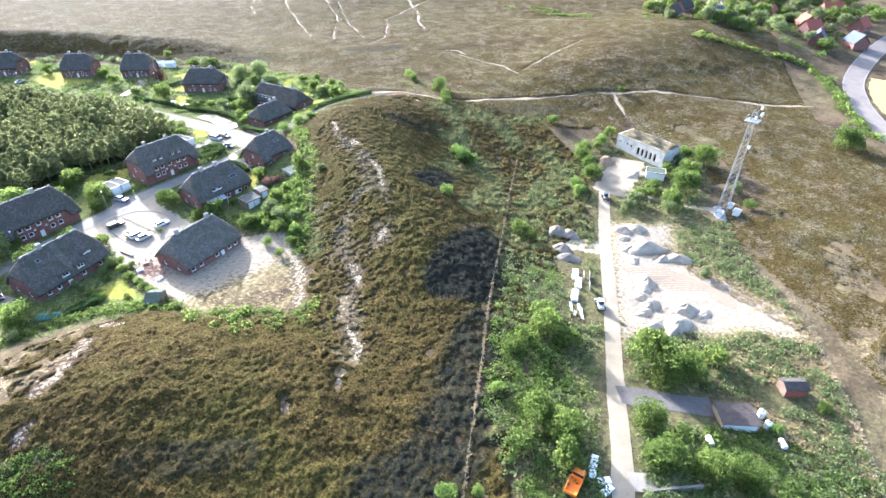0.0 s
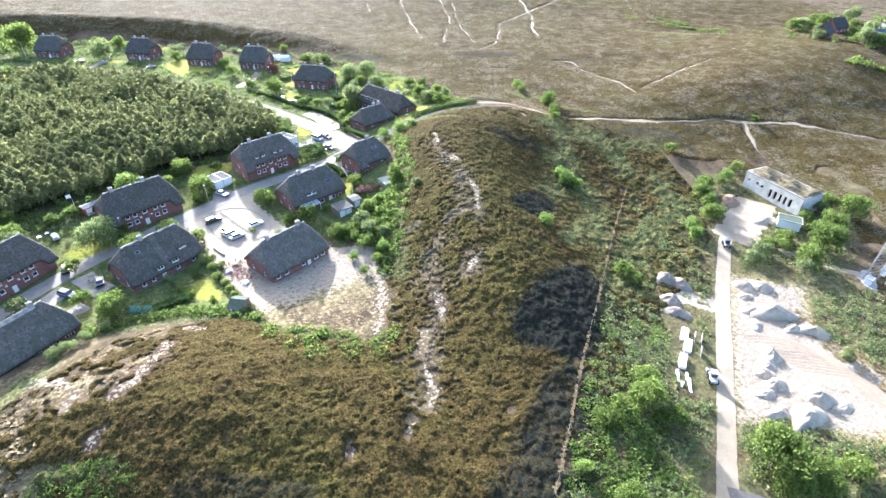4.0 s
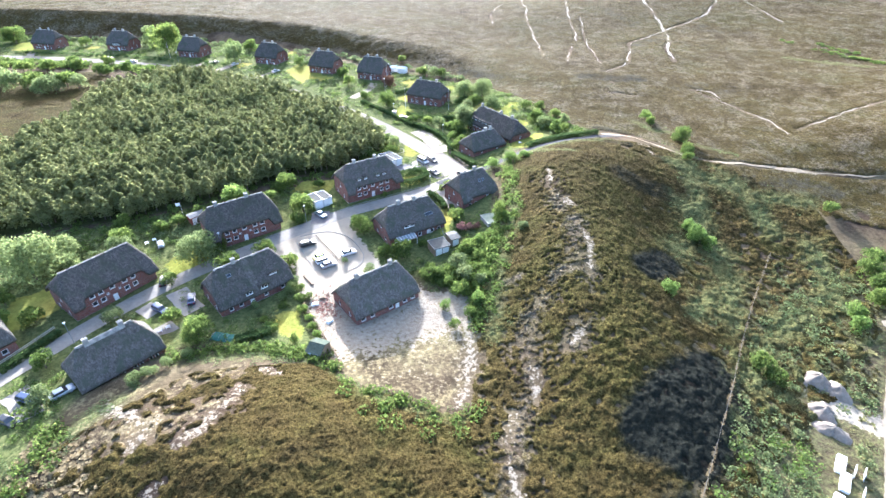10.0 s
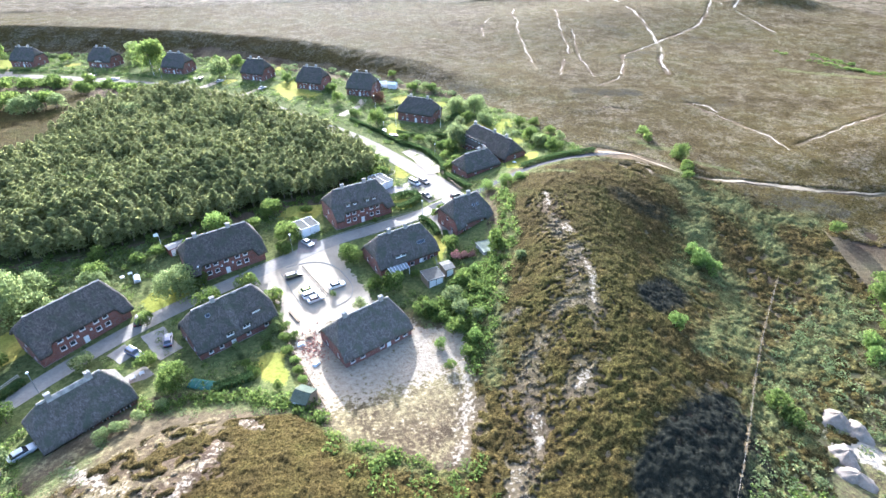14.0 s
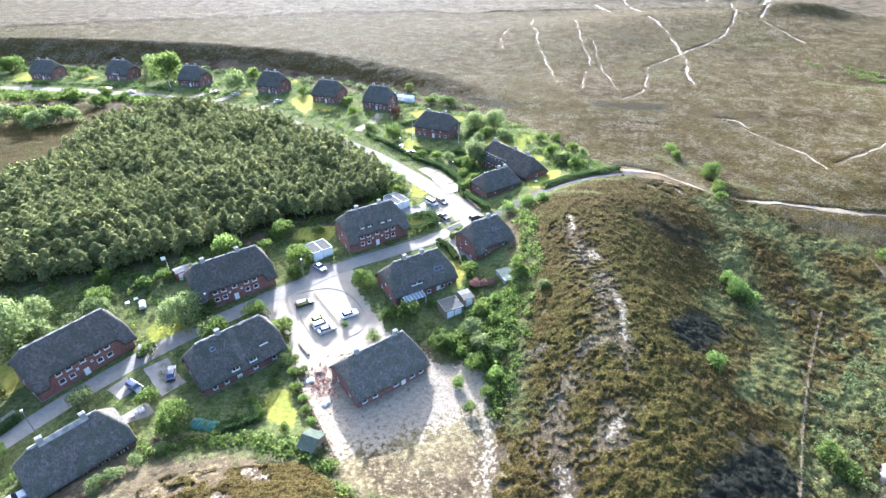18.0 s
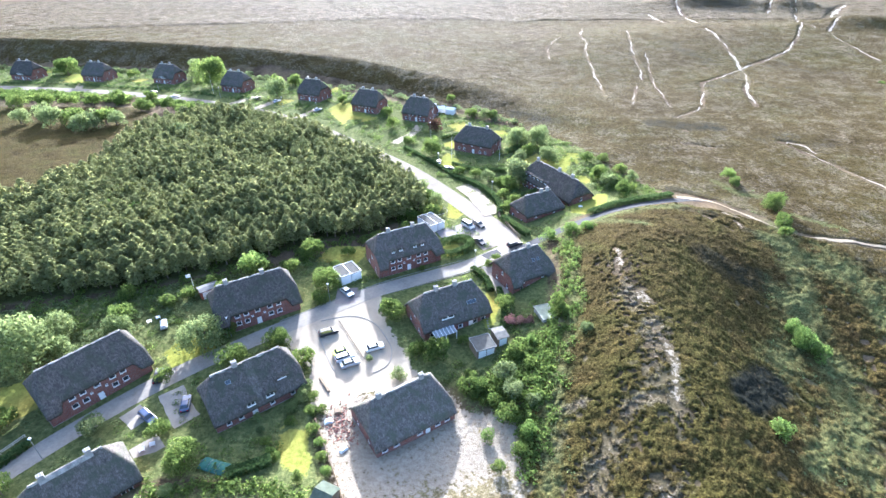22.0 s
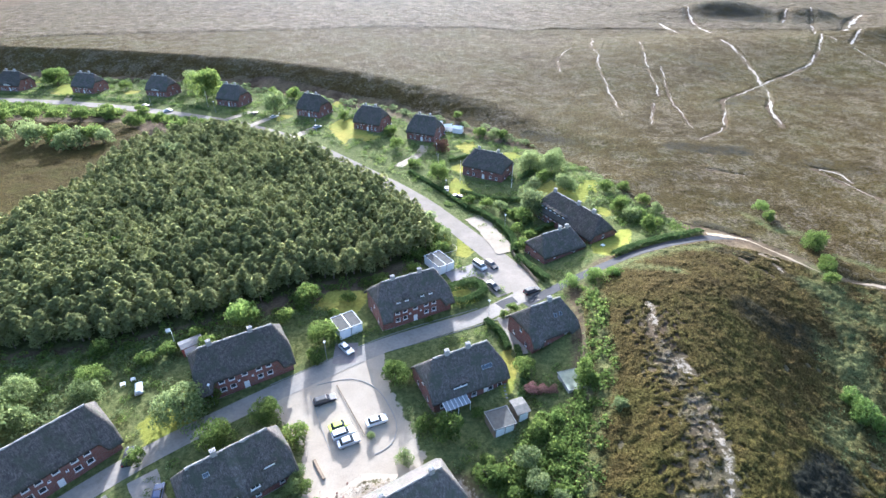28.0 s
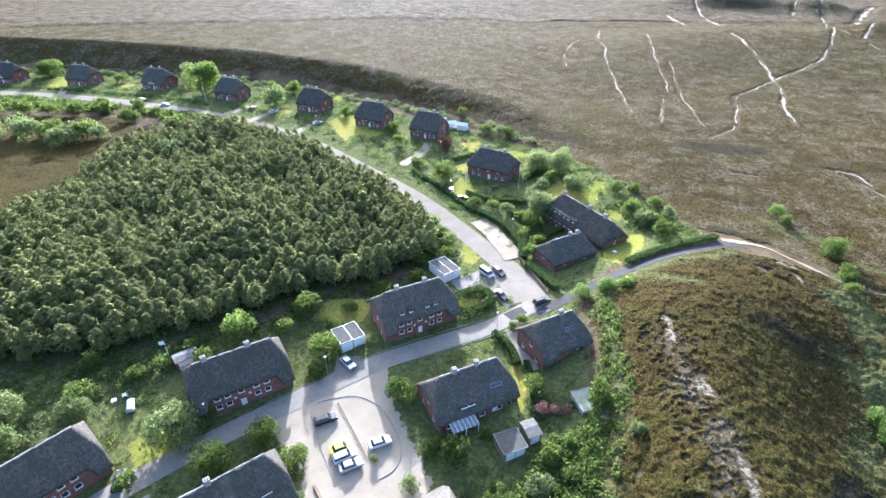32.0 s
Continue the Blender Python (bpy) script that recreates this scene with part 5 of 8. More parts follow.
def clear_of(x, y):
    """Away from roads, lawns, yards and houses."""
    ok = (reach(x, y, MAIN_ROAD) > 6) & (reach(x, y, SIDE_ROAD) > 4.2) & (inside(x, y, LOT) < -1) & (inside(x, y, YARD) < 0.5) & (reach(x, y, TRACK) > 3.2) & (inside(x, y, PIT) < 0) & (reach(x, y, [(34, 36), (60, 50), (92, 69), (101, 70)]) > 3)
    ok &= (reach(x, y, [(76, -105), (98, -117)]) > 5) & (reach(x, y, [(108, -117), (114, -121)]) > 3.5) & (reach(x, y, [(160, -62), (164, -59)]) > 5) & (reach(x, y, [(171, -8), (173, -27)]) > 6.5) & (reach(x, y, [(140, -32), (162, -18)]) > 6.5) & (reach(x, y, [(160, -33), (163, -32)]) > 4) & (reach(x, y, [(88, -82), (98, -66), (104, -52)]) > 4)
    for ring in LAWNS:
        ok &= inside(x, y, ring) < 0
    for h in HOUSES.values():
        hx, hy, _ = h.location
        ok &= np.hypot(x - hx, y - hy) > 9.5
    return ok


p = sprinkle(VALLEY, 9000, clear_of)
p = p[(p[:, 1] < -62) | (rng.random(len(p)) < np.where(np.sin(p[:, 0] * 0.16 + 0.7) * np.sin(p[:, 1] * 0.19) > 0, 0.42, 0.12))]
sort = np.sin(p[:, 0] * 0.11 + 1) * np.sin(p[:, 1] * 0.09) + rng.normal(size=len(p)) * 0.5 + 1.2 * (p[:, 1] > -60) + 0.9 * (p[:, 0] > 96) > -0.25
bright = ~sort & (rng.random(len(p)) < 0.4)
sort2 = ~sort & ~bright
undergrowth("scrub", p[sort], 0.7 + 1.3 * rng.random(sort.sum()), SHRUB, "olive-green scrub and brambles in the valley", 34)
undergrowth("scrub", p[sort2], 0.7 + 1.4 * rng.random(sort2.sum()), LEAF, "fresh green bushes and saplings in the valley", 34)
undergrowth("scrub", p[bright], 0.6 + 1.2 * rng.random(bright.sum()), LEAF_YELLOW, "yellow-green bushes in the valley", 34)
p = sprinkle(VALLEY, 9000, clear_of)
VALLEY_GRASS = p[rng.random(len(p)) < 0.8]
p = sprinkle([(44, -140), (50, -96), (64, -78), (74, -92), (62, -112), (50, -134)], 700, clear_of)
p = np.r_[p, sprinkle([(64, -128), (76, -108), (96, -118), (108, -140), (86, -146)], 520, clear_of)]
pick = rng.random(len(p)) < 0.6
undergrowth("scrub", p[pick], 0.8 + 0.9 * rng.random(pick.sum()), LEAF, "fresh green shrubs beside the sandy track", 60)
undergrowth("scrub", p[~pick], 0.7 + 0.7 * rng.random((~pick).sum()), LEAF_YELLOW, "bright yellow-green shrubs beside the sandy track", 60)
p = sprinkle(VILLAGE, 26000, lambda x, y: clear_of(x, y) & ((inside(x, y, VILLAGE) < 6) | (np.sin(x * 0.23) * np.sin(y * 0.19 + 1) > -0.05)))
sort = rng.random(len(p))
undergrowth("garden_shrubs", p[sort < 0.5], 0.5 + 1.1 * rng.random((sort < 0.5).sum()), LEAF, "dense green garden shrubs and hedgerows", 34)
undergrowth("garden_shrubs", p[(sort >= 0.5) & (sort < 0.85)], 0.5 + 1.0 * rng.random(((sort >= 0.5) & (sort < 0.85)).sum()), SHRUB, "dull olive garden shrubs between the houses", 34)
undergrowth("garden_shrubs", p[sort >= 0.85], 0.5 + 0.8 * rng.random((sort >= 0.85).sum()), LEAF_PALE, "pale grey-green garden shrubs between the houses", 34)
FAR_BAND = [(-300, 226), (-300, 260), (-215, 260), (-118, 246), (-50, 212), (0, 178), (44, 144), (62, 112), (44, 92), (24, 98), (4, 108), (-14, 128), (-44, 158), (-80, 184), (-120, 202), (-180, 220), (-240, 226)]
p = np.r_[sprinkle(FAR_BAND, 5200, clear_of), sprinkle([(50, 140), (60, 134), (71, 117), (78, 99), (86, 88), (90, 74), (74, 66), (70, 76), (60, 92), (48, 108)], 700, clear_of)]
sort = rng.random(len(p)) < 0.6
undergrowth("garden_shrubs", p[sort], 0.8 + 1.3 * rng.random(sort.sum()), LEAF, "dense green shrubs in the far gardens", 26, 0.85)
undergrowth("garden_shrubs", p[~sort], 0.8 + 1.3 * rng.random((~sort).sum()), SHRUB, "dull olive shrubs in the far gardens", 26, 0.85)
p = np.concatenate([chain(line, 0.9) + rng.normal(size=(len(chain(line, 0.9)), 2)) * w for line, w in (([(-300, 211), (-240, 206), (-200, 200), (-171, 196), (-137, 184), (-118, 182), (-97, 174), (-80, 166)], 2.6), ([(-300, 206), (-240, 198), (-190, 192), (-160, 186)], 3.0))])
undergrowth("scrub", p, 1.3 + 1.7 * rng.random(len(p)), LEAF, "belt of dense green bushes between road and heath", 70, 0.95)
p = np.concatenate([chain(line, 1.4) + rng.normal(size=(len(chain(line, 1.4)), 2)) * 0.7 for line in ([(-300, 230), (-262, 226), (-226, 226)], [(-214, 224), (-182, 218), (-150, 211)], [(-142, 210), (-114, 200)], [(-98, 196), (-88, 192)], [(-130, 226), (-134, 240)], [(-84, 204), (-80, 220)], [(-40, 184), (-34, 200)])])
q = chain([(-300, 262), (-262, 260), (-210, 258), (-150, 252), (-110, 242), (-60, 222), (-20, 202), (20, 178), (48, 150)], 2.0)
undergrowth("far_bushes", q + rng.normal(size=q.shape) * 2.2, 1.2 + 2.0 * rng.random(len(q)), SHRUB, "olive-green bushes at the foot of the bank", 60, 1.0)
undergrowth("garden_hedges", p, 0.9 + 0.8 * rng.random(len(p)), HEDGE_LEAF, "dark hedges round the far gardens", 60, 1.0)
p = np.concatenate([chain(line, 1.1) + rng.normal(size=(len(chain(line, 1.1)), 2)) * w for line, w in (([(257, 181), (266, 170), (273, 157), (280, 146)], 2.6), ([(250, 205), (254, 202)], 2.0), ([(266, 192), (274, 173)], 1.6))])
undergrowth("scrub", p, 1.0 + 1.6 * rng.random(len(p)), LEAF, "strip of green bushes on the wide heath", 60, 0.9)
p = sprinkle([(-36, -81), (-30, -75), (-22, -74), (-15, -79), (-17, -90), (-36, -92)], 420)
undergrowth("scrub", p, 0.6 + 0.6 * rng.random(len(p)), LEAF, "bright green thicket on the side of the dune", 60, 0.8)
p = sprinkle([(-104, -14), (-96, 12), (-50, 24), (-20, 40), (-14, 32), (-40, 21), (-47, 6), (-62, 6), (-72, -10)], 900, clear_of)
undergrowth("scrub", p, 0.8 + 1.2 * rng.random(len(p)), SHRUB, "shaded scrub between the gardens and the wood", 40, 0.8)
p = chain([(-104, 6), (-70, 15), (-47, 25), (-24, 39), (-6, 47)], 0.45)
p = p + rng.normal(size=p.shape) * 3.4
p = np.r_[p, *(chain(line, 0.5) + rng.normal(size=(len(chain(line, 0.5)), 2)) * w for line, w in (([(34, -30), (37, -16), (42, -4), (47, 10), (49, 24), (50, 38), (58, 48)], 1.8), ([(-42, 141), (-30, 131.6), (-16, 119.8), (0.3, 96), (5, 88), (9, 76)], 1.6), ([(1, 66), (8, 73), (11, 68), (3, 58)], 2.0), ([(4, -45), (10, -55), (20, -57), (28, -57)], 2.8), ([(-33, -37.5), (-24, -36.2), (-14, -36.4), (-5, -40.5), (3, -44)], 0.9), ([(-58, -42), (-56, -50), (-49, -55), (-46, -62)], 2.2)))]
p = np.r_[p, sprinkle([(20, -13), (27, -9), (34, 1), (41, 3), (45, 16), (41, -4), (36, -18), (33, -34), (28, -32), (27, -17)], 1300, clear_of), sprinkle([(-46, -64), (-42, -78), (-50, -104), (-84, -112), (-92, -84), (-62, -72)], 700)]
p = p[clear_of(p[:, 0], p[:, 1])]
undergrowth("scrub", p, 0.9 + 1.1 * rng.random(len(p)), LEAF, "dense green shrubs between houses and wood", 56, 0.9)
p = np.concatenate([chain(line, 0.9) + rng.normal(size=(len(chain(line, 0.9)), 2)) * w * 0.45 for line, w in GREENS for _ in range(2)])
p = p[clear_of(p[:, 0], p[:, 1])]
undergrowth("scrub", p, 0.5 + 0.8 * rng.random(len(p)), SHRUB, "olive-green bracken on the dune edge", 34, 0.5)


def heather(name, spots, radii, mat, label, blades=4, word="heather", lift=0.0):
    """Heather tussocks: sprays of short bent shoots from one root, one mesh."""
    n = len(spots)
    az = rng.random((n, 1)) * 6.28 + np.arange(blades) * 2 * np.pi / blades + rng.uniform(-0.4, 0.4, (n, blades))
    up = rng.uniform(0.1, 0.95, (n, blades))
    ln = radii[:, None] * rng.uniform(0.75, 1.3, (n, blades))
    out, side = np.stack([np.cos(az), np.sin(az)], -1), np.stack([-np.sin(az), np.cos(az)], -1)
    root = np.stack([spots[:, 0], spots[:, 1], ground(spots[:, 0], spots[:, 1]) - 0.03 + lift], -1)
    flat, tall = (ln * np.cos(up))[..., None], 0.75 * ln * np.sin(up)
    mid = root[:, None, :2] + out * flat * 0.6
    wide = side * ln[..., None] * 0.42
    zm = root[:, None, 2] + tall * 0.75
    left, right = np.dstack([mid - wide, zm]), np.dstack([mid + wide, zm])
    tip = np.dstack([root[:, None, :2] + out * flat * 1.15, root[:, None, 2] + tall * 0.9])
    co = np.concatenate([root[:, None], np.stack([left, tip, right], 2).reshape(n, -1, 3)], 1)
    k = np.arange(blades)[:, None] * 3
    face = np.concatenate([np.zeros((blades, 1), int), 3 + k, 2 + k, 1 + k], 1)
    fa = (face[None] + (np.arange(n) * (1 + 3 * blades))[:, None, None]).reshape(-1, 4)
    tagged(new(name, cloud_mesh(name, co.reshape(-1, 3), fa, mat)), label, word, kind="stuff")


def heath_only(x, y):
    ok = (inside(x, y, VILLAGE) < -2.5 + 5 * rng.random(np.shape(x)) ** 2) & (inside(x, y, YARD) < -1) & (reach(x, y, TRACK) > 3) & (inside(x, y, PIT) < -1) & (inside(x, y, FOREST) < -1) & (reach(x, y, [(34, 36), (60, 50), (92, 69), (101, 70)]) > 2.6)
    for line, w in SAND_LINES:
        ok &= reach(x, y, line) > w * (0.35 + 0.9 * rng.random(np.shape(x)))
    for line, w in PALE:
        ok &= (reach(x, y, line) > w * 0.8) | (rng.random(np.shape(x)) < 0.45)
    for line, w in WORN_PATHS + FOOTPATHS:
        ok &= reach(x, y, line) > w * 0.7 + 0.3
    for line, w in BARE:
        ok &= (reach(x, y, line) > w * (0.5 + 0.6 * rng.random(np.shape(x)))) | (rng.random(np.shape(x)) < 0.45)
    ok &= (inside(x, y, VALLEY) < 0) | (rng.random(np.shape(x)) < np.where(y > -62, 0.75, 0.25))
    return ok


NEAR_HEATH = [(-70, -150), (-62, -114), (-48, -64), (-26, -44), (4, -42), (28, -58), (34, -20), (44, 0), (48, 36), (90, 66), (130, 48), (150, 22), (146, -8), (132, -32), (112, -48), (88, -62), (56, -96), (44, -114), (10, -160)]
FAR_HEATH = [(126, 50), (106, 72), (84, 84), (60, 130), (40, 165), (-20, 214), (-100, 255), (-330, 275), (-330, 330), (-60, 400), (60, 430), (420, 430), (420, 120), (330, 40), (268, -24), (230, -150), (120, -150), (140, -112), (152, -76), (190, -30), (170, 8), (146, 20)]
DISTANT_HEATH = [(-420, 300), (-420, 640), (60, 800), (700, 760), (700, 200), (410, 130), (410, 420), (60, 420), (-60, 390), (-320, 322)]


def lumps(shape, blur):
    """A field of random swellings a few cells wide, of spread one."""
    f = rng.normal(size=shape)
    for _ in range(blur):
        f = (f + np.roll(f, 1, 0) + np.roll(f, -1, 0)) / 3
        f = (f + np.roll(f, 1, 1) + np.roll(f, -1, 1)) / 3
    return f / f.std()


def cushions(X, Y, size):
    """Round plants, one in each uneven cell: the height within its plant, from 0 to 1, and a number of the plant's own."""
    ix, iy = np.floor((X - X.min()) / size).astype(int) + 1, np.floor((Y - Y.min()) / size).astype(int) + 1
    n = (iy.max() + 2, ix.max() + 2)
    jx, jy, own, broad = rng.random(n), rng.random(n), rng.random(n), rng.uniform(0.75, 1.15, n)
    best, who = np.full(X.shape, 9.0), np.zeros(X.shape)
    u, v = (X - X.min()) / size + 1, (Y - Y.min()) / size + 1
    for dx in (-1, 0, 1):
        for dy in (-1, 0, 1):
            a, b = ix + dx, iy + dy
            d = np.hypot(u - a - jx[b, a], v - b - jy[b, a]) / broad[b, a]
            who = np.where(d < best, own[b, a], who)
            best = np.minimum(best, d)
    return np.sqrt(np.clip(1 - (best / 0.82) ** 2, 0, 1)), who


def carpet(ring, step, tall, lift, label, grey=0.0):
    """The closed heather cover: cushions that thin out and sink away at sand, paths and gardens."""
    xs, ys = zip(*ring)
    X, Y = np.meshgrid(np.arange(min(xs) - 2, max(xs) + 2, step), np.arange(min(ys) - 2, max(ys) + 2, step))
    within = inside(X, Y, ring)
    jx, jy = X + rng.uniform(-0.3, 0.3, X.shape) * step, Y + rng.uniform(-0.3, 0.3, X.shape) * step
    small, wide, broad = lumps(X.shape, 1), lumps(X.shape, 4), lumps(X.shape, 14)
    ragged = 0.7 * small + 0.5 * wide
    dome, plant = cushions(jx, jy, 2.3 * step)
    m = np.minimum(1.6 * step + within, 9.0) / (2.2 * step)
    m = np.minimum(m, -inside(X, Y, VILLAGE) / 1.6)
    for hole, w in ((YARD, 1.2), (PIT, 2.5), (FOREST, 2.0)):
        m = np.minimum(m, -inside(X, Y, hole) / w)
    m = np.minimum(m, (reach(X, Y, TRACK) - 2.6) / 1.0)
    m = np.minimum(m, (reach(X, Y, [(34, 36), (44, 42), (60, 50), (78, 61), (92, 69), (101, 70)]) - 2.2) / 0.8)
    for line, w in SAND_LINES:
        m = np.minimum(m, (reach(X, Y, line) - w * 0.75) / (0.5 + 0.5 * w) + 0.5 * ragged)
    for line, w in WORN_PATHS + FOOTPATHS:
        m = np.minimum(m, (reach(X, Y, line) - w * 0.5 - 0.15) / (0.45 * step + 0.3) + 0.25 * ragged - 0.2 * step)
    growth = np.zeros(X.shape + (4,))
    # even share of haze grey put into the whole sheet's colour
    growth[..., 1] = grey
    bare = np.zeros(X.shape)
    for line, w in BARE:
        near = soft(0.8 * w - reach(X, Y, line), w * 0.6)
        growth[..., 1], bare = np.maximum(growth[..., 1], 0.5 * near), np.maximum(bare, near)
        m = np.minimum(m, np.where(plant > 0.36 * near, 0.75 + 1.6 * dome - 0.5 * near, -0.8 + 0.4 * small))
    for line, w in PALE:
        near = soft(w - reach(X, Y, line), w * 0.5)
        growth[..., 3] = np.maximum(growth[..., 3], near * np.clip(0.5 - 0.35 * wide, 0, 0.85))
        m = np.minimum(m, 1.5 - 1.25 * near + near * (0.9 * wide + 0.3 * small))
    v = inside(X, Y, VALLEY)
    m = np.minimum(m, 1.0 - np.where(Y > -58, 0.035, 0.12) * v + 0.9 * wide)
    growth[..., 2] = soft(v + 4, 5) * (0.40 + 0.14 * np.clip(broad, -2, 2))
    for line, w in GREENS:
        growth[..., 2] = np.maximum(growth[..., 2], 0.75 * soft(w * 0.7 - reach(X, Y, line), w * 0.7))
    for line, w, deep in DARK:
        growth[..., 0] = np.maximum(growth[..., 0], deep * soft(w - reach(X, Y, line), w * 0.45))
    m = np.clip(m, -1, 1)
    cushion = dome * (0.7 + 0.6 * plant) + 0.45 * np.abs(small) + np.clip(wide, -1, 2) * 0.28 + 0.4 * broad
    Z = ground(jx, jy) + np.where(m > 0, lift * m, 0.5 * m) + tall * (1 - 0.55 * bare) * cushion * np.clip(m, 0, 1) - 0.05
    keep = m > -0.95
    idx = np.arange(X.size).reshape(X.shape)
    quads = np.stack([idx[:-1, :-1], idx[:-1, 1:], idx[1:, 1:], idx[1:, :-1]], -1)
    ok = keep[:-1, :-1] | keep[:-1, 1:] | keep[1:, 1:] | keep[1:, :-1]
    ok &= (within > -step * 1.2)[:-1, :-1]
    quads = quads[ok]
    used, inverse = np.unique(quads, return_inverse=True)
    me = bpy.data.meshes.new("heather_cover")
    mesh_from(me, np.stack([jx, jy, Z], -1).reshape(-1, 3)[used], inverse.reshape(-1, 4))
    me.materials.append(HEATH)
    at = me.attributes.new("growth", "FLOAT_COLOR", "POINT")
    at.data.foreach_set("color", growth.reshape(-1, 4)[used].astype(np.float32).ravel())
    tagged(new("heather", me), label, "heather", kind="stuff")


carpet(NEAR_HEATH, 0.34, 0.27, 0.17, "olive-brown cover of heather over the near dunes")
# the last number greys the farther heather, as haze would
carpet(FAR_HEATH, 1.1, 0.22, 0.15, "brown cover of heather over the wide heath, greyed for haze", 0.42)
carpet(DISTANT_HEATH, 2.6, 0.35, 0.7, "cover of heather on the distant heath, greyed for haze", 0.52)
carpet([(-262, 30), (-175, 30), (-150, 64), (-130, 72), (-124, 120), (-119, 152), (-150, 178), (-262, 180)], 1.2, 0.3, 0.3, "brown cover of heather behind the pine wood")
p = sprinkle(NEAR_HEATH, 80000, lambda x, y: heath_only(x, y) & (inside(x, y, NEAR_HEATH) > 14 * rng.random(np.shape(x)) ** 3))
in_dark = np.zeros(len(p), bool)
for line, w, deep in DARK:
    in_dark |= (reach(p[:, 0], p[:, 1], line) < w * (0.65 + 0.45 * rng.random(len(p)))) & (rng.random(len(p)) < deep)
r = 0.16 + 0.22 * rng.random(len(p)) ** 2
heather("heather", p[~in_dark], r[~in_dark], HEATHER, "brown-green heather tussocks over the near dunes", 3, lift=0.24)
heather("heather", p[in_dark], r[in_dark], HEATHER_DARK, "blackish heather, shade of the dune hollows put into its colour", lift=0.18)
heather("rough_grass", VALLEY_GRASS, 0.35 + 0.5 * rng.random(len(VALLEY_GRASS)), ROUGH_GRASS, "rough yellow-green grass in the valley", 5, "grass")
p = np.r_[sprinkle([(108, -103), (130, -113), (119, -128), (106, -140), (98, -130), (104, -114)], 2600, clear_of), sprinkle([(126, -60), (140, -70), (137, -100), (131, -112), (128, -84)], 900), sprinkle([(-50, -58), (-40, -60), (-32, -68), (-37, -84), (-54, -84)], 900)]
q = chain([(123, 0), (111, -14.5), (99, -29.4), (83.3, -50.2), (67.5, -70), (50.2, -93.6), (38.3, -109.4), (24, -130)], 0.16)
heather("dry_bracken", q + rng.normal(size=q.shape) * 0.14, 0.22 + 0.2 * rng.random(len(q)), STRAW, "straw-coloured dead grass along the fence", 4, "grass", 0.3)
heather("dry_bracken", p, 0.3 + 0.4 * rng.random(len(p)), STRAW, "straw-coloured dead bracken and grass", 4, "bracken", 0.06)
p = sprinkle([(84, -52), (100, -30), (123, -2), (146, -12), (140, -30), (118, -52), (100, -74)], 9000, lambda x, y: heath_only(x, y) & clear_of(x, y) & (np.sin(x * 0.13) * np.sin(y * 0.17 + 2) > -0.3))
heather("heather", p, 0.3 + 0.35 * rng.random(len(p)) ** 2, HEATHER, "brown heather among the valley grass")

# ---- pine wood ----
def pine_cloud(count, size):
    """A young pine: tiers of needle tufts round a leader."""
    h = rng.random(count) ** 0.8
    rad = np.clip(1 - h**1.9, 0, 1) ** 0.62 * np.clip(0.55 + h * 2.2, 0, 1) * (0.45 + 0.72 * rng.random(count) ** 0.7) * (0.88 + 0.12 * np.sin(h * 22))
    a = rng.random(count) * 6.28
    c = np.stack([np.cos(a) * rad, np.sin(a) * rad, 0.22 + h * 0.74], 1)
    n = np.stack([np.cos(a), np.sin(a), 0.4 + 0.9 * h], 1) + 0.5 * rng.normal(size=(count, 3))
    n /= np.linalg.norm(n, axis=1, keepdims=True)
    co, fa = leaf_cloud(c * [0.215, 0.215, 1], n, size)
    return co, fa


PINES = [cloud_mesh("crown", *pine_cloud(420, 0.037), NEEDLE) for _ in range(6)]
bm = bmesh.new()
tube(bm, (0, 0, -0.03), (0, 0, 0.75), 0.018, 0.007, 6)
PINE_TRUNK = bpy.data.meshes.new("trunk")
bm.to_mesh(PINE_TRUNK), bm.free(), PINE_TRUNK.materials.append(BARK)
gx, gy = np.meshgrid(np.arange(-178, 14, 2.75), np.arange(-6, 170, 2.75))
p = np.stack([gx.ravel(), gy.ravel()], 1) + rng.uniform(-1.1, 1.1, (gx.size, 2))
p = p[(inside(p[:, 0], p[:, 1], FOREST) > 0.5) & clear_of(p[:, 0], p[:, 1])]
hts = 5.8 + 3.2 * rng.random(len(p)) ** 1.4 + 1.2 * np.sin(p[:, 0] * 0.09) * np.sin(p[:, 1] * 0.11)
near = np.argsort(np.hypot(p[:, 0] + 10, p[:, 1] + 20))
for k in near[:300]:
    t = thing("pine_tree", Matrix.LocRotScale((p[k, 0], p[k, 1], gz(*p[k])), Euler((0, 0, k * 1.3)), (hts[k] * 1.42, hts[k] * 1.42, hts[k])), "dark green young pine at the edge of the wood", "tree", "pines of the wood")
    part("trunk", PINE_TRUNK, None, t), part("crown", PINES[k % 6], None, t)
rest = near[300:]
small = [pine_cloud(175, 0.045) for _ in range(5)]
cos, fas, n = [], [], 0
for k in rest:
    co, fa = small[k % 5]
    a, h = k * 1.3, hts[k]
    c, s = math.cos(a) * h * 1.42, math.sin(a) * h * 1.42
    cos.append(np.stack([p[k, 0] + co[:, 0] * c - co[:, 1] * s, p[k, 1] + co[:, 0] * s + co[:, 1] * c, gz(*p[k]) + co[:, 2] * h], 1))
    fas.append(fa + n)
    n += len(co)
tagged(new("pine_wood", cloud_mesh("pine_wood", np.concatenate(cos), np.concatenate(fas), NEEDLE)), "dense dark green wood of young pines", "wood", kind="stuff")

# ---- vehicles ----
CAR_MESHES = {}


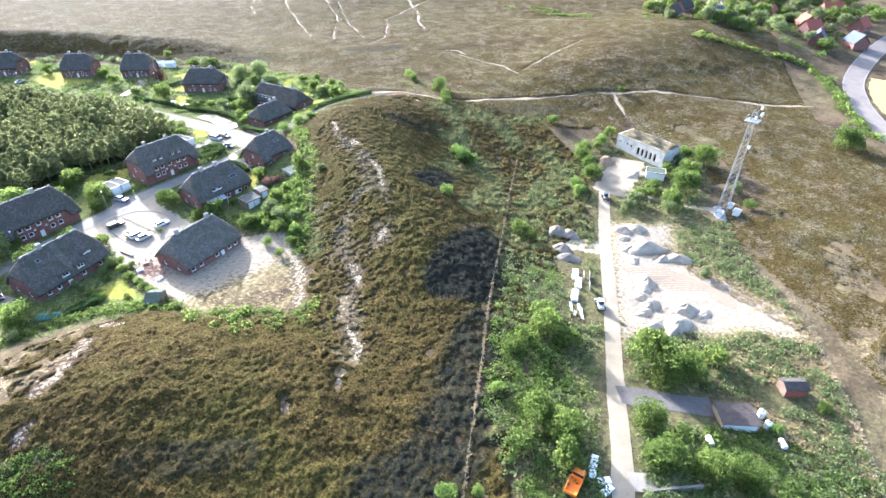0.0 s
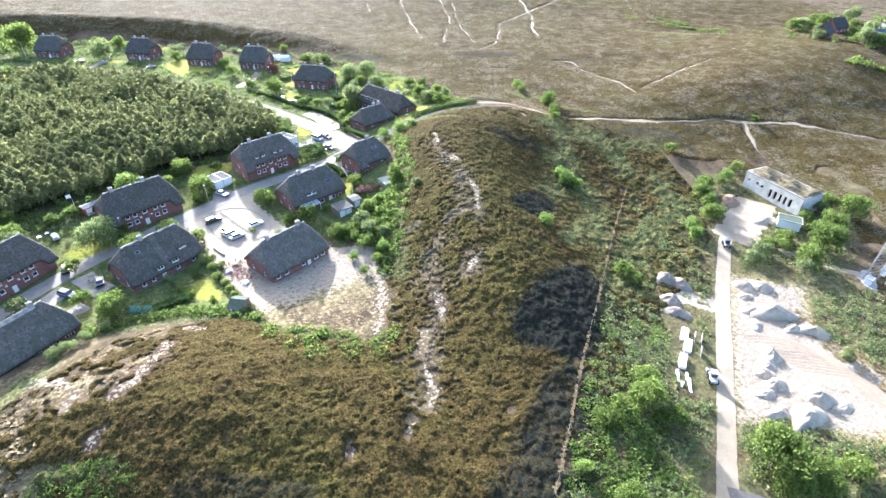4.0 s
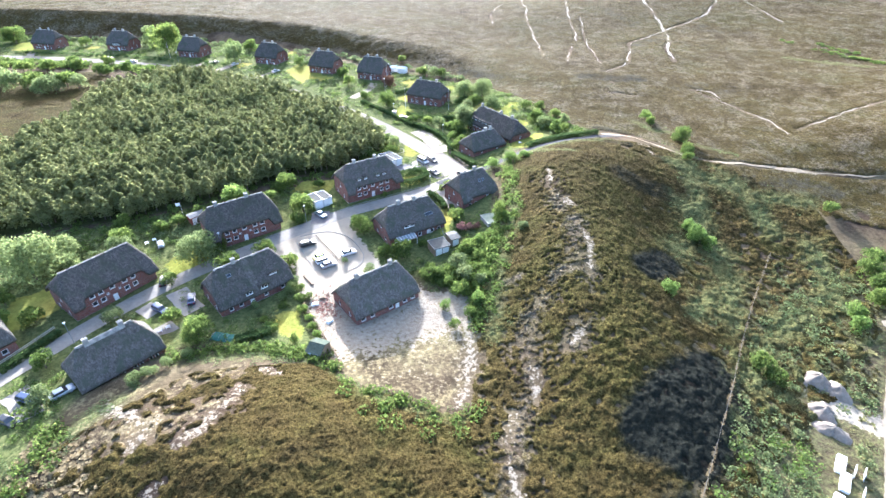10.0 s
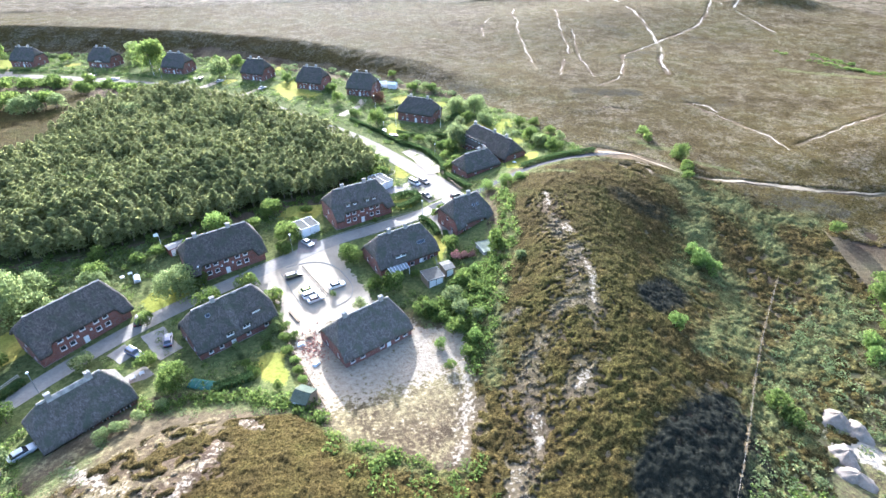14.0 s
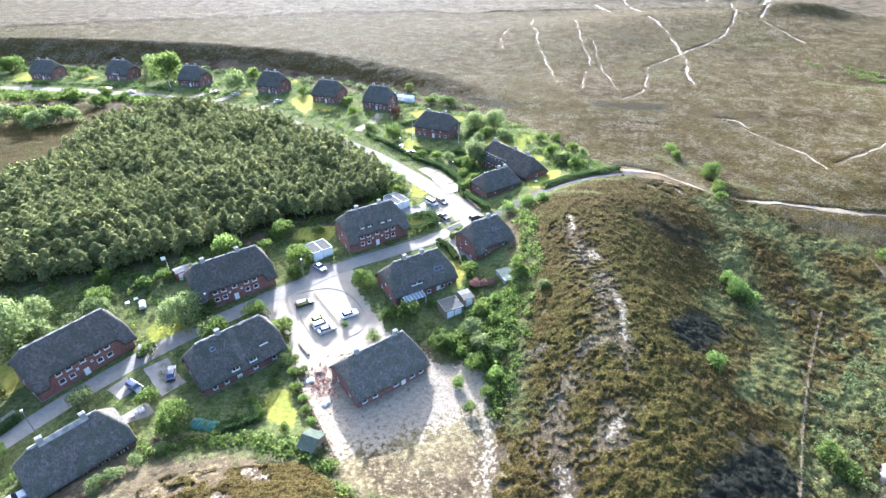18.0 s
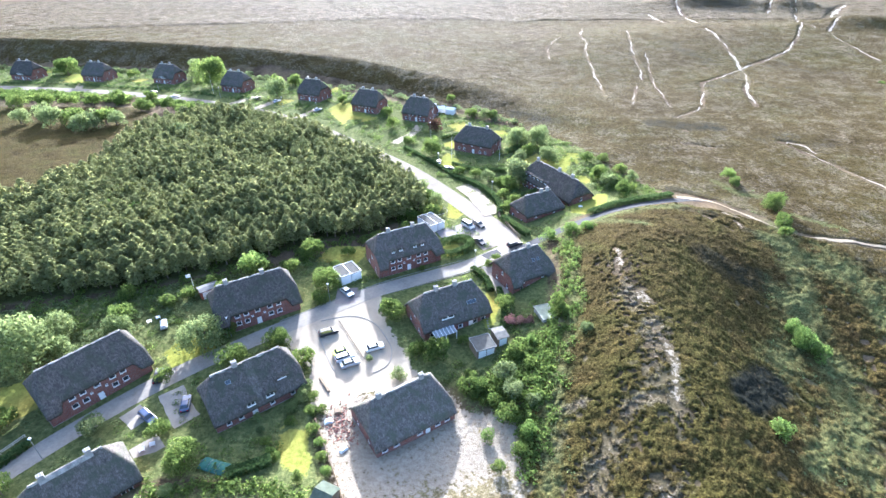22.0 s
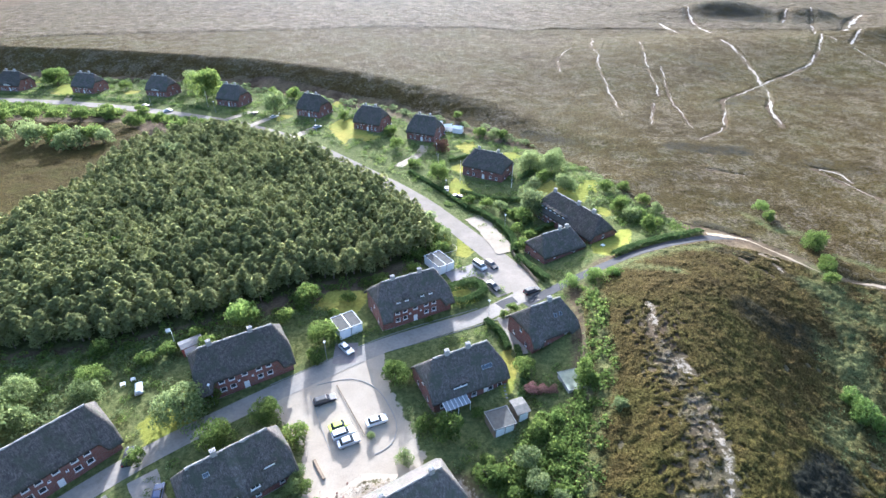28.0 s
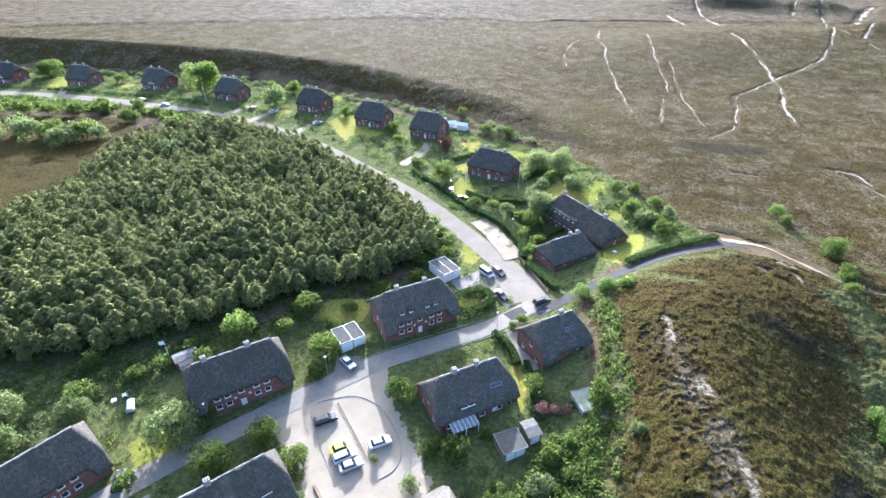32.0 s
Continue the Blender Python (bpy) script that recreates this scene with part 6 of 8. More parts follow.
def car_meshes(kind):
    if kind in CAR_MESHES:
        return CAR_MESHES[kind]
    L, W, H, hood, tail = {"car": (4.4, 1.78, 1.46, 1.15, 0.45), "estate": (4.6, 1.8, 1.5, 1.15, 0.12), "van": (4.9, 1.9, 1.95, 0.75, 0.06)}[kind]
    waist = 0.92 if kind != "van" else 1.05
    bm = bmesh.new()
    prof = [(-L / 2, 0.32), (-L / 2 - 0.0, 0.62), (-L / 2 + 0.10, waist - 0.12), (-L / 2 + hood, waist), (L / 2 - tail, waist + 0.02), (L / 2 - 0.02, waist - 0.06), (L / 2, 0.55), (L / 2 - 0.04, 0.32)]
    rows = []
    for y, sq in ((-W / 2, 0.97), (-W / 2 + 0.12, 1.0), (W / 2 - 0.12, 1.0), (W / 2, 0.97)):
        rows.append([bm.verts.new((px * sq, y, 0.32 + (pz - 0.32) * (1 if abs(y) < W / 2 - 0.05 else 0.93))) for px, pz in prof])
    for a, b in zip(rows, rows[1:]):
        for k in range(len(prof)):
            bm.faces.new((a[k], a[(k + 1) % len(prof)], b[(k + 1) % len(prof)], b[k]))
    bm.faces.new(rows[0][::-1]), bm.faces.new(rows[-1])
    bmesh.ops.recalc_face_normals(bm, faces=bm.faces)
    body = bpy.data.meshes.new("body")
    bm.to_mesh(body), bm.free()
    xa, xb = -L / 2 + hood, L / 2 - tail
    ra, rb = xa + (0.75 if kind != "van" else 0.5), xb - (0.55 if kind == "car" else 0.22)
    bm = bmesh.new()
    y0, y1 = W / 2 - 0.10, W / 2 - 0.26
    solid(bm, [(xa, -y0, waist - 0.03), (xb, -y0, waist - 0.03), (xb, y0, waist - 0.03), (xa, y0, waist - 0.03), (ra, -y1, H - 0.06), (rb, -y1, H - 0.06), (rb, y1, H - 0.06), (ra, y1, H - 0.06)])
    glass = bpy.data.meshes.new("glazing")
    bm.to_mesh(glass), bm.free(), glass.materials.append(GLASS)
    bm = bmesh.new()
    solid(bm, [(ra - 0.06, -y1 - 0.03, H - 0.08), (rb + 0.06, -y1 - 0.03, H - 0.08), (rb + 0.06, y1 + 0.03, H - 0.08), (ra - 0.06, y1 + 0.03, H - 0.08), (ra + 0.12, -y1 + 0.14, H), (rb - 0.12, -y1 + 0.14, H), (rb - 0.12, y1 - 0.14, H), (ra + 0.12, y1 - 0.14, H)])
    roof = bpy.data.meshes.new("roof")
    bm.to_mesh(roof), bm.free()
    tyre, rim = bmesh.new(), bmesh.new()
    tube(tyre, (0, -0.1, 0), (0, 0.1, 0), 0.32, 0.32, 14), tube(rim, (0, -0.11, 0), (0, 0.11, 0), 0.19, 0.19, 10)
    ty, ri = bpy.data.meshes.new("wheel"), bpy.data.meshes.new("rim")
    tyre.to_mesh(ty), tyre.free(), ty.materials.append(RUBBER), rim.to_mesh(ri), rim.free(), ri.materials.append(STEEL)
    lamp, tl, bar = bmesh.new(), bmesh.new(), bmesh.new()
    block(lamp, -0.05, 0.05, -0.2, 0.2, -0.07, 0.07), block(tl, -0.04, 0.04, -0.14, 0.14, -0.1, 0.1), block(bar, -0.05, 0.05, -W / 2 + 0.1, W / 2 - 0.1, -0.1, 0.1)
    ml, mt, mb = bpy.data.meshes.new("headlight"), bpy.data.meshes.new("tail_light"), bpy.data.meshes.new("bumper")
    lamp.to_mesh(ml), lamp.free(), ml.materials.append(LAMP_LENS), tl.to_mesh(mt), tl.free(), mt.materials.append(TAIL_RED), bar.to_mesh(mb), bar.free(), mb.materials.append(RUBBER)
    CAR_MESHES[kind] = (L, W, waist, body, glass, roof, ty, ri, ml, mt, mb)
    return CAR_MESHES[kind]


PAINTS = {}


def car(x, y, turn, colour, words, kind="car", where="parked on the gravel square"):
    L, W, waist, body, glass, roof, ty, ri, ml, mt, mb = car_meshes(kind)
    if words not in PAINTS:
        PAINTS[words] = plain("paint_" + words.replace(" ", "_"), colour, 0.32, 0.15, vary=0.05, relief=0, spec=0.5, coat=0.4)
    c = thing("car", pose(x, y, gz(x, y) + 0.04, 0, 0, turn + 180), f"{words} {'delivery van' if kind == 'van' else 'hatchback' if kind == 'car' else 'estate car'} {where}", "van" if kind == "van" else "car", "parked cars")
    for name, me in (("body", body), ("roof", roof)):
        ob = part(name, me.copy(), PAINTS[words], c)
    part("glazing", glass, None, c)
    for sx in (-L / 2 + 0.85, L / 2 - 0.85):
        for sy in (-W / 2 + 0.12, W / 2 - 0.12):
            w = part("wheel", ty, None, c, at=Matrix.Translation((sx, sy, 0.32)))
            part("rim", ri, None, w)
    for sy in (-W / 2 + 0.3, W / 2 - 0.3):
        part("headlight", ml, None, c, at=Matrix.Translation((-L / 2 + 0.02, sy, 0.66)))
        part("tail_light", mt, None, c, at=Matrix.Translation((L / 2 - 0.02, sy, 0.74)))
    for sx in (-L / 2 + 0.02, L / 2 - 0.04):
        part("bumper", mb, None, c, at=Matrix.Translation((sx, 0, 0.42)))


BLACK, SILVER, WHITE_CAR, BLUE, YELLOW = (0.018, 0.018, 0.02), (0.42, 0.43, 0.44), (0.7, 0.7, 0.69), (0.03, 0.05, 0.11), (0.52, 0.62, 0.06)
for a in ((-11.0, 5.0, 26, BLACK, "black", "estate"), (0.6, 0.0, 25, WHITE_CAR, "white", "car"), (-6.6, -1.4, 28, YELLOW, "lime yellow", "car"), (-5.6, -3.1, 29, WHITE_CAR, "white", "estate"), (-4.2, -5.0, 27, SILVER, "silver", "car"), (-9.2, 20.2, -47, SILVER, "silver", "car")):
    car(*a)
for a in ((23.1, 54.7, -52, SILVER, "silver", "van"), (26.5, 55.3, -55, BLACK, "black", "estate"), (26.5, 44.5, -55, BLACK, "black", "car"), (36.4, 40.9, 29, BLACK, "black", "estate")):
    car(*a, where="parked at the road junction")
for a in ((-45.3, -9.4, 106, BLACK, "black", "car"), (-36.0, -16.9, 106, BLUE, "dark blue", "car"), (-42.2, -20.3, -34, BLUE, "dark blue", "estate"), (-57.0, -47.1, -22, BLUE, "dark blue", "estate"), (-57.5, -52.4, -24, BLACK, "black", "car"), (-50.9, -46.2, 46, SILVER, "silver", "car")):
    car(*a, where="parked on a garden drive")
for a in ((-77.0, 188.8, 50, SILVER, "silver", "car"), (-51.6, 173.9, 46, SILVER, "silver", "car"), (-135.7, 197.6, 20, SILVER, "silver", "car"), (-152.0, 205.6, 10, BLACK, "black", "car"), (-88.8, 193.7, 80, BLACK, "black", "car"), (16.1, 99.8, 20, BLACK, "black", "car"), (12.4, 106.0, 90, SILVER, "silver", "car")):
    car(*a, where="parked beside the far road")

# ---- sheds, garages and small buildings ----
def low_building(name, x, y, turn, L, W, H, roof_mat, wall_mat, label, category, doors=0, pitch=0.0, over=0.2, windows=(), door_mat=None, parapet=True):
    z = min(gz(x + a * L / 2, y + b * W / 2) for a in (-0.5, 0.5) for b in (-0.5, 0.5))
    b0 = thing(name, pose(x, y, z, 0, 0, turn), label, category)
    for x0, x1, y0, y1 in ((-L / 2, L / 2, -W / 2, -W / 2 + 0.2), (-L / 2, L / 2, W / 2 - 0.2, W / 2), (-L / 2, -L / 2 + 0.2, -W / 2 + 0.2, W / 2 - 0.2), (L / 2 - 0.2, L / 2, -W / 2 + 0.2, W / 2 - 0.2)):
        bm = bmesh.new()
        if pitch and x1 - x0 < 1:
            v = [(x0, y0, -0.4), (x1, y0, -0.4), (x1, y1, -0.4), (x0, y1, -0.4)]
            half = (y1 - y0) / 2
            solid(bm, v + [(x0, y0, H), (x1, y0, H), (x1, y1, H), (x0, y1, H)])
            solid(bm, [(x0, y0, H), (x1, y0, H), (x1, y1, H), (x0, y1, H), (x0, -0.02, H + pitch * W / 2 - 0.02), (x1, -0.02, H + pitch * W / 2 - 0.02), (x1, 0.02, H + pitch * W / 2 - 0.02), (x0, 0.02, H + pitch * W / 2 - 0.02)])
        else:
            block(bm, x0, x1, y0, y1, -0.4, H)
        part("wall", bm, wall_mat, b0)
    if pitch:
        for s in (-1, 1):
            bm = bmesh.new()
            e = W / 2 + over
            a = [(-L / 2 - over, s * e, H - pitch * over), (L / 2 + over, s * e, H - pitch * over), (L / 2 + over, 0, H + pitch * W / 2), (-L / 2 - over, 0, H + pitch * W / 2)]
            a = a if s < 0 else a[::-1]
            solid(bm, a + [(q[0], q[1], q[2] + 0.12) for q in a])
            part("roof", bm, roof_mat, b0)
    else:
        bm = bmesh.new()
        block(bm, -L / 2 - over, L / 2 + over, -W / 2 - over, W / 2 + over, H, H + 0.12)
        roof = part("roof", bm, roof_mat, b0)
        if parapet:
            for q in ((-L / 2 - over, L / 2 + over, -W / 2 - over, -W / 2 - over + 0.09), (-L / 2 - over, L / 2 + over, W / 2 + over - 0.09, W / 2 + over), (-L / 2 - over, -L / 2 - over + 0.09, -W / 2 - over + 0.09, W / 2 + over - 0.09), (L / 2 + over - 0.09, L / 2 + over, -W / 2 - over + 0.09, W / 2 + over - 0.09)):
                bm = bmesh.new()
                block(bm, *q, H + 0.12, H + 0.24)
                part("roof_edge", bm, WHITE if wall_mat is WHITE else CONCRETE, roof)
    for k in range(doors):
        w = (L - 0.6) / doors
        bm = bmesh.new()
        block(bm, -L / 2 + 0.3 + k * w + 0.1, -L / 2 + 0.3 + (k + 1) * w - 0.1, -W / 2 - 0.05, -W / 2 - 0.004, 0.02, min(H - 0.25, 2.1))
        part("door", bm, door_mat or WHITE, b0)
    for wx, wz, ww, wh in windows:
        window(b0, Matrix.Translation((wx - ww / 2, -W / 2 - 0.05, wz)), ww, wh)
    return b0


for gx, gy, gt, gl, gw, words in ((-10.4, 27.6, 35, 5.8, 5.9, "before the brick houses"), (11.4, 55.4, 37, 5.2, 7.6, "beside the road")):
    for side, high in ((-1, 2.6), (1, 2.45)):
        shift = side * (gl / 4 + 0.06)
        low_building("garage", gx + shift * math.cos(radians(gt)), gy + shift * math.sin(radians(gt)), gt, gl / 2 - 0.1, gw - 0.2, high, GREY_ROOF, WHITE, f"white flat-roofed single garage {words}", "garage", 1, over=0.09)
low_building("shed", 25.4, -0.9, 22, 4.6, 4.4, 2.3, GREY_ROOF, TIMBER, "timber garden shed with a grey flat roof", "shed", 2)
low_building("shed", 29.4, 1.6, 22, 2.6, 3.6, 2.4, plain("weathered_sheet", (0.16, 0.15, 0.13), 0.95, vary=0.3, spec=0.04), TIMBER, "timber shed with a pale sheet roof", "shed", 1, 0.15)
low_building("shed", -2.4, -38.6, -24, 3.2, 4.0, 2.1, GREEN_ROOF, TIMBER, "small timber shed with a mossy roof at the dune foot", "shed", 1, 0.45)
low_building("shed", -45.4, 19.6, 40, 4.8, 2.8, 2.4, plain("grey_sheet", (0.17, 0.165, 0.155), 0.95, vary=0.3, spec=0.04), RED_TILE, "small red shed with a pale roof behind the house", "shed", 1, 0.2)
low_building("shed", 40.8, 7.8, 18, 4.0, 5.0, 0.9, plain("pale_moss_felt", (0.25, 0.265, 0.20), 0.95, vary=0.3, spec=0.04), CONCRETE, "low sunken hut with a pale green flat roof", "shed", 0)
low_building("hut", 112.8, -118.2, -28, 4.6, 3.2, 2.2, DARK_ROOF, plain("old_brick", (0.17, 0.105, 0.08), 0.9, vary=0.3, fine=7.0), "small brick hut with a dark pitched roof", "hut", 1, 0.45, door_mat=RED_TILE)
low_building("workshop", 95.4, -117.8, -31, 7.0, 5.2, 2.3, plain("brown_sheet_roof", (0.085, 0.070, 0.062), 0.9, vary=0.3, fine=6.0, spec=0.1), plain("tan_render", (0.36, 0.29, 0.20), 0.9, vary=0.2), "tan workshop with a low brown sheet roof", "workshop", 1, 0.14)
low_building("hut", 161.8, -32.0, -46, 6.4, 4.2, 2.6, GREEN_ROOF, WHITE, "white annexe of the old bunker", "hut", 1)
for px, py in ((101.6, -119.4), (100.0, -121.9)):
    tk = thing("water_tank", pose(px, py, gz(px, py), 0, 0, -40), "white plastic tank beside the grey workshop", "tank", "white tanks by the workshop")
    bm = bmesh.new()
    tube(bm, (0, 0, 0), (0, 0, 1.5), 0.72, 0.72, 14), tube(bm, (0, 0, 1.5), (0, 0, 1.75), 0.72, 0.3, 14)
    part("body", bm, PVC, tk)
    bm = bmesh.new()
    tube(bm, (0, 0, 1.75), (0, 0, 1.85), 0.28, 0.26, 12)
    part("lid", bm, STEEL, tk)
bm = bmesh.new()
block(bm, -4.6, 4.6, -0.2, 0.2, -0.6, 0.9)
# the cutting's shadow is put into the wall's dark colour
tagged(part("retaining_wall", bm, plain("shadow_toned_concrete", (0.15, 0.135, 0.115), 0.9, vary=0.35), None, at=pose(69.6, -125.0, gz(69.6, -125.0), 0, 0, -22)), "low concrete retaining wall beside the track", "wall", kind="structure")
ribbon("hardstanding", [(63.5, -120.8), (68, -122.6), (72.4, -124)], 3.4, 0.1, DRIVE, "grey gravel standing before a low wall", "driveway", 0.15)
# white garden tents, with small pitched sheds standing in for them
for px, py, tr in ((6.6, 176.8, -15), (11.3, 171.5, 10), (16.5, 169.0, -20)):
    low_building("shed", px, py, tr, 4.4, 3.4, 2.3, PVC, WHITE, "white garden tent by a far house, built as a small shed", "shed", 1, 0.5)
# lean-to veranda of the middle house
VERANDA_GLASS = plain("grey_glazing", (0.20, 0.215, 0.225), 0.35, vary=0.2, relief=0)
vr = thing("veranda", pose(16.3, 3.8, gz(16.3, 3.8), 0, 0, 27), "glazed white veranda on a brick house", "veranda")
for k in range(7):
    bm = bmesh.new()
    solid(bm, [(-2.7 + k * 0.9, -2, 2.2), (-2.6 + k * 0.9, -2, 2.2), (-2.6 + k * 0.9, 2, 2.9), (-2.7 + k * 0.9, 2, 2.9), (-2.7 + k * 0.9, -2, 2.32), (-2.6 + k * 0.9, -2, 2.32), (-2.6 + k * 0.9, 2, 3.02), (-2.7 + k * 0.9, 2, 3.02)])
    part("rafter", bm, WHITE, vr)
for k in range(6):
    bm = bmesh.new()
    solid(bm, [(-2.6 + k * 0.9, -2, 2.24), (-1.8 + k * 0.9, -2, 2.24), (-1.8 + k * 0.9, 2, 2.94), (-2.6 + k * 0.9, 2, 2.94), (-2.6 + k * 0.9, -2, 2.27), (-1.8 + k * 0.9, -2, 2.27), (-1.8 + k * 0.9, 2, 2.97), (-2.6 + k * 0.9, 2, 2.97)])
    part("roof_panel", bm, VERANDA_GLASS, vr)
for sx in (-2.7, 0, 2.7):
    bm = bmesh.new()
    block(bm, sx - 0.06, sx + 0.06, -1.98, -1.86, -0.2, 2.25)
    part("post", bm, WHITE, vr)

# ---- the old bunker, mast and sand works ----
bz = gz(170, -17) - 0.4
BUNKER_WALL = plain("stained_whitewash", (0.50, 0.48, 0.43), 0.85, vary=0.35, scale=0.5, fine=3.0)
bunker = thing("bunker", pose(171.7, -17.4, bz, 0, 0, -83.3), "derelict white concrete bunker with an overgrown roof", "bunker")
holes = [(10.0 + 1.9 * k, 11.0 + 1.9 * k, 1.4, 4.2) for k in range(5)] + [(4.6, 5.6, 3.4, 4.3), (6.6, 7.5, 3.2, 4.1), (1.4, 2.2, 3.4, 4.2)]
for m, length, hs in ((Matrix.Translation((-11, -4.6, 0)), 22, holes), (Matrix.Translation((11, 4.6, 0)) @ pose(0, 0, 0, 0, 0, 180), 22, []), (Matrix.Translation((11, -4.597, 0)) @ pose(0, 0, 0, 0, 0, 90), 9.19, []), (Matrix.Translation((-11, 4.597, 0)) @ pose(0, 0, 0, 0, 0, -90), 9.19, [])):
    bm = bmesh.new()
    brick_wall(bm, length, 0.6, lambda u: 6.1, hs, m)
    part("wall", bm, BUNKER_WALL, bunker, "weathered white concrete wall")
bm = bmesh.new()
block(bm, -11.15, 11.15, -4.75, 4.75, 6.1, 6.45)
part("roof", bm, CONCRETE, bunker)
rx, ry = np.meshgrid(np.linspace(-11, 11, 74), np.linspace(-4.6, 4.6, 33))
rim = np.minimum(np.minimum(11 - np.abs(rx), 4.6 - np.abs(ry)), 1.2) / 1.2
lumps = sum(0.5 ** o * np.sin(rx * (0.7 * 1.9 ** o) * math.cos(o * 2.1) + ry * (0.7 * 1.9 ** o) * math.sin(o * 2.1) + o * 1.7 + 1.3 * np.sin(ry * 0.6 + o)) for o in range(5))
rz = 6.4 + rim * np.maximum(0.05, 0.35 + 0.32 * lumps + 0.35 * rng.random(rx.shape) ** 2)
part("overgrowth", sheet("overgrowth", rx, ry, rz, plain("roof_growth", (0.125, 0.105, 0.065), 0.98, vary=0.6, scale=0.5, fine=2.2, relief=0.2, spec=0.02)), None, bunker, "dry grass and rubble on the roof")

MAST_STEEL = plain("dull_zinc", (0.27, 0.27, 0.265), 0.7, metal=0.2, vary=0.15, relief=0)
mz = gz(162.3, -60.6)
mast = thing("lattice_mast", pose(162.3, -60.6, mz, 0, 0, 20), "tall grey steel lattice mast with dishes and a platform", "mast")
HM = 34.5
for sx in (-1, 1):
    for sy in (-1, 1):
        bm = bmesh.new()
        tube(bm, (sx * 1.35, sy * 1.35, 0), (sx * 0.55, sy * 0.55, HM), 0.08, 0.06, 6)
        part("leg", bm, MAST_STEEL, mast)
for k in range(17):
    a, b = HM * k / 17, HM * (k + 1) / 17
    ra, rb = 1.35 - 0.8 * k / 17, 1.35 - 0.8 * (k + 1) / 17
    cs = [(-1, -1), (1, -1), (1, 1), (-1, 1)]
    for q in range(4):
        (x0, y0), (x1, y1) = cs[q], cs[(q + 1) % 4]
        bm = bmesh.new()
        tube(bm, (x0 * ra, y0 * ra, a), (x1 * rb, y1 * rb, b), 0.03, 0.03, 4)
        tube(bm, (x1 * ra, y1 * ra, a), (x0 * rb, y0 * rb, b), 0.03, 0.03, 4)
        part("brace", bm, MAST_STEEL, mast)
for zz, s in ((HM - 3.2, 1.9),):
    bm = bmesh.new()
    block(bm, -s, s, -s, s, zz, zz + 0.12)
    pf = part("platform", bm, STEEL, mast)
    for q in ((-s, s, -s, -s + 0.06), (-s, s, s - 0.06, s), (-s, -s + 0.06, -s + 0.06, s - 0.06), (s - 0.06, s, -s + 0.06, s - 0.06)):
        bm = bmesh.new()
        block(bm, *q, zz + 0.95, zz + 1.05)
        part("rail", bm, STEEL, pf)
for sx, sy, zz, r in ((0.4, -1.6, HM - 1.0, 0.75), (1.2, -0.9, HM + 0.5, 0.6), (-0.2, -1.3, HM * 0.68, 0.65), (-1.2, -0.6, HM - 1.8, 0.5)):
    bm = bmesh.new()
    tube(bm, (sx, sy, zz), (sx - 0.1, sy - 0.35, zz), r * 0.6, r, 16)
    part("dish", bm, WHITE, mast, "white dish antenna")
bm = bmesh.new()
tube(bm, (0, 0, HM - 1), (0, 0, HM + 3.0), 0.06, 0.03, 6)
part("aerial", bm, STEEL, mast)
for dx, dy, s in ((2.6, -3.4, 1.3), (-2.6, -1.2, 1.0), (4.6, 0.4, 0.9)):
    low_building("equipment_cabinet", 162.3 + dx, -60.6 + dy, 20, 1.9 * s, 1.4 * s, 1.7, STEEL, WHITE, "white equipment cabinet at the foot of the mast", "cabinet", 1)
bm = bmesh.new()
block(bm, -4.6, 5.6, -4.6, 3.4, -1.0, 0.08)
pad = tagged(part("concrete_pad", bm, CONCRETE, None, at=pose(162.4, -60.8, gz(162.4, -60.8), 0, 0, 20)), "pale concrete pad under the mast", "pad", kind="structure")


def heap(x, y, r, h, mat=SAND, label="heap of pale sand in the sand pit", turn=0.0, long=1.0):
    """A tipped heap: steep slumped sides, spurs and gullies, a broken crest."""
    n, rings = 36, 12
    w = [rng.uniform(0, 6.28) for _ in range(6)]
    co = []
    for j in range(rings):
        u = j / (rings - 1)
        for k in range(n):
            a = 2 * math.pi * k / n
            spur = 1 + 0.20 * math.sin(2 * a + w[0]) + 0.13 * math.sin(3 * a + w[1]) + 0.08 * math.sin(5 * a + w[2]) + 0.05 * math.sin(11 * a + w[3])
            rr = r * u * spur + 0.01
            zz = h * (max(0.0, 1 - u) ** 0.92 * (1 - 0.16 * math.exp(-9 * u)) + 0.11 * math.sin(9 * u + 2 * a + w[4]) * u * (1 - u) * 2 + 0.09 * math.sin(5 * a + 6 * u + w[5]) * (1 - u) * min(1, 4 * u))
            px, py = math.cos(a) * rr * long, math.sin(a) * rr / long ** 0.5
            c, q = math.cos(radians(turn)), math.sin(radians(turn))
            px, py = c * px - q * py, q * px + c * py
            co.append((px, py, zz + gz(x + px, y + py) - gz(x, y) - (0.15 if j == rings - 1 else 0)))
    fa = [(j * n + k, (j + 1) * n + k, (j + 1) * n + (k + 1) % n, j * n + (k + 1) % n) for j in range(rings - 1) for k in range(n)]
    me = bpy.data.meshes.new("sand_mound")
    mesh_from(me, np.array(co), np.array(fa))
    me.materials.append(mat)
    ob = new("sand_mound", smoothed(me))
    ob.matrix_basis = pose(x, y, gz(x, y))
    tagged(ob, label, "sand mound", "dumped mounds")


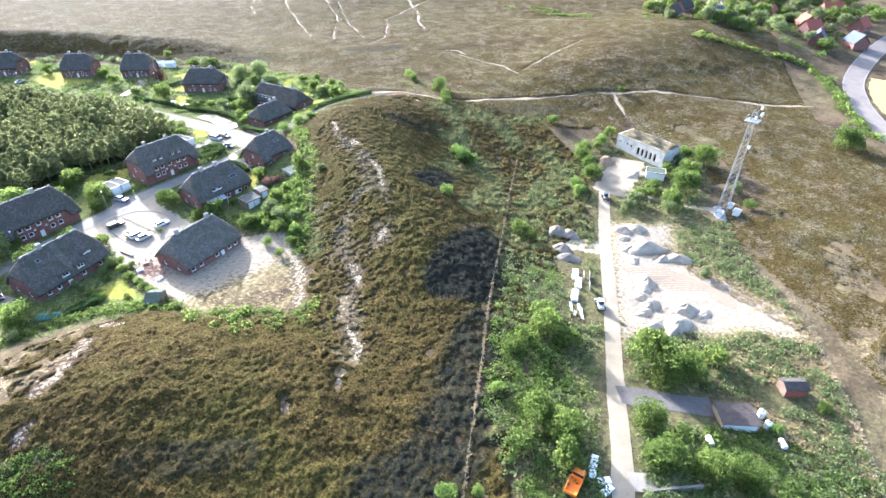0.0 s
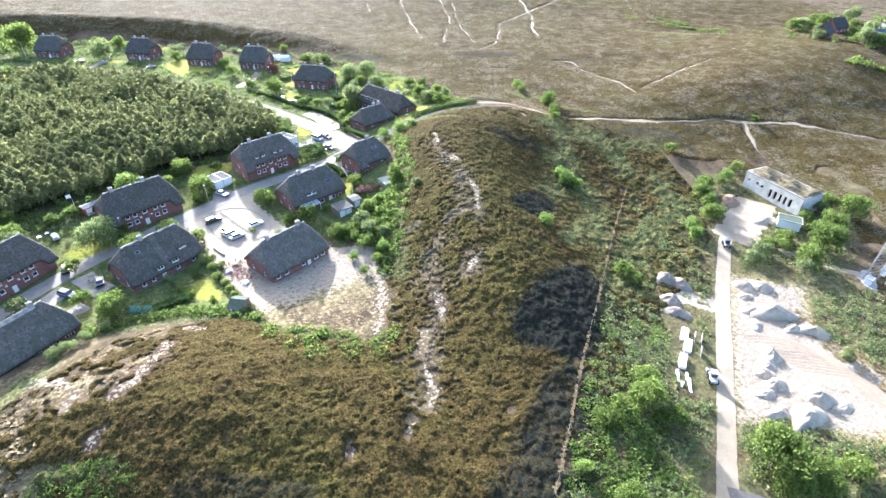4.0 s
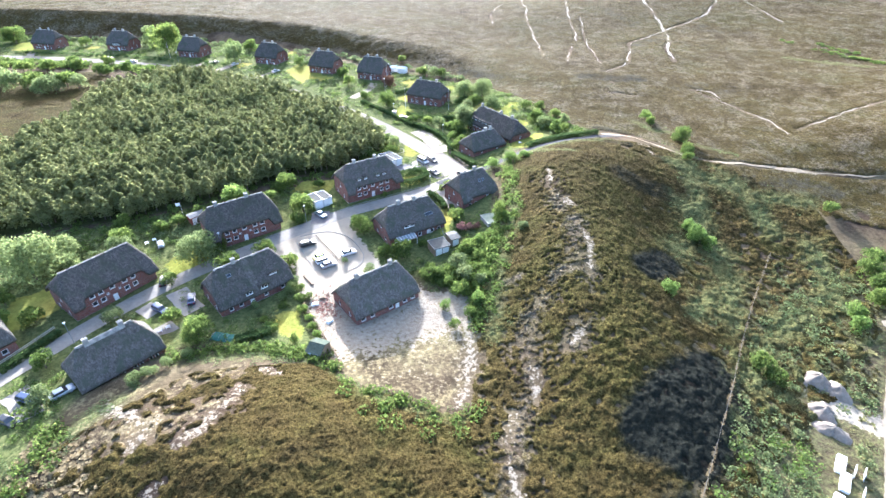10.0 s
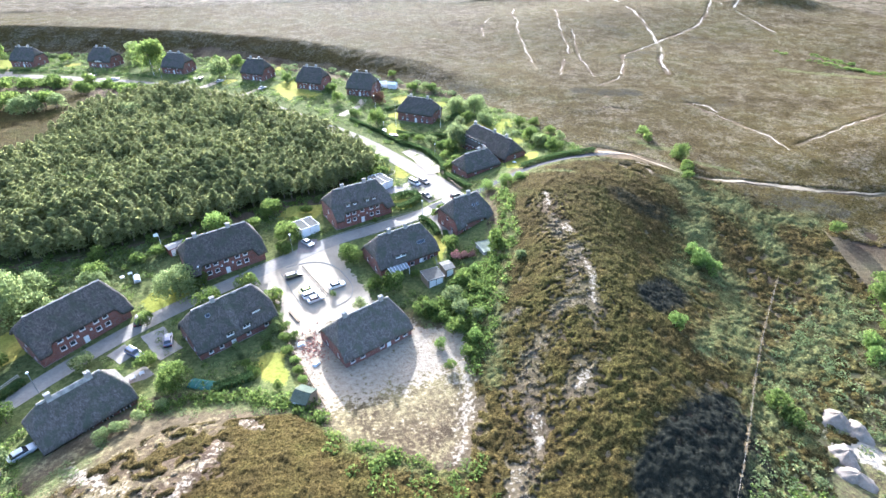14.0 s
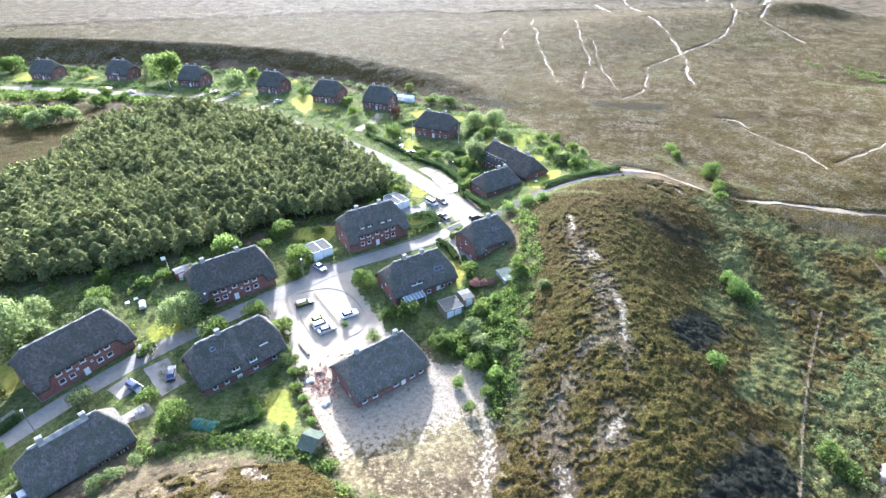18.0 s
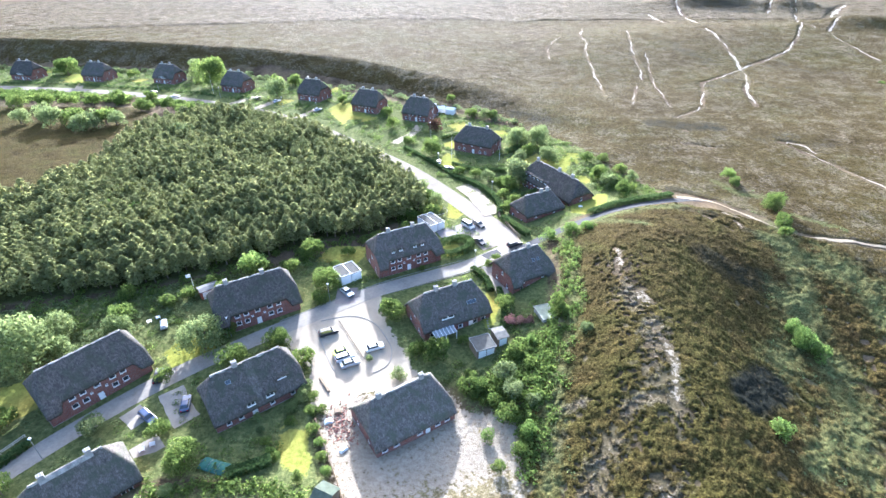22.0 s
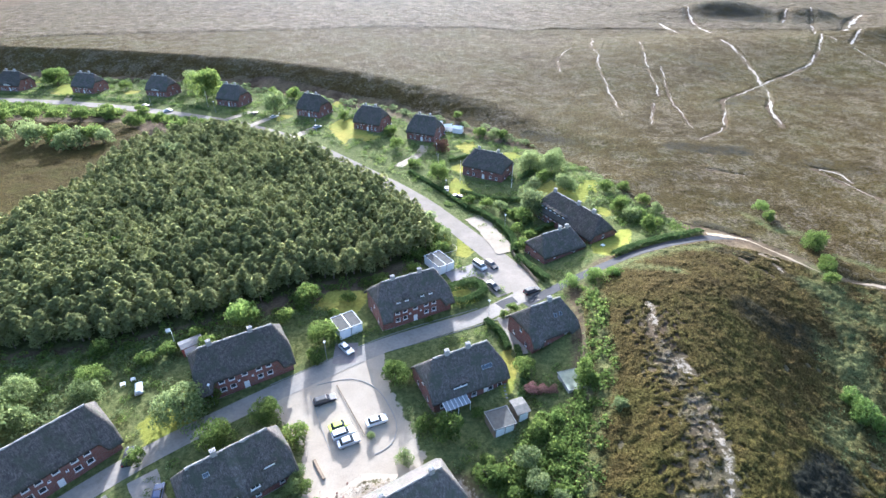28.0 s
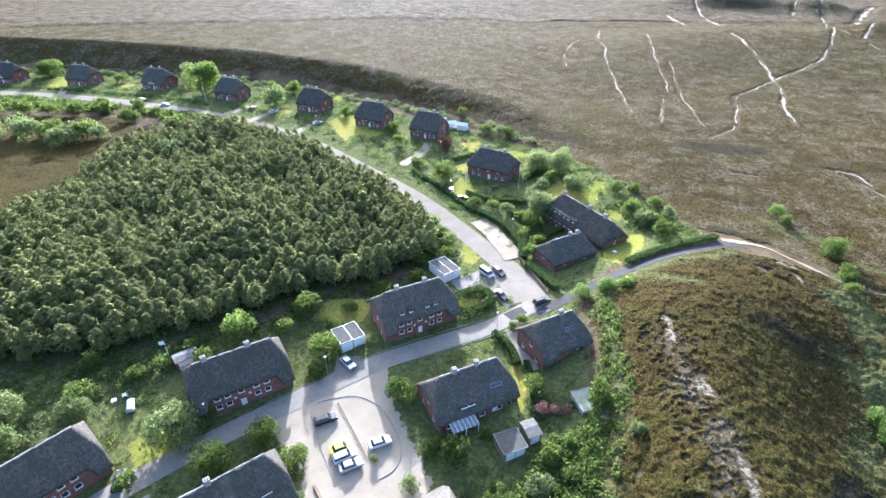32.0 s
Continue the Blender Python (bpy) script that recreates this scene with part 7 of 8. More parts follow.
for hx, hy, hr, hh, ht, hl in ((126.8, -53.2, 2.6, 1.9, 20, 1.0), (130.6, -55.0, 2.6, 2.2, 70, 1.1), (124.0, -56.8, 1.8, 0.9, 0, 1.2), (125.4, -64.2, 3.8, 3.0, -30, 1.35), (121.6, -61.8, 2.2, 1.2, 0, 1.2), (130.2, -72.6, 2.8, 1.9, -40, 1.3), (126.4, -70.2, 2.0, 1.1, 10, 1.1), (118.2, -66.6, 2.0, 0.9, 30, 1.3), (113.4, -76.2, 2.9, 2.0, 40, 1.2), (110.2, -78.6, 1.9, 1.1, 0, 1.0), (107.6, -80.4, 2.2, 1.5, 60, 1.2), (107.2, -84.0, 2.4, 1.7, 20, 1.1), (103.6, -85.6, 1.9, 1.0, 0, 1.3), (113.6, -89.4, 2.9, 2.4, -20, 1.2), (107.0, -92.8, 3.4, 2.4, 35, 1.5), (102.0, -90.4, 2.2, 1.2, 0, 1.2), (117.0, -92.6, 2.0, 0.9, 0, 1.2)):
    heap(hx, hy, hr, hh, turn=ht, long=hl)
for hx, hy, hr, hh, ht, hl in ((107.4, -45.4, 3.0, 2.6, -30, 1.25), (110.2, -48.2, 2.8, 2.1, -30, 1.1), (103.2, -53.4, 2.8, 2.0, 0, 1.1), (101.8, -58.2, 2.8, 1.8, -20, 1.15)):
    heap(hx, hy, hr, hh, GREY_SAND, "heap of grey gravel beside the track", ht, hl)
heap(154.5, -14.5, 3.6, 2.2, plain("brown_earth", (0.26, 0.17, 0.11), 0.95, vary=0.3), "heap of brown earth before the bunker", 20, 1.4)
heap(157.0, -27.6, 2.8, 1.6, SAND, "heap of sand before the bunker", 0, 1.4)

for k in range(11):
    ribbon("wheel_rut", [(112 + k * 0.5, -69 - k * 1.3), (119 + k * 0.6, -71 - k * 1.5), (125 + k * 0.4, -76 - k * 1.3), (127 + k * 0.1, -84 - k * 0.9), (124 + k * 0.1, -91 - k * 0.4)], 0.6, 0.04, RUT, "curved wheel rut in the sand pit", "wheel rut", 0.3, 1.0, across=1)
# stacks of white panels beside the track
for px, py, tr in ((98.3, -65.2, 50), (96.7, -66.9, 52), (96.2, -69.0, 47), (94.5, -70.8, 50), (91.2, -73.4, 46), (89.4, -75.3, 52)):
    st = thing("panel_stack", pose(px, py, gz(px, py), 0, 0, tr), "stack of white building panels on timber bearers", "panel stack", "white panel stacks")
    for q in range(3):
        bm = bmesh.new()
        block(bm, -1.15 + 0.06 * q, 1.15 + 0.05 * q, -0.8, 0.8 - 0.05 * q, 0.15 + 0.2 * q, 0.32 + 0.2 * q)
        part("panel", bm, PVC, st)
    for e in (-0.8, 0.8):
        bm = bmesh.new()
        block(bm, e - 0.08, e + 0.08, -0.85, 0.85, 0.0, 0.14)
        part("bearer", bm, TIMBER, st)
for px, py, tr in ((99.1, -67.9, 48), (100.5, -68.6, 48), (97.0, -72.6, 48)):
    st = thing("propped_panel", pose(px, py, gz(px, py), 0, 0, tr), "white building panel propped upright on two feet", "panel", "propped white panels")
    bm = bmesh.new()
    solid(bm, [(-1.0, -0.06, 0.05), (1.0, -0.06, 0.05), (1.0, 0.06, 0.05), (-1.0, 0.06, 0.05), (-1.0, 0.24, 1.9), (1.0, 0.24, 1.9), (1.0, 0.36, 1.9), (-1.0, 0.36, 1.9)])
    part("panel", bm, PVC, st)
    for e in (-0.7, 0.7):
        bm = bmesh.new()
        block(bm, e - 0.06, e + 0.06, -0.5, 0.7, -0.05, 0.07)
        part("foot", bm, TIMBER, st)
for px, py, tr, ln in ((86.0, -78.2, 58, 3.4), (87.0, -81.0, 56, 4.4), (85.2, -80.6, 40, 1.6), (88.2, -78.6, 57, 2.4)):
    bm = bmesh.new()
    block(bm, -ln / 2, ln / 2, -0.28, 0.28, 0.0, 0.34)
    bmesh.ops.bevel(bm, geom=bm.edges[:], offset=0.04, segments=1, affect="EDGES")
    tagged(part("concrete_beam", bm, PVC, None, at=pose(px, py, gz(px, py) + 0.02, 0, 0, tr)), "long white concrete beam lying on the grass", "beam", "white beams beside the track")


def loader(x, y, turn, colour, words, label):
    m = thing("wheel_loader", pose(x, y, gz(x, y) + 0.08, 0, 0, turn), label, "loader")
    mat = plain("paint_" + words, colour, 0.45, vary=0.15)
    for name, q, mm in (("chassis", (-1.5, 1.3, -0.7, 0.7, 0.55, 1.15), mat), ("cab", (-0.4, 0.8, -0.6, 0.6, 1.15, 2.3), GLASS), ("cab_roof", (-0.5, 0.9, -0.68, 0.68, 2.3, 2.42), mat), ("bucket", (1.9, 2.6, -1.0, 1.0, 0.2, 0.9), STEEL)):
        bm = bmesh.new()
        block(bm, *q)
        bmesh.ops.bevel(bm, geom=bm.edges[:], offset=0.06, segments=1, affect="EDGES")
        part(name, bm, mm, m)
    for s in (-0.5, 0.5):
        bm = bmesh.new()
        tube(bm, (0.9, s, 1.1), (2.2, s, 0.5), 0.09, 0.09, 6)
        part("arm", bm, mat, m)
    for sx in (-0.95, 0.95):
        for sy in (-0.8, 0.8):
            bm = bmesh.new()
            tube(bm, (sx, sy - 0.18, 0.5), (sx, sy + 0.18, 0.5), 0.5, 0.5, 14)
            part("wheel", bm, RUBBER, m)


loader(134.6, -36.4, 60, (0.10, 0.10, 0.11), "dark_grey", "small dark wheel loader on the sandy track")
loader(93.9, -80.0, 60, (0.55, 0.55, 0.53), "pale_grey", "small pale loader beside the sandy track")
tip = thing("tipper_truck", pose(54.6, -117.2, gz(54.6, -117.2) + 0.05, 0, 0, 30), "orange tipper truck with an open bed on the verge", "truck")
for name, q, mm in (("bed_floor", (-2.2, 1.0, -1.05, 1.05, 0.8, 0.92), ORANGE), ("bed_side", (-2.2, 1.0, -1.05, -0.97, 0.92, 1.5), ORANGE), ("bed_side", (-2.2, 1.0, 0.97, 1.05, 0.92, 1.5), ORANGE), ("bed_front", (0.92, 1.0, -0.97, 0.97, 0.92, 1.7), ORANGE), ("tailgate", (-2.2, -2.12, -0.97, 0.97, 0.92, 1.5), ORANGE), ("chassis", (-2.1, 2.6, -0.45, 0.45, 0.5, 0.78), RUBBER), ("cab", (1.15, 2.7, -1.0, 1.0, 0.6, 1.35), ORANGE), ("cab_roof", (1.25, 2.35, -0.92, 0.92, 2.0, 2.12), ORANGE), ("glazing", (1.25, 2.5, -0.94, 0.94, 1.35, 2.0), GLASS)):
    bm = bmesh.new()
    block(bm, *q)
    bmesh.ops.bevel(bm, geom=bm.edges[:], offset=0.03, segments=1, affect="EDGES")
    part(name, bm, mm, tip)
for sx in (-1.5, -0.6, 1.9):
    for sy in (-0.85, 0.85):
        bm = bmesh.new()
        tube(bm, (sx, sy - 0.15, 0.42), (sx, sy + 0.15, 0.42), 0.42, 0.42, 14)
        part("wheel", bm, RUBBER, tip)
for px, py, tr in ((60.6, -115.2, 40), (58.9, -116.7, 55), (59.6, -118.8, -20), (59.0, -120.2, 10)):
    bm = bmesh.new()
    block(bm, -1.1, 1.1, -0.6, 0.6, 0.0, 0.5)
    block(bm, -0.8, 0.8, -0.4, 0.4, 0.5, 0.62)
    tagged(part("crate", bm, PVC, None, at=pose(px, py, gz(px, py), 0, 0, tr)), "pale blue-white crate on the verge", "crate")
for px, py in ((98.9, -125.9), (84.7, -120.1)):
    bm = bmesh.new()
    tube(bm, (-0.9, 0, 0.6), (0.9, 0, 0.6), 0.55, 0.55, 12)
    block(bm, -0.7, 0.7, -0.5, 0.5, 0.0, 0.2)
    tagged(part("tank", bm, PVC, None, at=pose(px, py, gz(px, py), 0, 0, 60)), "white plastic tank beside the workshop", "tank")


# ---- fences, hedges, lamps ----
def fence(line, step, height, mat, label, wires=(0.5, 1.0), post_r=0.05, boards=False, wire=0.013):
    c = chain(line, step)
    f = thing("fence", pose(c[0][0], c[0][1], gz(*c[0])), label, "fence")
    o = Vector((c[0][0], c[0][1], gz(*c[0])))
    post = bmesh.new()
    tube(post, (0, 0, -0.3), (0, 0, height), post_r, post_r * 0.9, 6)
    me = bpy.data.meshes.new("post")
    post.to_mesh(me), post.free(), me.materials.append(mat)
    for q in c:
        part("post", me, None, f, at=Matrix.Translation(Vector((q[0], q[1], gz(*q))) - o))
    for w in wires:
        if boards:
            for a, b in zip(c, c[1:]):
                pa, pb = Vector((a[0], a[1], gz(*a) + w)) - o, Vector((b[0], b[1], gz(*b) + w)) - o
                bm = bmesh.new()
                tube(bm, pa, pb, 0.10, 0.10, 4)
                part("board", bm, mat, f)
            continue
        bm, last = bmesh.new(), None
        for a in c:
            q = Vector((a[0], a[1], gz(*a) + w)) - o
            row = [bm.verts.new(q + Vector(d) * wire) for d in ((1, 0, 0), (0, 0, 1), (-1, 0, 0), (0, 0, -1))]
            if last:
                for j in range(4):
                    bm.faces.new((last[j], row[j], row[(j + 1) % 4], last[(j + 1) % 4]))
            last = row
        part("wire", bm, mat, f)
    return f


FENCE_WOOD = plain("pale_fence_wood", (0.46, 0.40, 0.31), 0.8, vary=0.25)
PALE_POST = plain("grey_post", (0.22, 0.195, 0.155), 0.9, vary=0.25)
fence([(123, 0), (111, -14.5), (99, -29.4), (83.3, -50.2), (67.5, -70), (50.2, -93.6), (38.3, -109.4), (24, -130)], 2.2, 1.25, PALE_POST, "pale post and wire fence running over the dune", (0.4, 0.8, 1.2), 0.055)
fence([(123, 0), (134, -5), (146, -11), (152, -9)], 2.2, 1.2, TIMBER, "dark post and wire fence across the valley", (0.4, 0.8, 1.15), 0.06)
fence([(147, -62), (143, -87), (140.6, -101), (133, -110), (125.5, -118.5), (111, -134.7), (104, -141)], 2.5, 1.8, PALE_POST, "tall wire mesh fence at the edge of the heath", (0.3, 1.0, 1.7), 0.05, False, 0.012)
fence([(-9.3, 9.3), (-1.4, -3.1)], 1.2, 0.35, TIMBER, "low dark timber rail dividing the parking square", (0.3,), 0.07, True)
fence([(-8.4, -20.5), (-1.5, -34.2), (1.8, -41)], 2.0, 1.1, TIMBER, "brown timber fence beside the building plot", (0.4, 0.9), 0.06, True)
fence([(32.8, 62.5), (36, 52), (38.4, 44.6)], 1.8, 1.4, TIMBER, "dark timber fence along the road", (0.35, 0.75, 1.15), 0.06, True)
fence([(12.5, 61), (17.5, 63.5), (15.2, 66.8)], 1.6, 0.9, FENCE_WOOD, "low pale timber rail by the garage", (0.8,), 0.06, True)
ribbon("driveway", [(138.5, -34), (146, -29.5), (153, -24.5), (163.5, -17.5)], 12.0, 0.085, GRAVEL, "sandy forecourt of the old bunker", "driveway", 0.25, across=8)
fence([(-64, -25), (-71, -38), (-78, -50)], 2.0, 0.9, FENCE_WOOD, "low white garden fence along the lane", (0.4, 0.8), 0.05, True)


def hedge(line, width, height, label, mat=HEDGE_LEAF):
    c = chain(line, 0.5)
    t = np.gradient(c, axis=0)
    t /= np.linalg.norm(t, axis=1)[:, None]
    count = int(len(c) * 95)
    k = rng.integers(len(c), size=count)
    u, v = rng.uniform(-1, 1, count), rng.random(count)
    face = rng.random(count)
    u = np.where(face < 0.35, np.sign(u), u)
    v = np.where(face >= 0.35, 1.0, v)
    pos = np.stack([c[k, 0] - t[k, 1] * u * width / 2 + rng.normal(size=count) * 0.12, c[k, 1] + t[k, 0] * u * width / 2 + rng.normal(size=count) * 0.12, ground(c[k, 0], c[k, 1]) + height * v + rng.normal(size=count) * 0.06], 1)
    n = np.stack([-t[k, 1] * u * (face < 0.35), t[k, 0] * u * (face < 0.35), 1.0 * (face >= 0.35)], 1) + 0.5 * rng.normal(size=(count, 3))
    n /= np.linalg.norm(n, axis=1, keepdims=True)
    co, fa = leaf_cloud(pos, n, 0.26)
    tagged(new("hedge", cloud_mesh("hedge", co, fa, mat)), label, "hedge")


hedge([(15.2, 37.6), (18.4, 36.6), (24.6, 41.8), (22.0, 46.8), (14.8, 43.6)], 1.7, 1.9, "clipped green hedge round a small front garden")
hedge([(-20.8, -33.6), (-14.4, -30.5)], 1.8, 1.4, "thick clipped hedge between lawn and dune")
hedge([(30.5, 20), (31.5, 12), (30, 4)], 1.0, 1.2, "dark hedge along a lawn")
hedge([(60, 53), (76, 63.5), (92, 72)], 1.6, 1.5, "green hedge above the shaded lane")
hedge([(33.6, 62), (34.4, 70), (29.6, 82), (21, 91)], 1.6, 1.5, "hedge along the road")
hedge([(-62, -27), (-68, -38)], 1.2, 1.2, "clipped hedge beside the lane")
hedge([(24, 30), (27.6, 25), (28.6, 20)], 1.2, 1.3, "hedge at the bend of the lane")
hedge([(31.7, 91), (37, 85), (41, 79), (38.5, 75)], 1.3, 1.3, "hedge round a pale forecourt")
hedge([(38.4, 70.3), (43, 75), (47.2, 77.5)], 1.2, 1.5, "dark garden hedge before a long house")
hedge([(13.3, 133.3), (21.2, 138.5)], 1.1, 1.3, "clipped hedge across a far garden")
hedge([(39.9, 114.3), (45.3, 119.6)], 1.6, 1.6, "thick round hedge in a far garden")
hedge([(-2.5, 122), (5, 112.5), (12.4, 102.5), (20, 91)], 1.1, 1.1, "low hedge along the sunlit road")
hedge([(34.5, 58.5), (40.8, 45.4)], 1.6, 1.6, "dense hedge between road and lane")
hedge([(18, 104), (26, 98), (40, 96)], 1.2, 1.4, "hedge before a garden")

bm = bmesh.new()
tube(bm, (0, 0, -0.2), (0, 0, 5.6), 0.07, 0.05, 8)
POLE = bpy.data.meshes.new("pole")
bm.to_mesh(POLE), bm.free(), POLE.materials.append(STEEL)
bm = bmesh.new()
tube(bm, (0, 0, 5.55), (0, 0, 5.95), 0.12, 0.26, 10), tube(bm, (0, 0, 5.95), (0, 0, 6.08), 0.30, 0.10, 10)
HEAD = bpy.data.meshes.new("lantern")
bm.to_mesh(HEAD), bm.free(), HEAD.materials.append(LAMP_LENS)
for px, py in ((-57.4, -29.9), (-13.0, 16.6), (31.8, 76.0), (12.4, 102.4), (7.6, 138.7), (-50.5, 168.4), (-70.5, 178.0), (-110, 196), (24.6, 31.2), (-150, 208), (-34, 3.6)):
    lp = thing("street_lamp", pose(px, py, gz(px, py)), "slim grey street lamp with a pale lantern", "street lamp", "street lamps of the village")
    part("pole", POLE, None, lp), part("lantern", HEAD, None, lp)
bm = bmesh.new()
tube(bm, (0, 0, -0.2), (0, 0, 9.5), 0.07, 0.04, 8)
FLAG = bpy.data.meshes.new("pole")
bm.to_mesh(FLAG), bm.free(), FLAG.materials.append(WHITE)
for px, py in ((36.6, 108.0), (9.0, 118.5), (17.5, 112.0), (8.6, 150.0), (-118, 206)):
    fp = thing("flagpole", pose(px, py, gz(px, py)), "tall white flagpole in a front garden", "flagpole", "flagpoles of the village")
    part("pole", FLAG, None, fp)
    bm = bmesh.new()
    tube(bm, (0, 0, 9.5), (0, 0, 9.66), 0.09, 0.05, 8)
    part("finial", bm, STEEL, fp)

# ---- kerbs, driveways and yard clutter ----
def kerb(line, label):
    c = chain(line, 1.0)
    k = tagged(new("kerb"), label, "kerb", kind="structure")
    me = None
    for a, b in zip(c, c[1:]):
        d = math.hypot(*(b - a))
        if me is None:
            bm = bmesh.new()
            block(bm, 0.01, d - 0.01, -0.07, 0.07, -0.1, 0.11)
            me = bpy.data.meshes.new("kerb_stone")
            bm.to_mesh(me), bm.free(), me.materials.append(KERB)
        part("kerb_stone", me, None, k, at=Matrix.Translation((a[0], a[1], gz(*a))) @ pose(0, 0, 0, 0, 0, math.degrees(math.atan2(b[1] - a[1], b[0] - a[0]))))


kerb([(32.5, 33.5), (24, 29.8), (12, 25), (1, 20.2)], "grey kerb along the lane")
kerb([(-24, 9.2), (-14, 16.2), (-3, 24), (10, 30.6), (22, 35.6)], "grey kerb before the brick houses")
kerb([(-14.6, 6.6), (-13.1, 4.2), (-11.5, 0.7), (-9.4, -3.4), (-7.5, -6.8)], "curved kerb of the parking square")
kerb([(-13.8, 9.4), (-11.4, 10.4), (-6.1, 11.8), (-1, 9.5), (1.8, 5.9), (5.1, -0.4), (4.4, -5.3), (1.2, -7.4)], "curved kerb of the parking square")
ribbon("driveway", [(28, 32), (30, 26), (31.6, 18)], 3.0, 0.08, ASPHALT, "asphalt driveway of a corner house", "driveway")
ribbon("driveway", [(-9, 16), (-9.5, 22.6)], 5.4, 0.075, plain("setts", (0.20, 0.165, 0.145), 0.85, vary=0.2, fine=5.0), "paved driveway of the garage", "driveway")
ribbon("driveway", [(14, 50), (19, 52.5), (26, 55)], 5.6, 0.085, plain("pavers", (0.21, 0.185, 0.17), 0.85, vary=0.2), "paved forecourt of the garage", "driveway")
ribbon("driveway", [(-41, -13), (-37, -18), (-34, -21)], 5.0, 0.08, DRIVE, "gravel drive before a thatched house", "driveway", 0.1)
ribbon("driveway", [(-47, -18.5), (-43, -21.5)], 4.0, 0.085, DRIVE, "gravel drive beside the lane", "driveway", 0.1)
ribbon("driveway", [(21.5, 85), (25.4, 79), (28.6, 70.5), (31.6, 62.5)], 6.0, 0.22, GRAVEL, "pale gravel forecourt beside the road", "driveway", 0.15)
ribbon("driveway", [(-62, -44), (-57, -48), (-54, -52)], 5.0, 0.08, DRIVE, "gravel drive beside a thatched house", "driveway", 0.1)
for line in ([(-8, 128), (0, 140), (2, 152)], [(-84, 178), (-78, 190)], [(-100, 186), (-92, 198)], [(-60, 160), (-52, 176)], [(-200, 212), (-206, 226)]):
    ribbon("driveway", line, 4.0, 0.09, GRAVEL, "pale drive of a far house", "driveway", 0.1)

bed = thing("garden_net", pose(-24.2, -31.6, gz(-24.2, -31.6), 0, 0, -16), "sagging green net over a vegetable bed", "garden net")
X, Y = np.meshgrid(np.linspace(-2.7, 2.7, 16), np.linspace(-1.3, 1.3, 10))
me = sheet("netting", X, Y, 0.25 + 0.55 * (1 - (Y / 1.35) ** 2) * (1 - 0.25 * np.cos(X * 3.5) ** 2), plain("green_net", (0.045, 0.115, 0.085), 0.9, vary=0.4, fine=14.0))
part("netting", me, None, bed)
for px in (-2.6, -0.9, 0.9, 2.6):
    bm = bmesh.new()
    for a, b in zip(np.linspace(0, math.pi, 9), np.linspace(0, math.pi, 9)[1:]):
        tube(bm, (px, -1.3 * math.cos(a), 0.78 * math.sin(a)), (px, -1.3 * math.cos(b), 0.78 * math.sin(b)), 0.025, 0.025, 5)
    part("hoop", bm, STEEL, bed)
bm = bmesh.new()
for k in range(220):
    px, py = rng.normal() * 1.9, rng.normal() * 2.8
    s = rng.uniform(0.06, 0.2)
    block(bm, -s, s, -s * 0.7, s * 0.7, 0, s, Matrix.Translation((px, py, 0.0)) @ pose(0, 0, 0, rng.uniform(-25, 25), rng.uniform(-25, 25), rng.uniform(0, 180)))
tagged(part("rubble", bm, BROKEN_BRICK, None, at=pose(-3.0, -22.4, gz(-3.0, -22.4) + 0.03, 0, 0, 20)), "scattered red bricks and building rubble", "rubble", kind="stuff")
for px, py, tr, mat, words in ((-5.8, -20.6, 20, PVC, "white building sacks"), (-1.6, -27.2, 50, PVC, "white sheet over stacked boards"), (-4.4, -18.2, 10, TIMBER, "brown timber offcuts")):
    pile = thing("material_pile", pose(px, py, gz(px, py), 0, 0, tr), f"{words} on the building plot", "building material")
    for q in range(4):
        bm = bmesh.new()
        block(bm, -0.9 + 0.1 * q, 0.8 - 0.05 * q, -0.5 + 0.04 * q, 0.5, 0.14 * q, 0.14 * q + 0.12)
        bmesh.ops.bevel(bm, geom=bm.edges[:], offset=0.03, segments=1, affect="EDGES")
        part("layer", bm, mat, pile)
bm = bmesh.new()
block(bm, -2.4, 2.4, -0.28, 0.28, 0, 0.4)
bmesh.ops.bevel(bm, geom=bm.edges[:], offset=0.05, segments=1, affect="EDGES")
tagged(part("timber_baulk", bm, TIMBER, None, at=pose(-8.7, -10.9, gz(-8.7, -10.9), 0, 0, -55)), "dark timber baulk at the edge of the square", "timber")
# a trailer under a sheet, and a flag, behind the houses
tr = thing("covered_trailer", pose(-51.8, 7.0, gz(-51.8, 7.0), 0, 0, 118), "small trailer under a pale blue-grey sheet on the grass", "trailer")
bm = bmesh.new()
block(bm, -1.9, 1.9, -0.8, 0.8, 0.45, 0.62)
part("chassis", bm, STEEL, tr)
bm = bmesh.new()
solid(bm, [(-1.95, -0.85, 0.6), (1.95, -0.85, 0.6), (1.95, 0.85, 0.6), (-1.95, 0.85, 0.6), (-1.6, -0.45, 1.35), (1.5, -0.35, 1.15), (1.5, 0.35, 1.15), (-1.6, 0.45, 1.35)])
bmesh.ops.bevel(bm, geom=bm.edges[:], offset=0.12, segments=2, affect="EDGES")
part("cover", bm, plain("grey_tarpaulin", (0.42, 0.46, 0.48), 0.5, vary=0.15), tr, "pale tarpaulin cover")
for sy in (-0.86, 0.86):
    bm = bmesh.new()
    tube(bm, (-0.1, sy - 0.09, 0.3), (-0.1, sy + 0.09, 0.3), 0.3, 0.3, 14)
    part("wheel", bm, RUBBER, tr)
bm = bmesh.new()
tube(bm, (1.9, 0, 0.5), (3.0, 0, 0.45), 0.05, 0.04, 6)
part("drawbar", bm, STEEL, tr)
fl = thing("flag", pose(-49.3, 19.7, gz(-49.3, 19.7)), "white flag on a pole behind a brick house", "flag")
bm = bmesh.new()
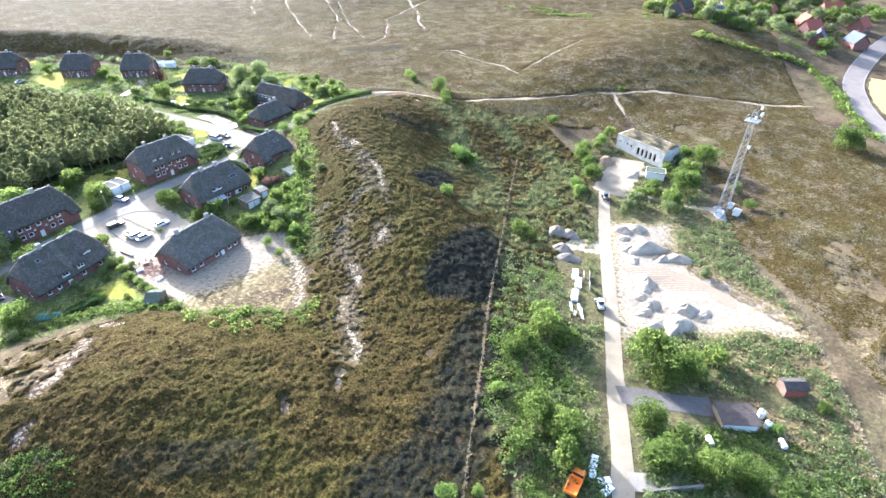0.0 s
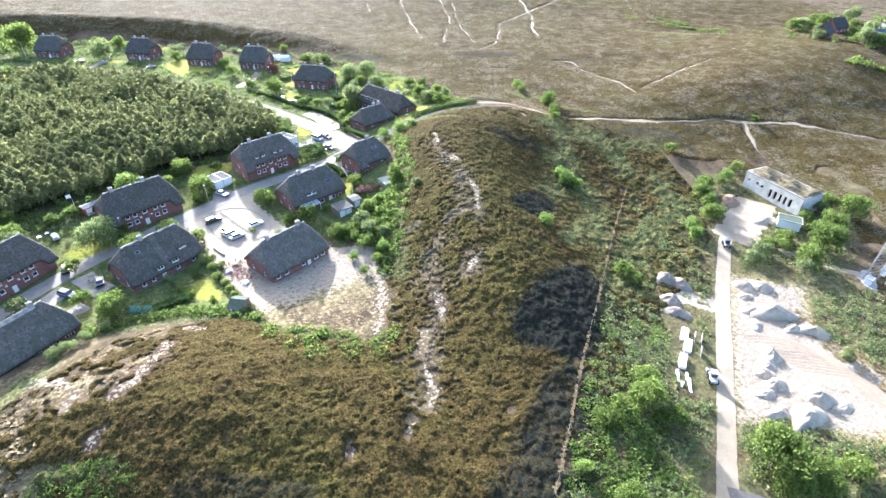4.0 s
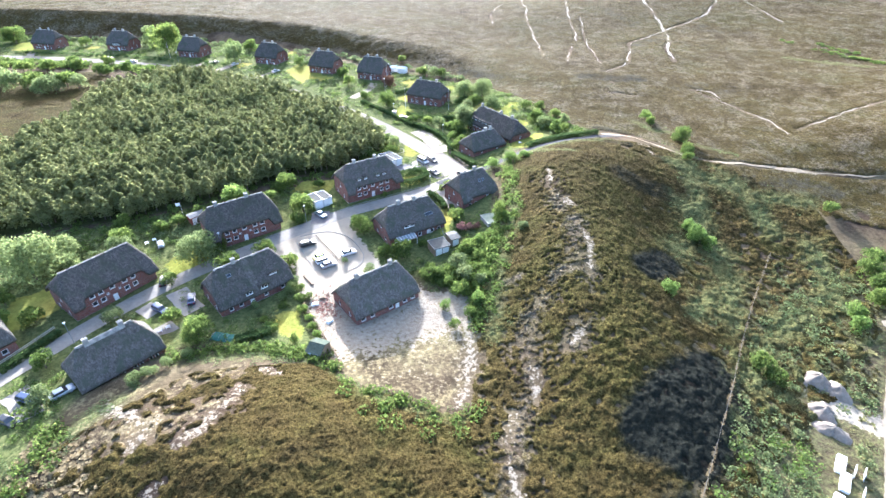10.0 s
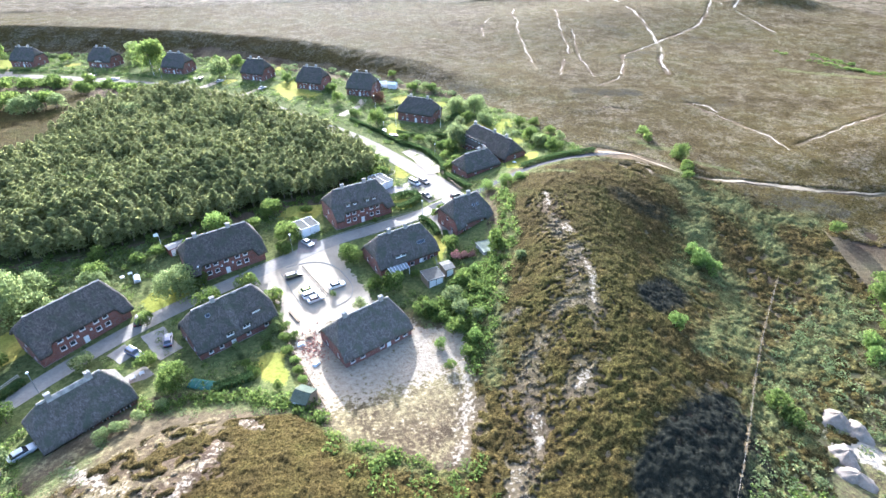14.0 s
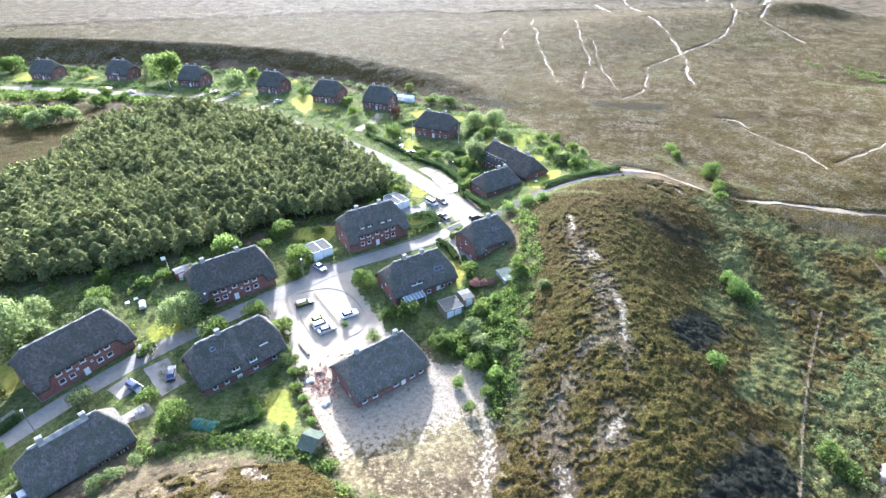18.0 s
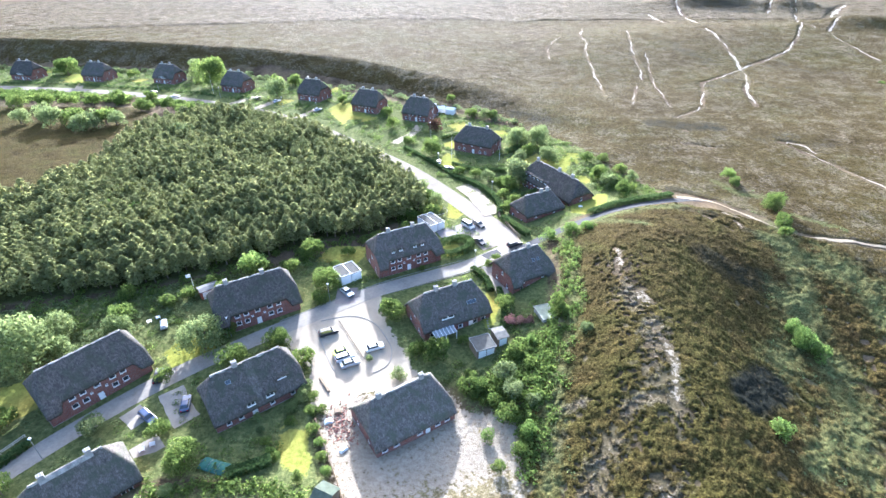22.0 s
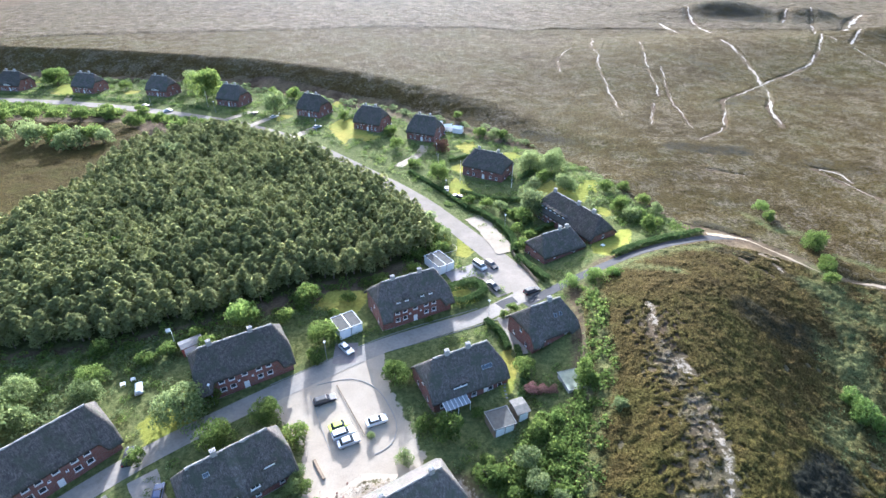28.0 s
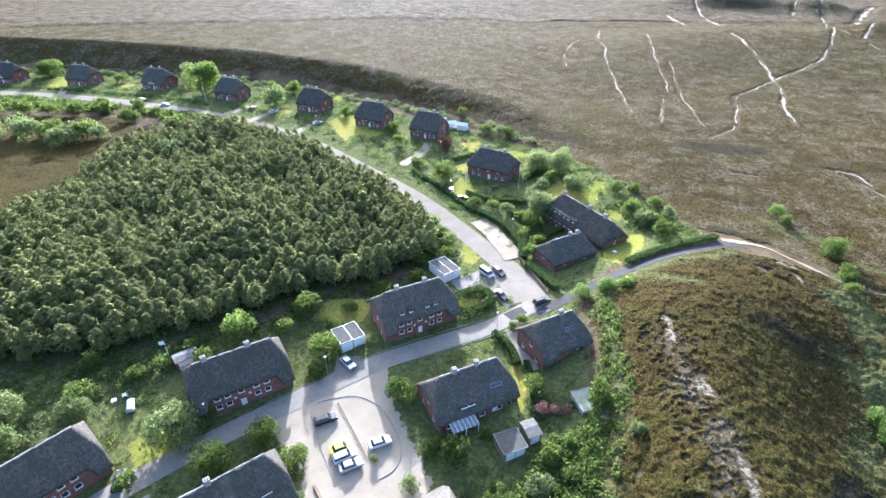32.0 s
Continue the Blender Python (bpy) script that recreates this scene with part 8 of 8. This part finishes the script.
tube(bm, (0, 0, -0.2), (0, 0, 6.4), 0.06, 0.04, 8)
part("pole", bm, WHITE, fl)
bm = bmesh.new()
cols = [[bm.verts.new((-0.05 - 0.16 * k, 0.12 * math.sin(k * 0.9) + e, z - 0.03 * k)) for z in (5.3, 6.3) for e in (-0.008, 0.008)] for k in range(9)]
for a, b in zip(cols, cols[1:]):
    for q, r in ((0, 2), (2, 3), (3, 1), (1, 0)):
        bm.faces.new((a[q], b[q], b[r], a[r]))
bm.faces.new([cols[0][k] for k in (0, 2, 3, 1)]), bm.faces.new([cols[-1][k] for k in (1, 3, 2, 0)])
bmesh.ops.recalc_face_normals(bm, faces=bm.faces)
part("cloth", bm, PVC, fl)
bm = bmesh.new()
block(bm, -2.6, 2.6, -2.0, 2.0, -0.3, 0.06)
tagged(part("terrace", bm, DRIVE, None, at=pose(-38.9, -27.4, gz(-38.9, -27.4) + 0.02, 0, 0, 46)), "paved garden terrace beside a thatched house", "terrace", kind="structure")
for px, py, words in ((-56.1, 8.4, "white garden chair"), (-54.6, 9.9, "white garden table"), (-39.6, -27.8, "white garden table"), (-38.2, -26.6, "white garden chair"), (-27.5, 24, "white garden chair"), (59.5, 62.0, "white garden chair")):
    g = thing("garden_chair", pose(px, py, gz(px, py), 0, 0, 30), f"{words} on the grass", "garden furniture")
    bm = bmesh.new()
    block(bm, -0.5, 0.5, -0.5, 0.5, 0.42, 0.48)
    part("seat", bm, WHITE, g)
    for sx in (-0.42, 0.42):
        for sy in (-0.42, 0.42):
            bm = bmesh.new()
            block(bm, sx - 0.04, sx + 0.04, sy - 0.04, sy + 0.04, -0.05, 0.42)
            part("leg", bm, WHITE, g)

# ---- distant village beyond the heath ----
def far_house(x, y, turn, L, W, roof_mat, label):
    z = gz(x, y)
    h = thing("house", pose(x, y, z, 0, 0, turn), label, "house", "houses beyond the heath")
    for q in ((-L / 2, L / 2, -W / 2, -W / 2 + 0.3), (-L / 2, L / 2, W / 2 - 0.3, W / 2)):
        bm = bmesh.new()
        block(bm, *q, -0.5, 3.4)
        part("wall", bm, BRICK, h)
    for s in (-1, 1):
        bm = bmesh.new()
        a, b = sorted((s * L / 2, s * (L / 2 - 0.3)))
        solid(bm, [(a, -W / 2 + 0.3, -0.5), (b, -W / 2 + 0.3, -0.5), (b, W / 2 - 0.3, -0.5), (a, W / 2 - 0.3, -0.5), (a, -W / 2 + 0.3, 3.6), (b, -W / 2 + 0.3, 3.6), (b, W / 2 - 0.3, 3.6), (a, W / 2 - 0.3, 3.6)])
        solid(bm, [(a, -W / 2 + 0.3, 3.6), (b, -W / 2 + 0.3, 3.6), (b, W / 2 - 0.3, 3.6), (a, W / 2 - 0.3, 3.6), (a, -0.1, 8.2), (b, -0.1, 8.2), (b, 0.1, 8.2), (a, 0.1, 8.2)])
        part("wall", bm, BRICK, h)
        bm = bmesh.new()
        e = [(-L / 2 - 0.4, s * (W / 2 + 0.5), 3.1), (L / 2 + 0.4, s * (W / 2 + 0.5), 3.1), (L / 2 + 0.4, 0, 8.4), (-L / 2 - 0.4, 0, 8.4)]
        e = e if s < 0 else e[::-1]
        solid(bm, e + [(q[0], q[1], q[2] + 0.25) for q in e])
        part("roof", bm, roof_mat, h)
    bm = bmesh.new()
    block(bm, L * 0.15, L * 0.15 + 0.9, -0.4, 0.4, 7.6, 9.6)
    part("chimney", bm, BRICK, h)
    for wx in (-L / 3, 0, L / 3):
        window(h, Matrix.Translation((wx - 0.5, -W / 2 - 0.06, 1.0)), 1.0, 1.2)


BLUE_ROOF = plain("blue_slate", (0.085, 0.10, 0.13), 0.85, vary=0.25)
for a in ((405, 101, 20, 14, 9, RED_TILE), (402, 72, 50, 13, 9, RED_TILE), (392, 62, -10, 12, 9, RED_TILE), (374, 45, 30, 13, 9, BLUE_ROOF), (396, 34, 60, 12, 9, BLUE_ROOF), (430, 52, 10, 13, 9, RED_TILE), (322, 114, 30, 14, 9, DARK_ROOF), (338, 96, -20, 12, 9, BLUE_ROOF), (440, 130, 20, 14, 9, DARK_ROOF), (460, 90, -30, 14, 9, RED_TILE), (350, 130, 10, 12, 9, DARK_ROOF), (366, 112, 40, 12, 8, BLUE_ROOF)):
    far_house(*a, f"brick house with a {'red tile' if a[5] is RED_TILE else 'dark slate'} roof beyond the heath")
far_ring = [(300, 118), (318, 88), (345, 60), (352, 30), (395, 30), (470, 40), (520, 90), (500, 180), (400, 170), (330, 150)]
off_road = lambda x, y: reach(x, y, [(330, 2), (370, 22), (420, 40), (500, 60)]) > 11
p = sprinkle(far_ring, 420, off_road)
undergrowth("far_trees", p, 1.6 + 1.8 * rng.random(len(p)), LEAF, "green hedges and shrubs of the distant village", 60, 1.0)
for k, q in enumerate(sprinkle(far_ring, 150, off_road)):
    tree(q[0], q[1], 3.2 + 2.8 * rng.random(), "lpldlo"[k % 6], "in the distant village")
p = chain([(292, 66), (304, 52), (322, 38), (334, 24), (322, 6), (308, -10), (290, -28), (270, -48)], 2.2)
undergrowth("roadside_shrubs", p + rng.normal(size=p.shape) * 1.6, 1.8 + 1.9 * rng.random(len(p)), LEAF, "green shrubs along the far main road", 70, 1.0)
for e in (-4.7, 4.7):
    c = chain([(240, -92), (265, -66), (291, -38), (306, -23), (330, -4), (370, 14), (420, 30), (500, 48)], 6.0)
    t = np.gradient(c, axis=0)
    t /= np.linalg.norm(t, axis=1)[:, None]
    ribbon("road_edge", [(a[0] - e * b[1], a[1] + e * b[0]) for a, b in zip(c, t)], 0.5, 0.24, KERB, "pale edge strip of the far main road", "road edge", step=3)
ribbon("verge", [(308, -38), (322, -24), (337, -14), (356, -5)], 9.0, 0.24, plain("dry_verge", (0.30, 0.27, 0.10), 0.95, vary=0.3, scale=0.4), "dry yellow grass verge of the far road", "verge", 0.15)
bm = bmesh.new()
block(bm, -0.24, 0.24, -0.2, 0.2, -0.05, 0.03)
bmesh.ops.bevel(bm, geom=bm.edges[:], offset=0.02, segments=1, affect="EDGES")
STEP = bpy.data.meshes.new("stepping_stone")
bm.to_mesh(STEP), bm.free(), STEP.materials.append(KERB)
for k, (px, py) in enumerate(chain([(26.6, 16.2), (27.5, 14.2), (27.4, 11.1), (26.9, 8.7), (27.3, 6.0)], 0.85)):
    ob = new("stepping_stone", STEP)
    ob.matrix_basis = pose(px, py, gz(px, py) + 0.05, 0, 0, 20 * math.sin(k * 2.1))
    tagged(ob, "pale flat stepping stone on a lawn", "stepping stone", "stepping stones of the garden path")
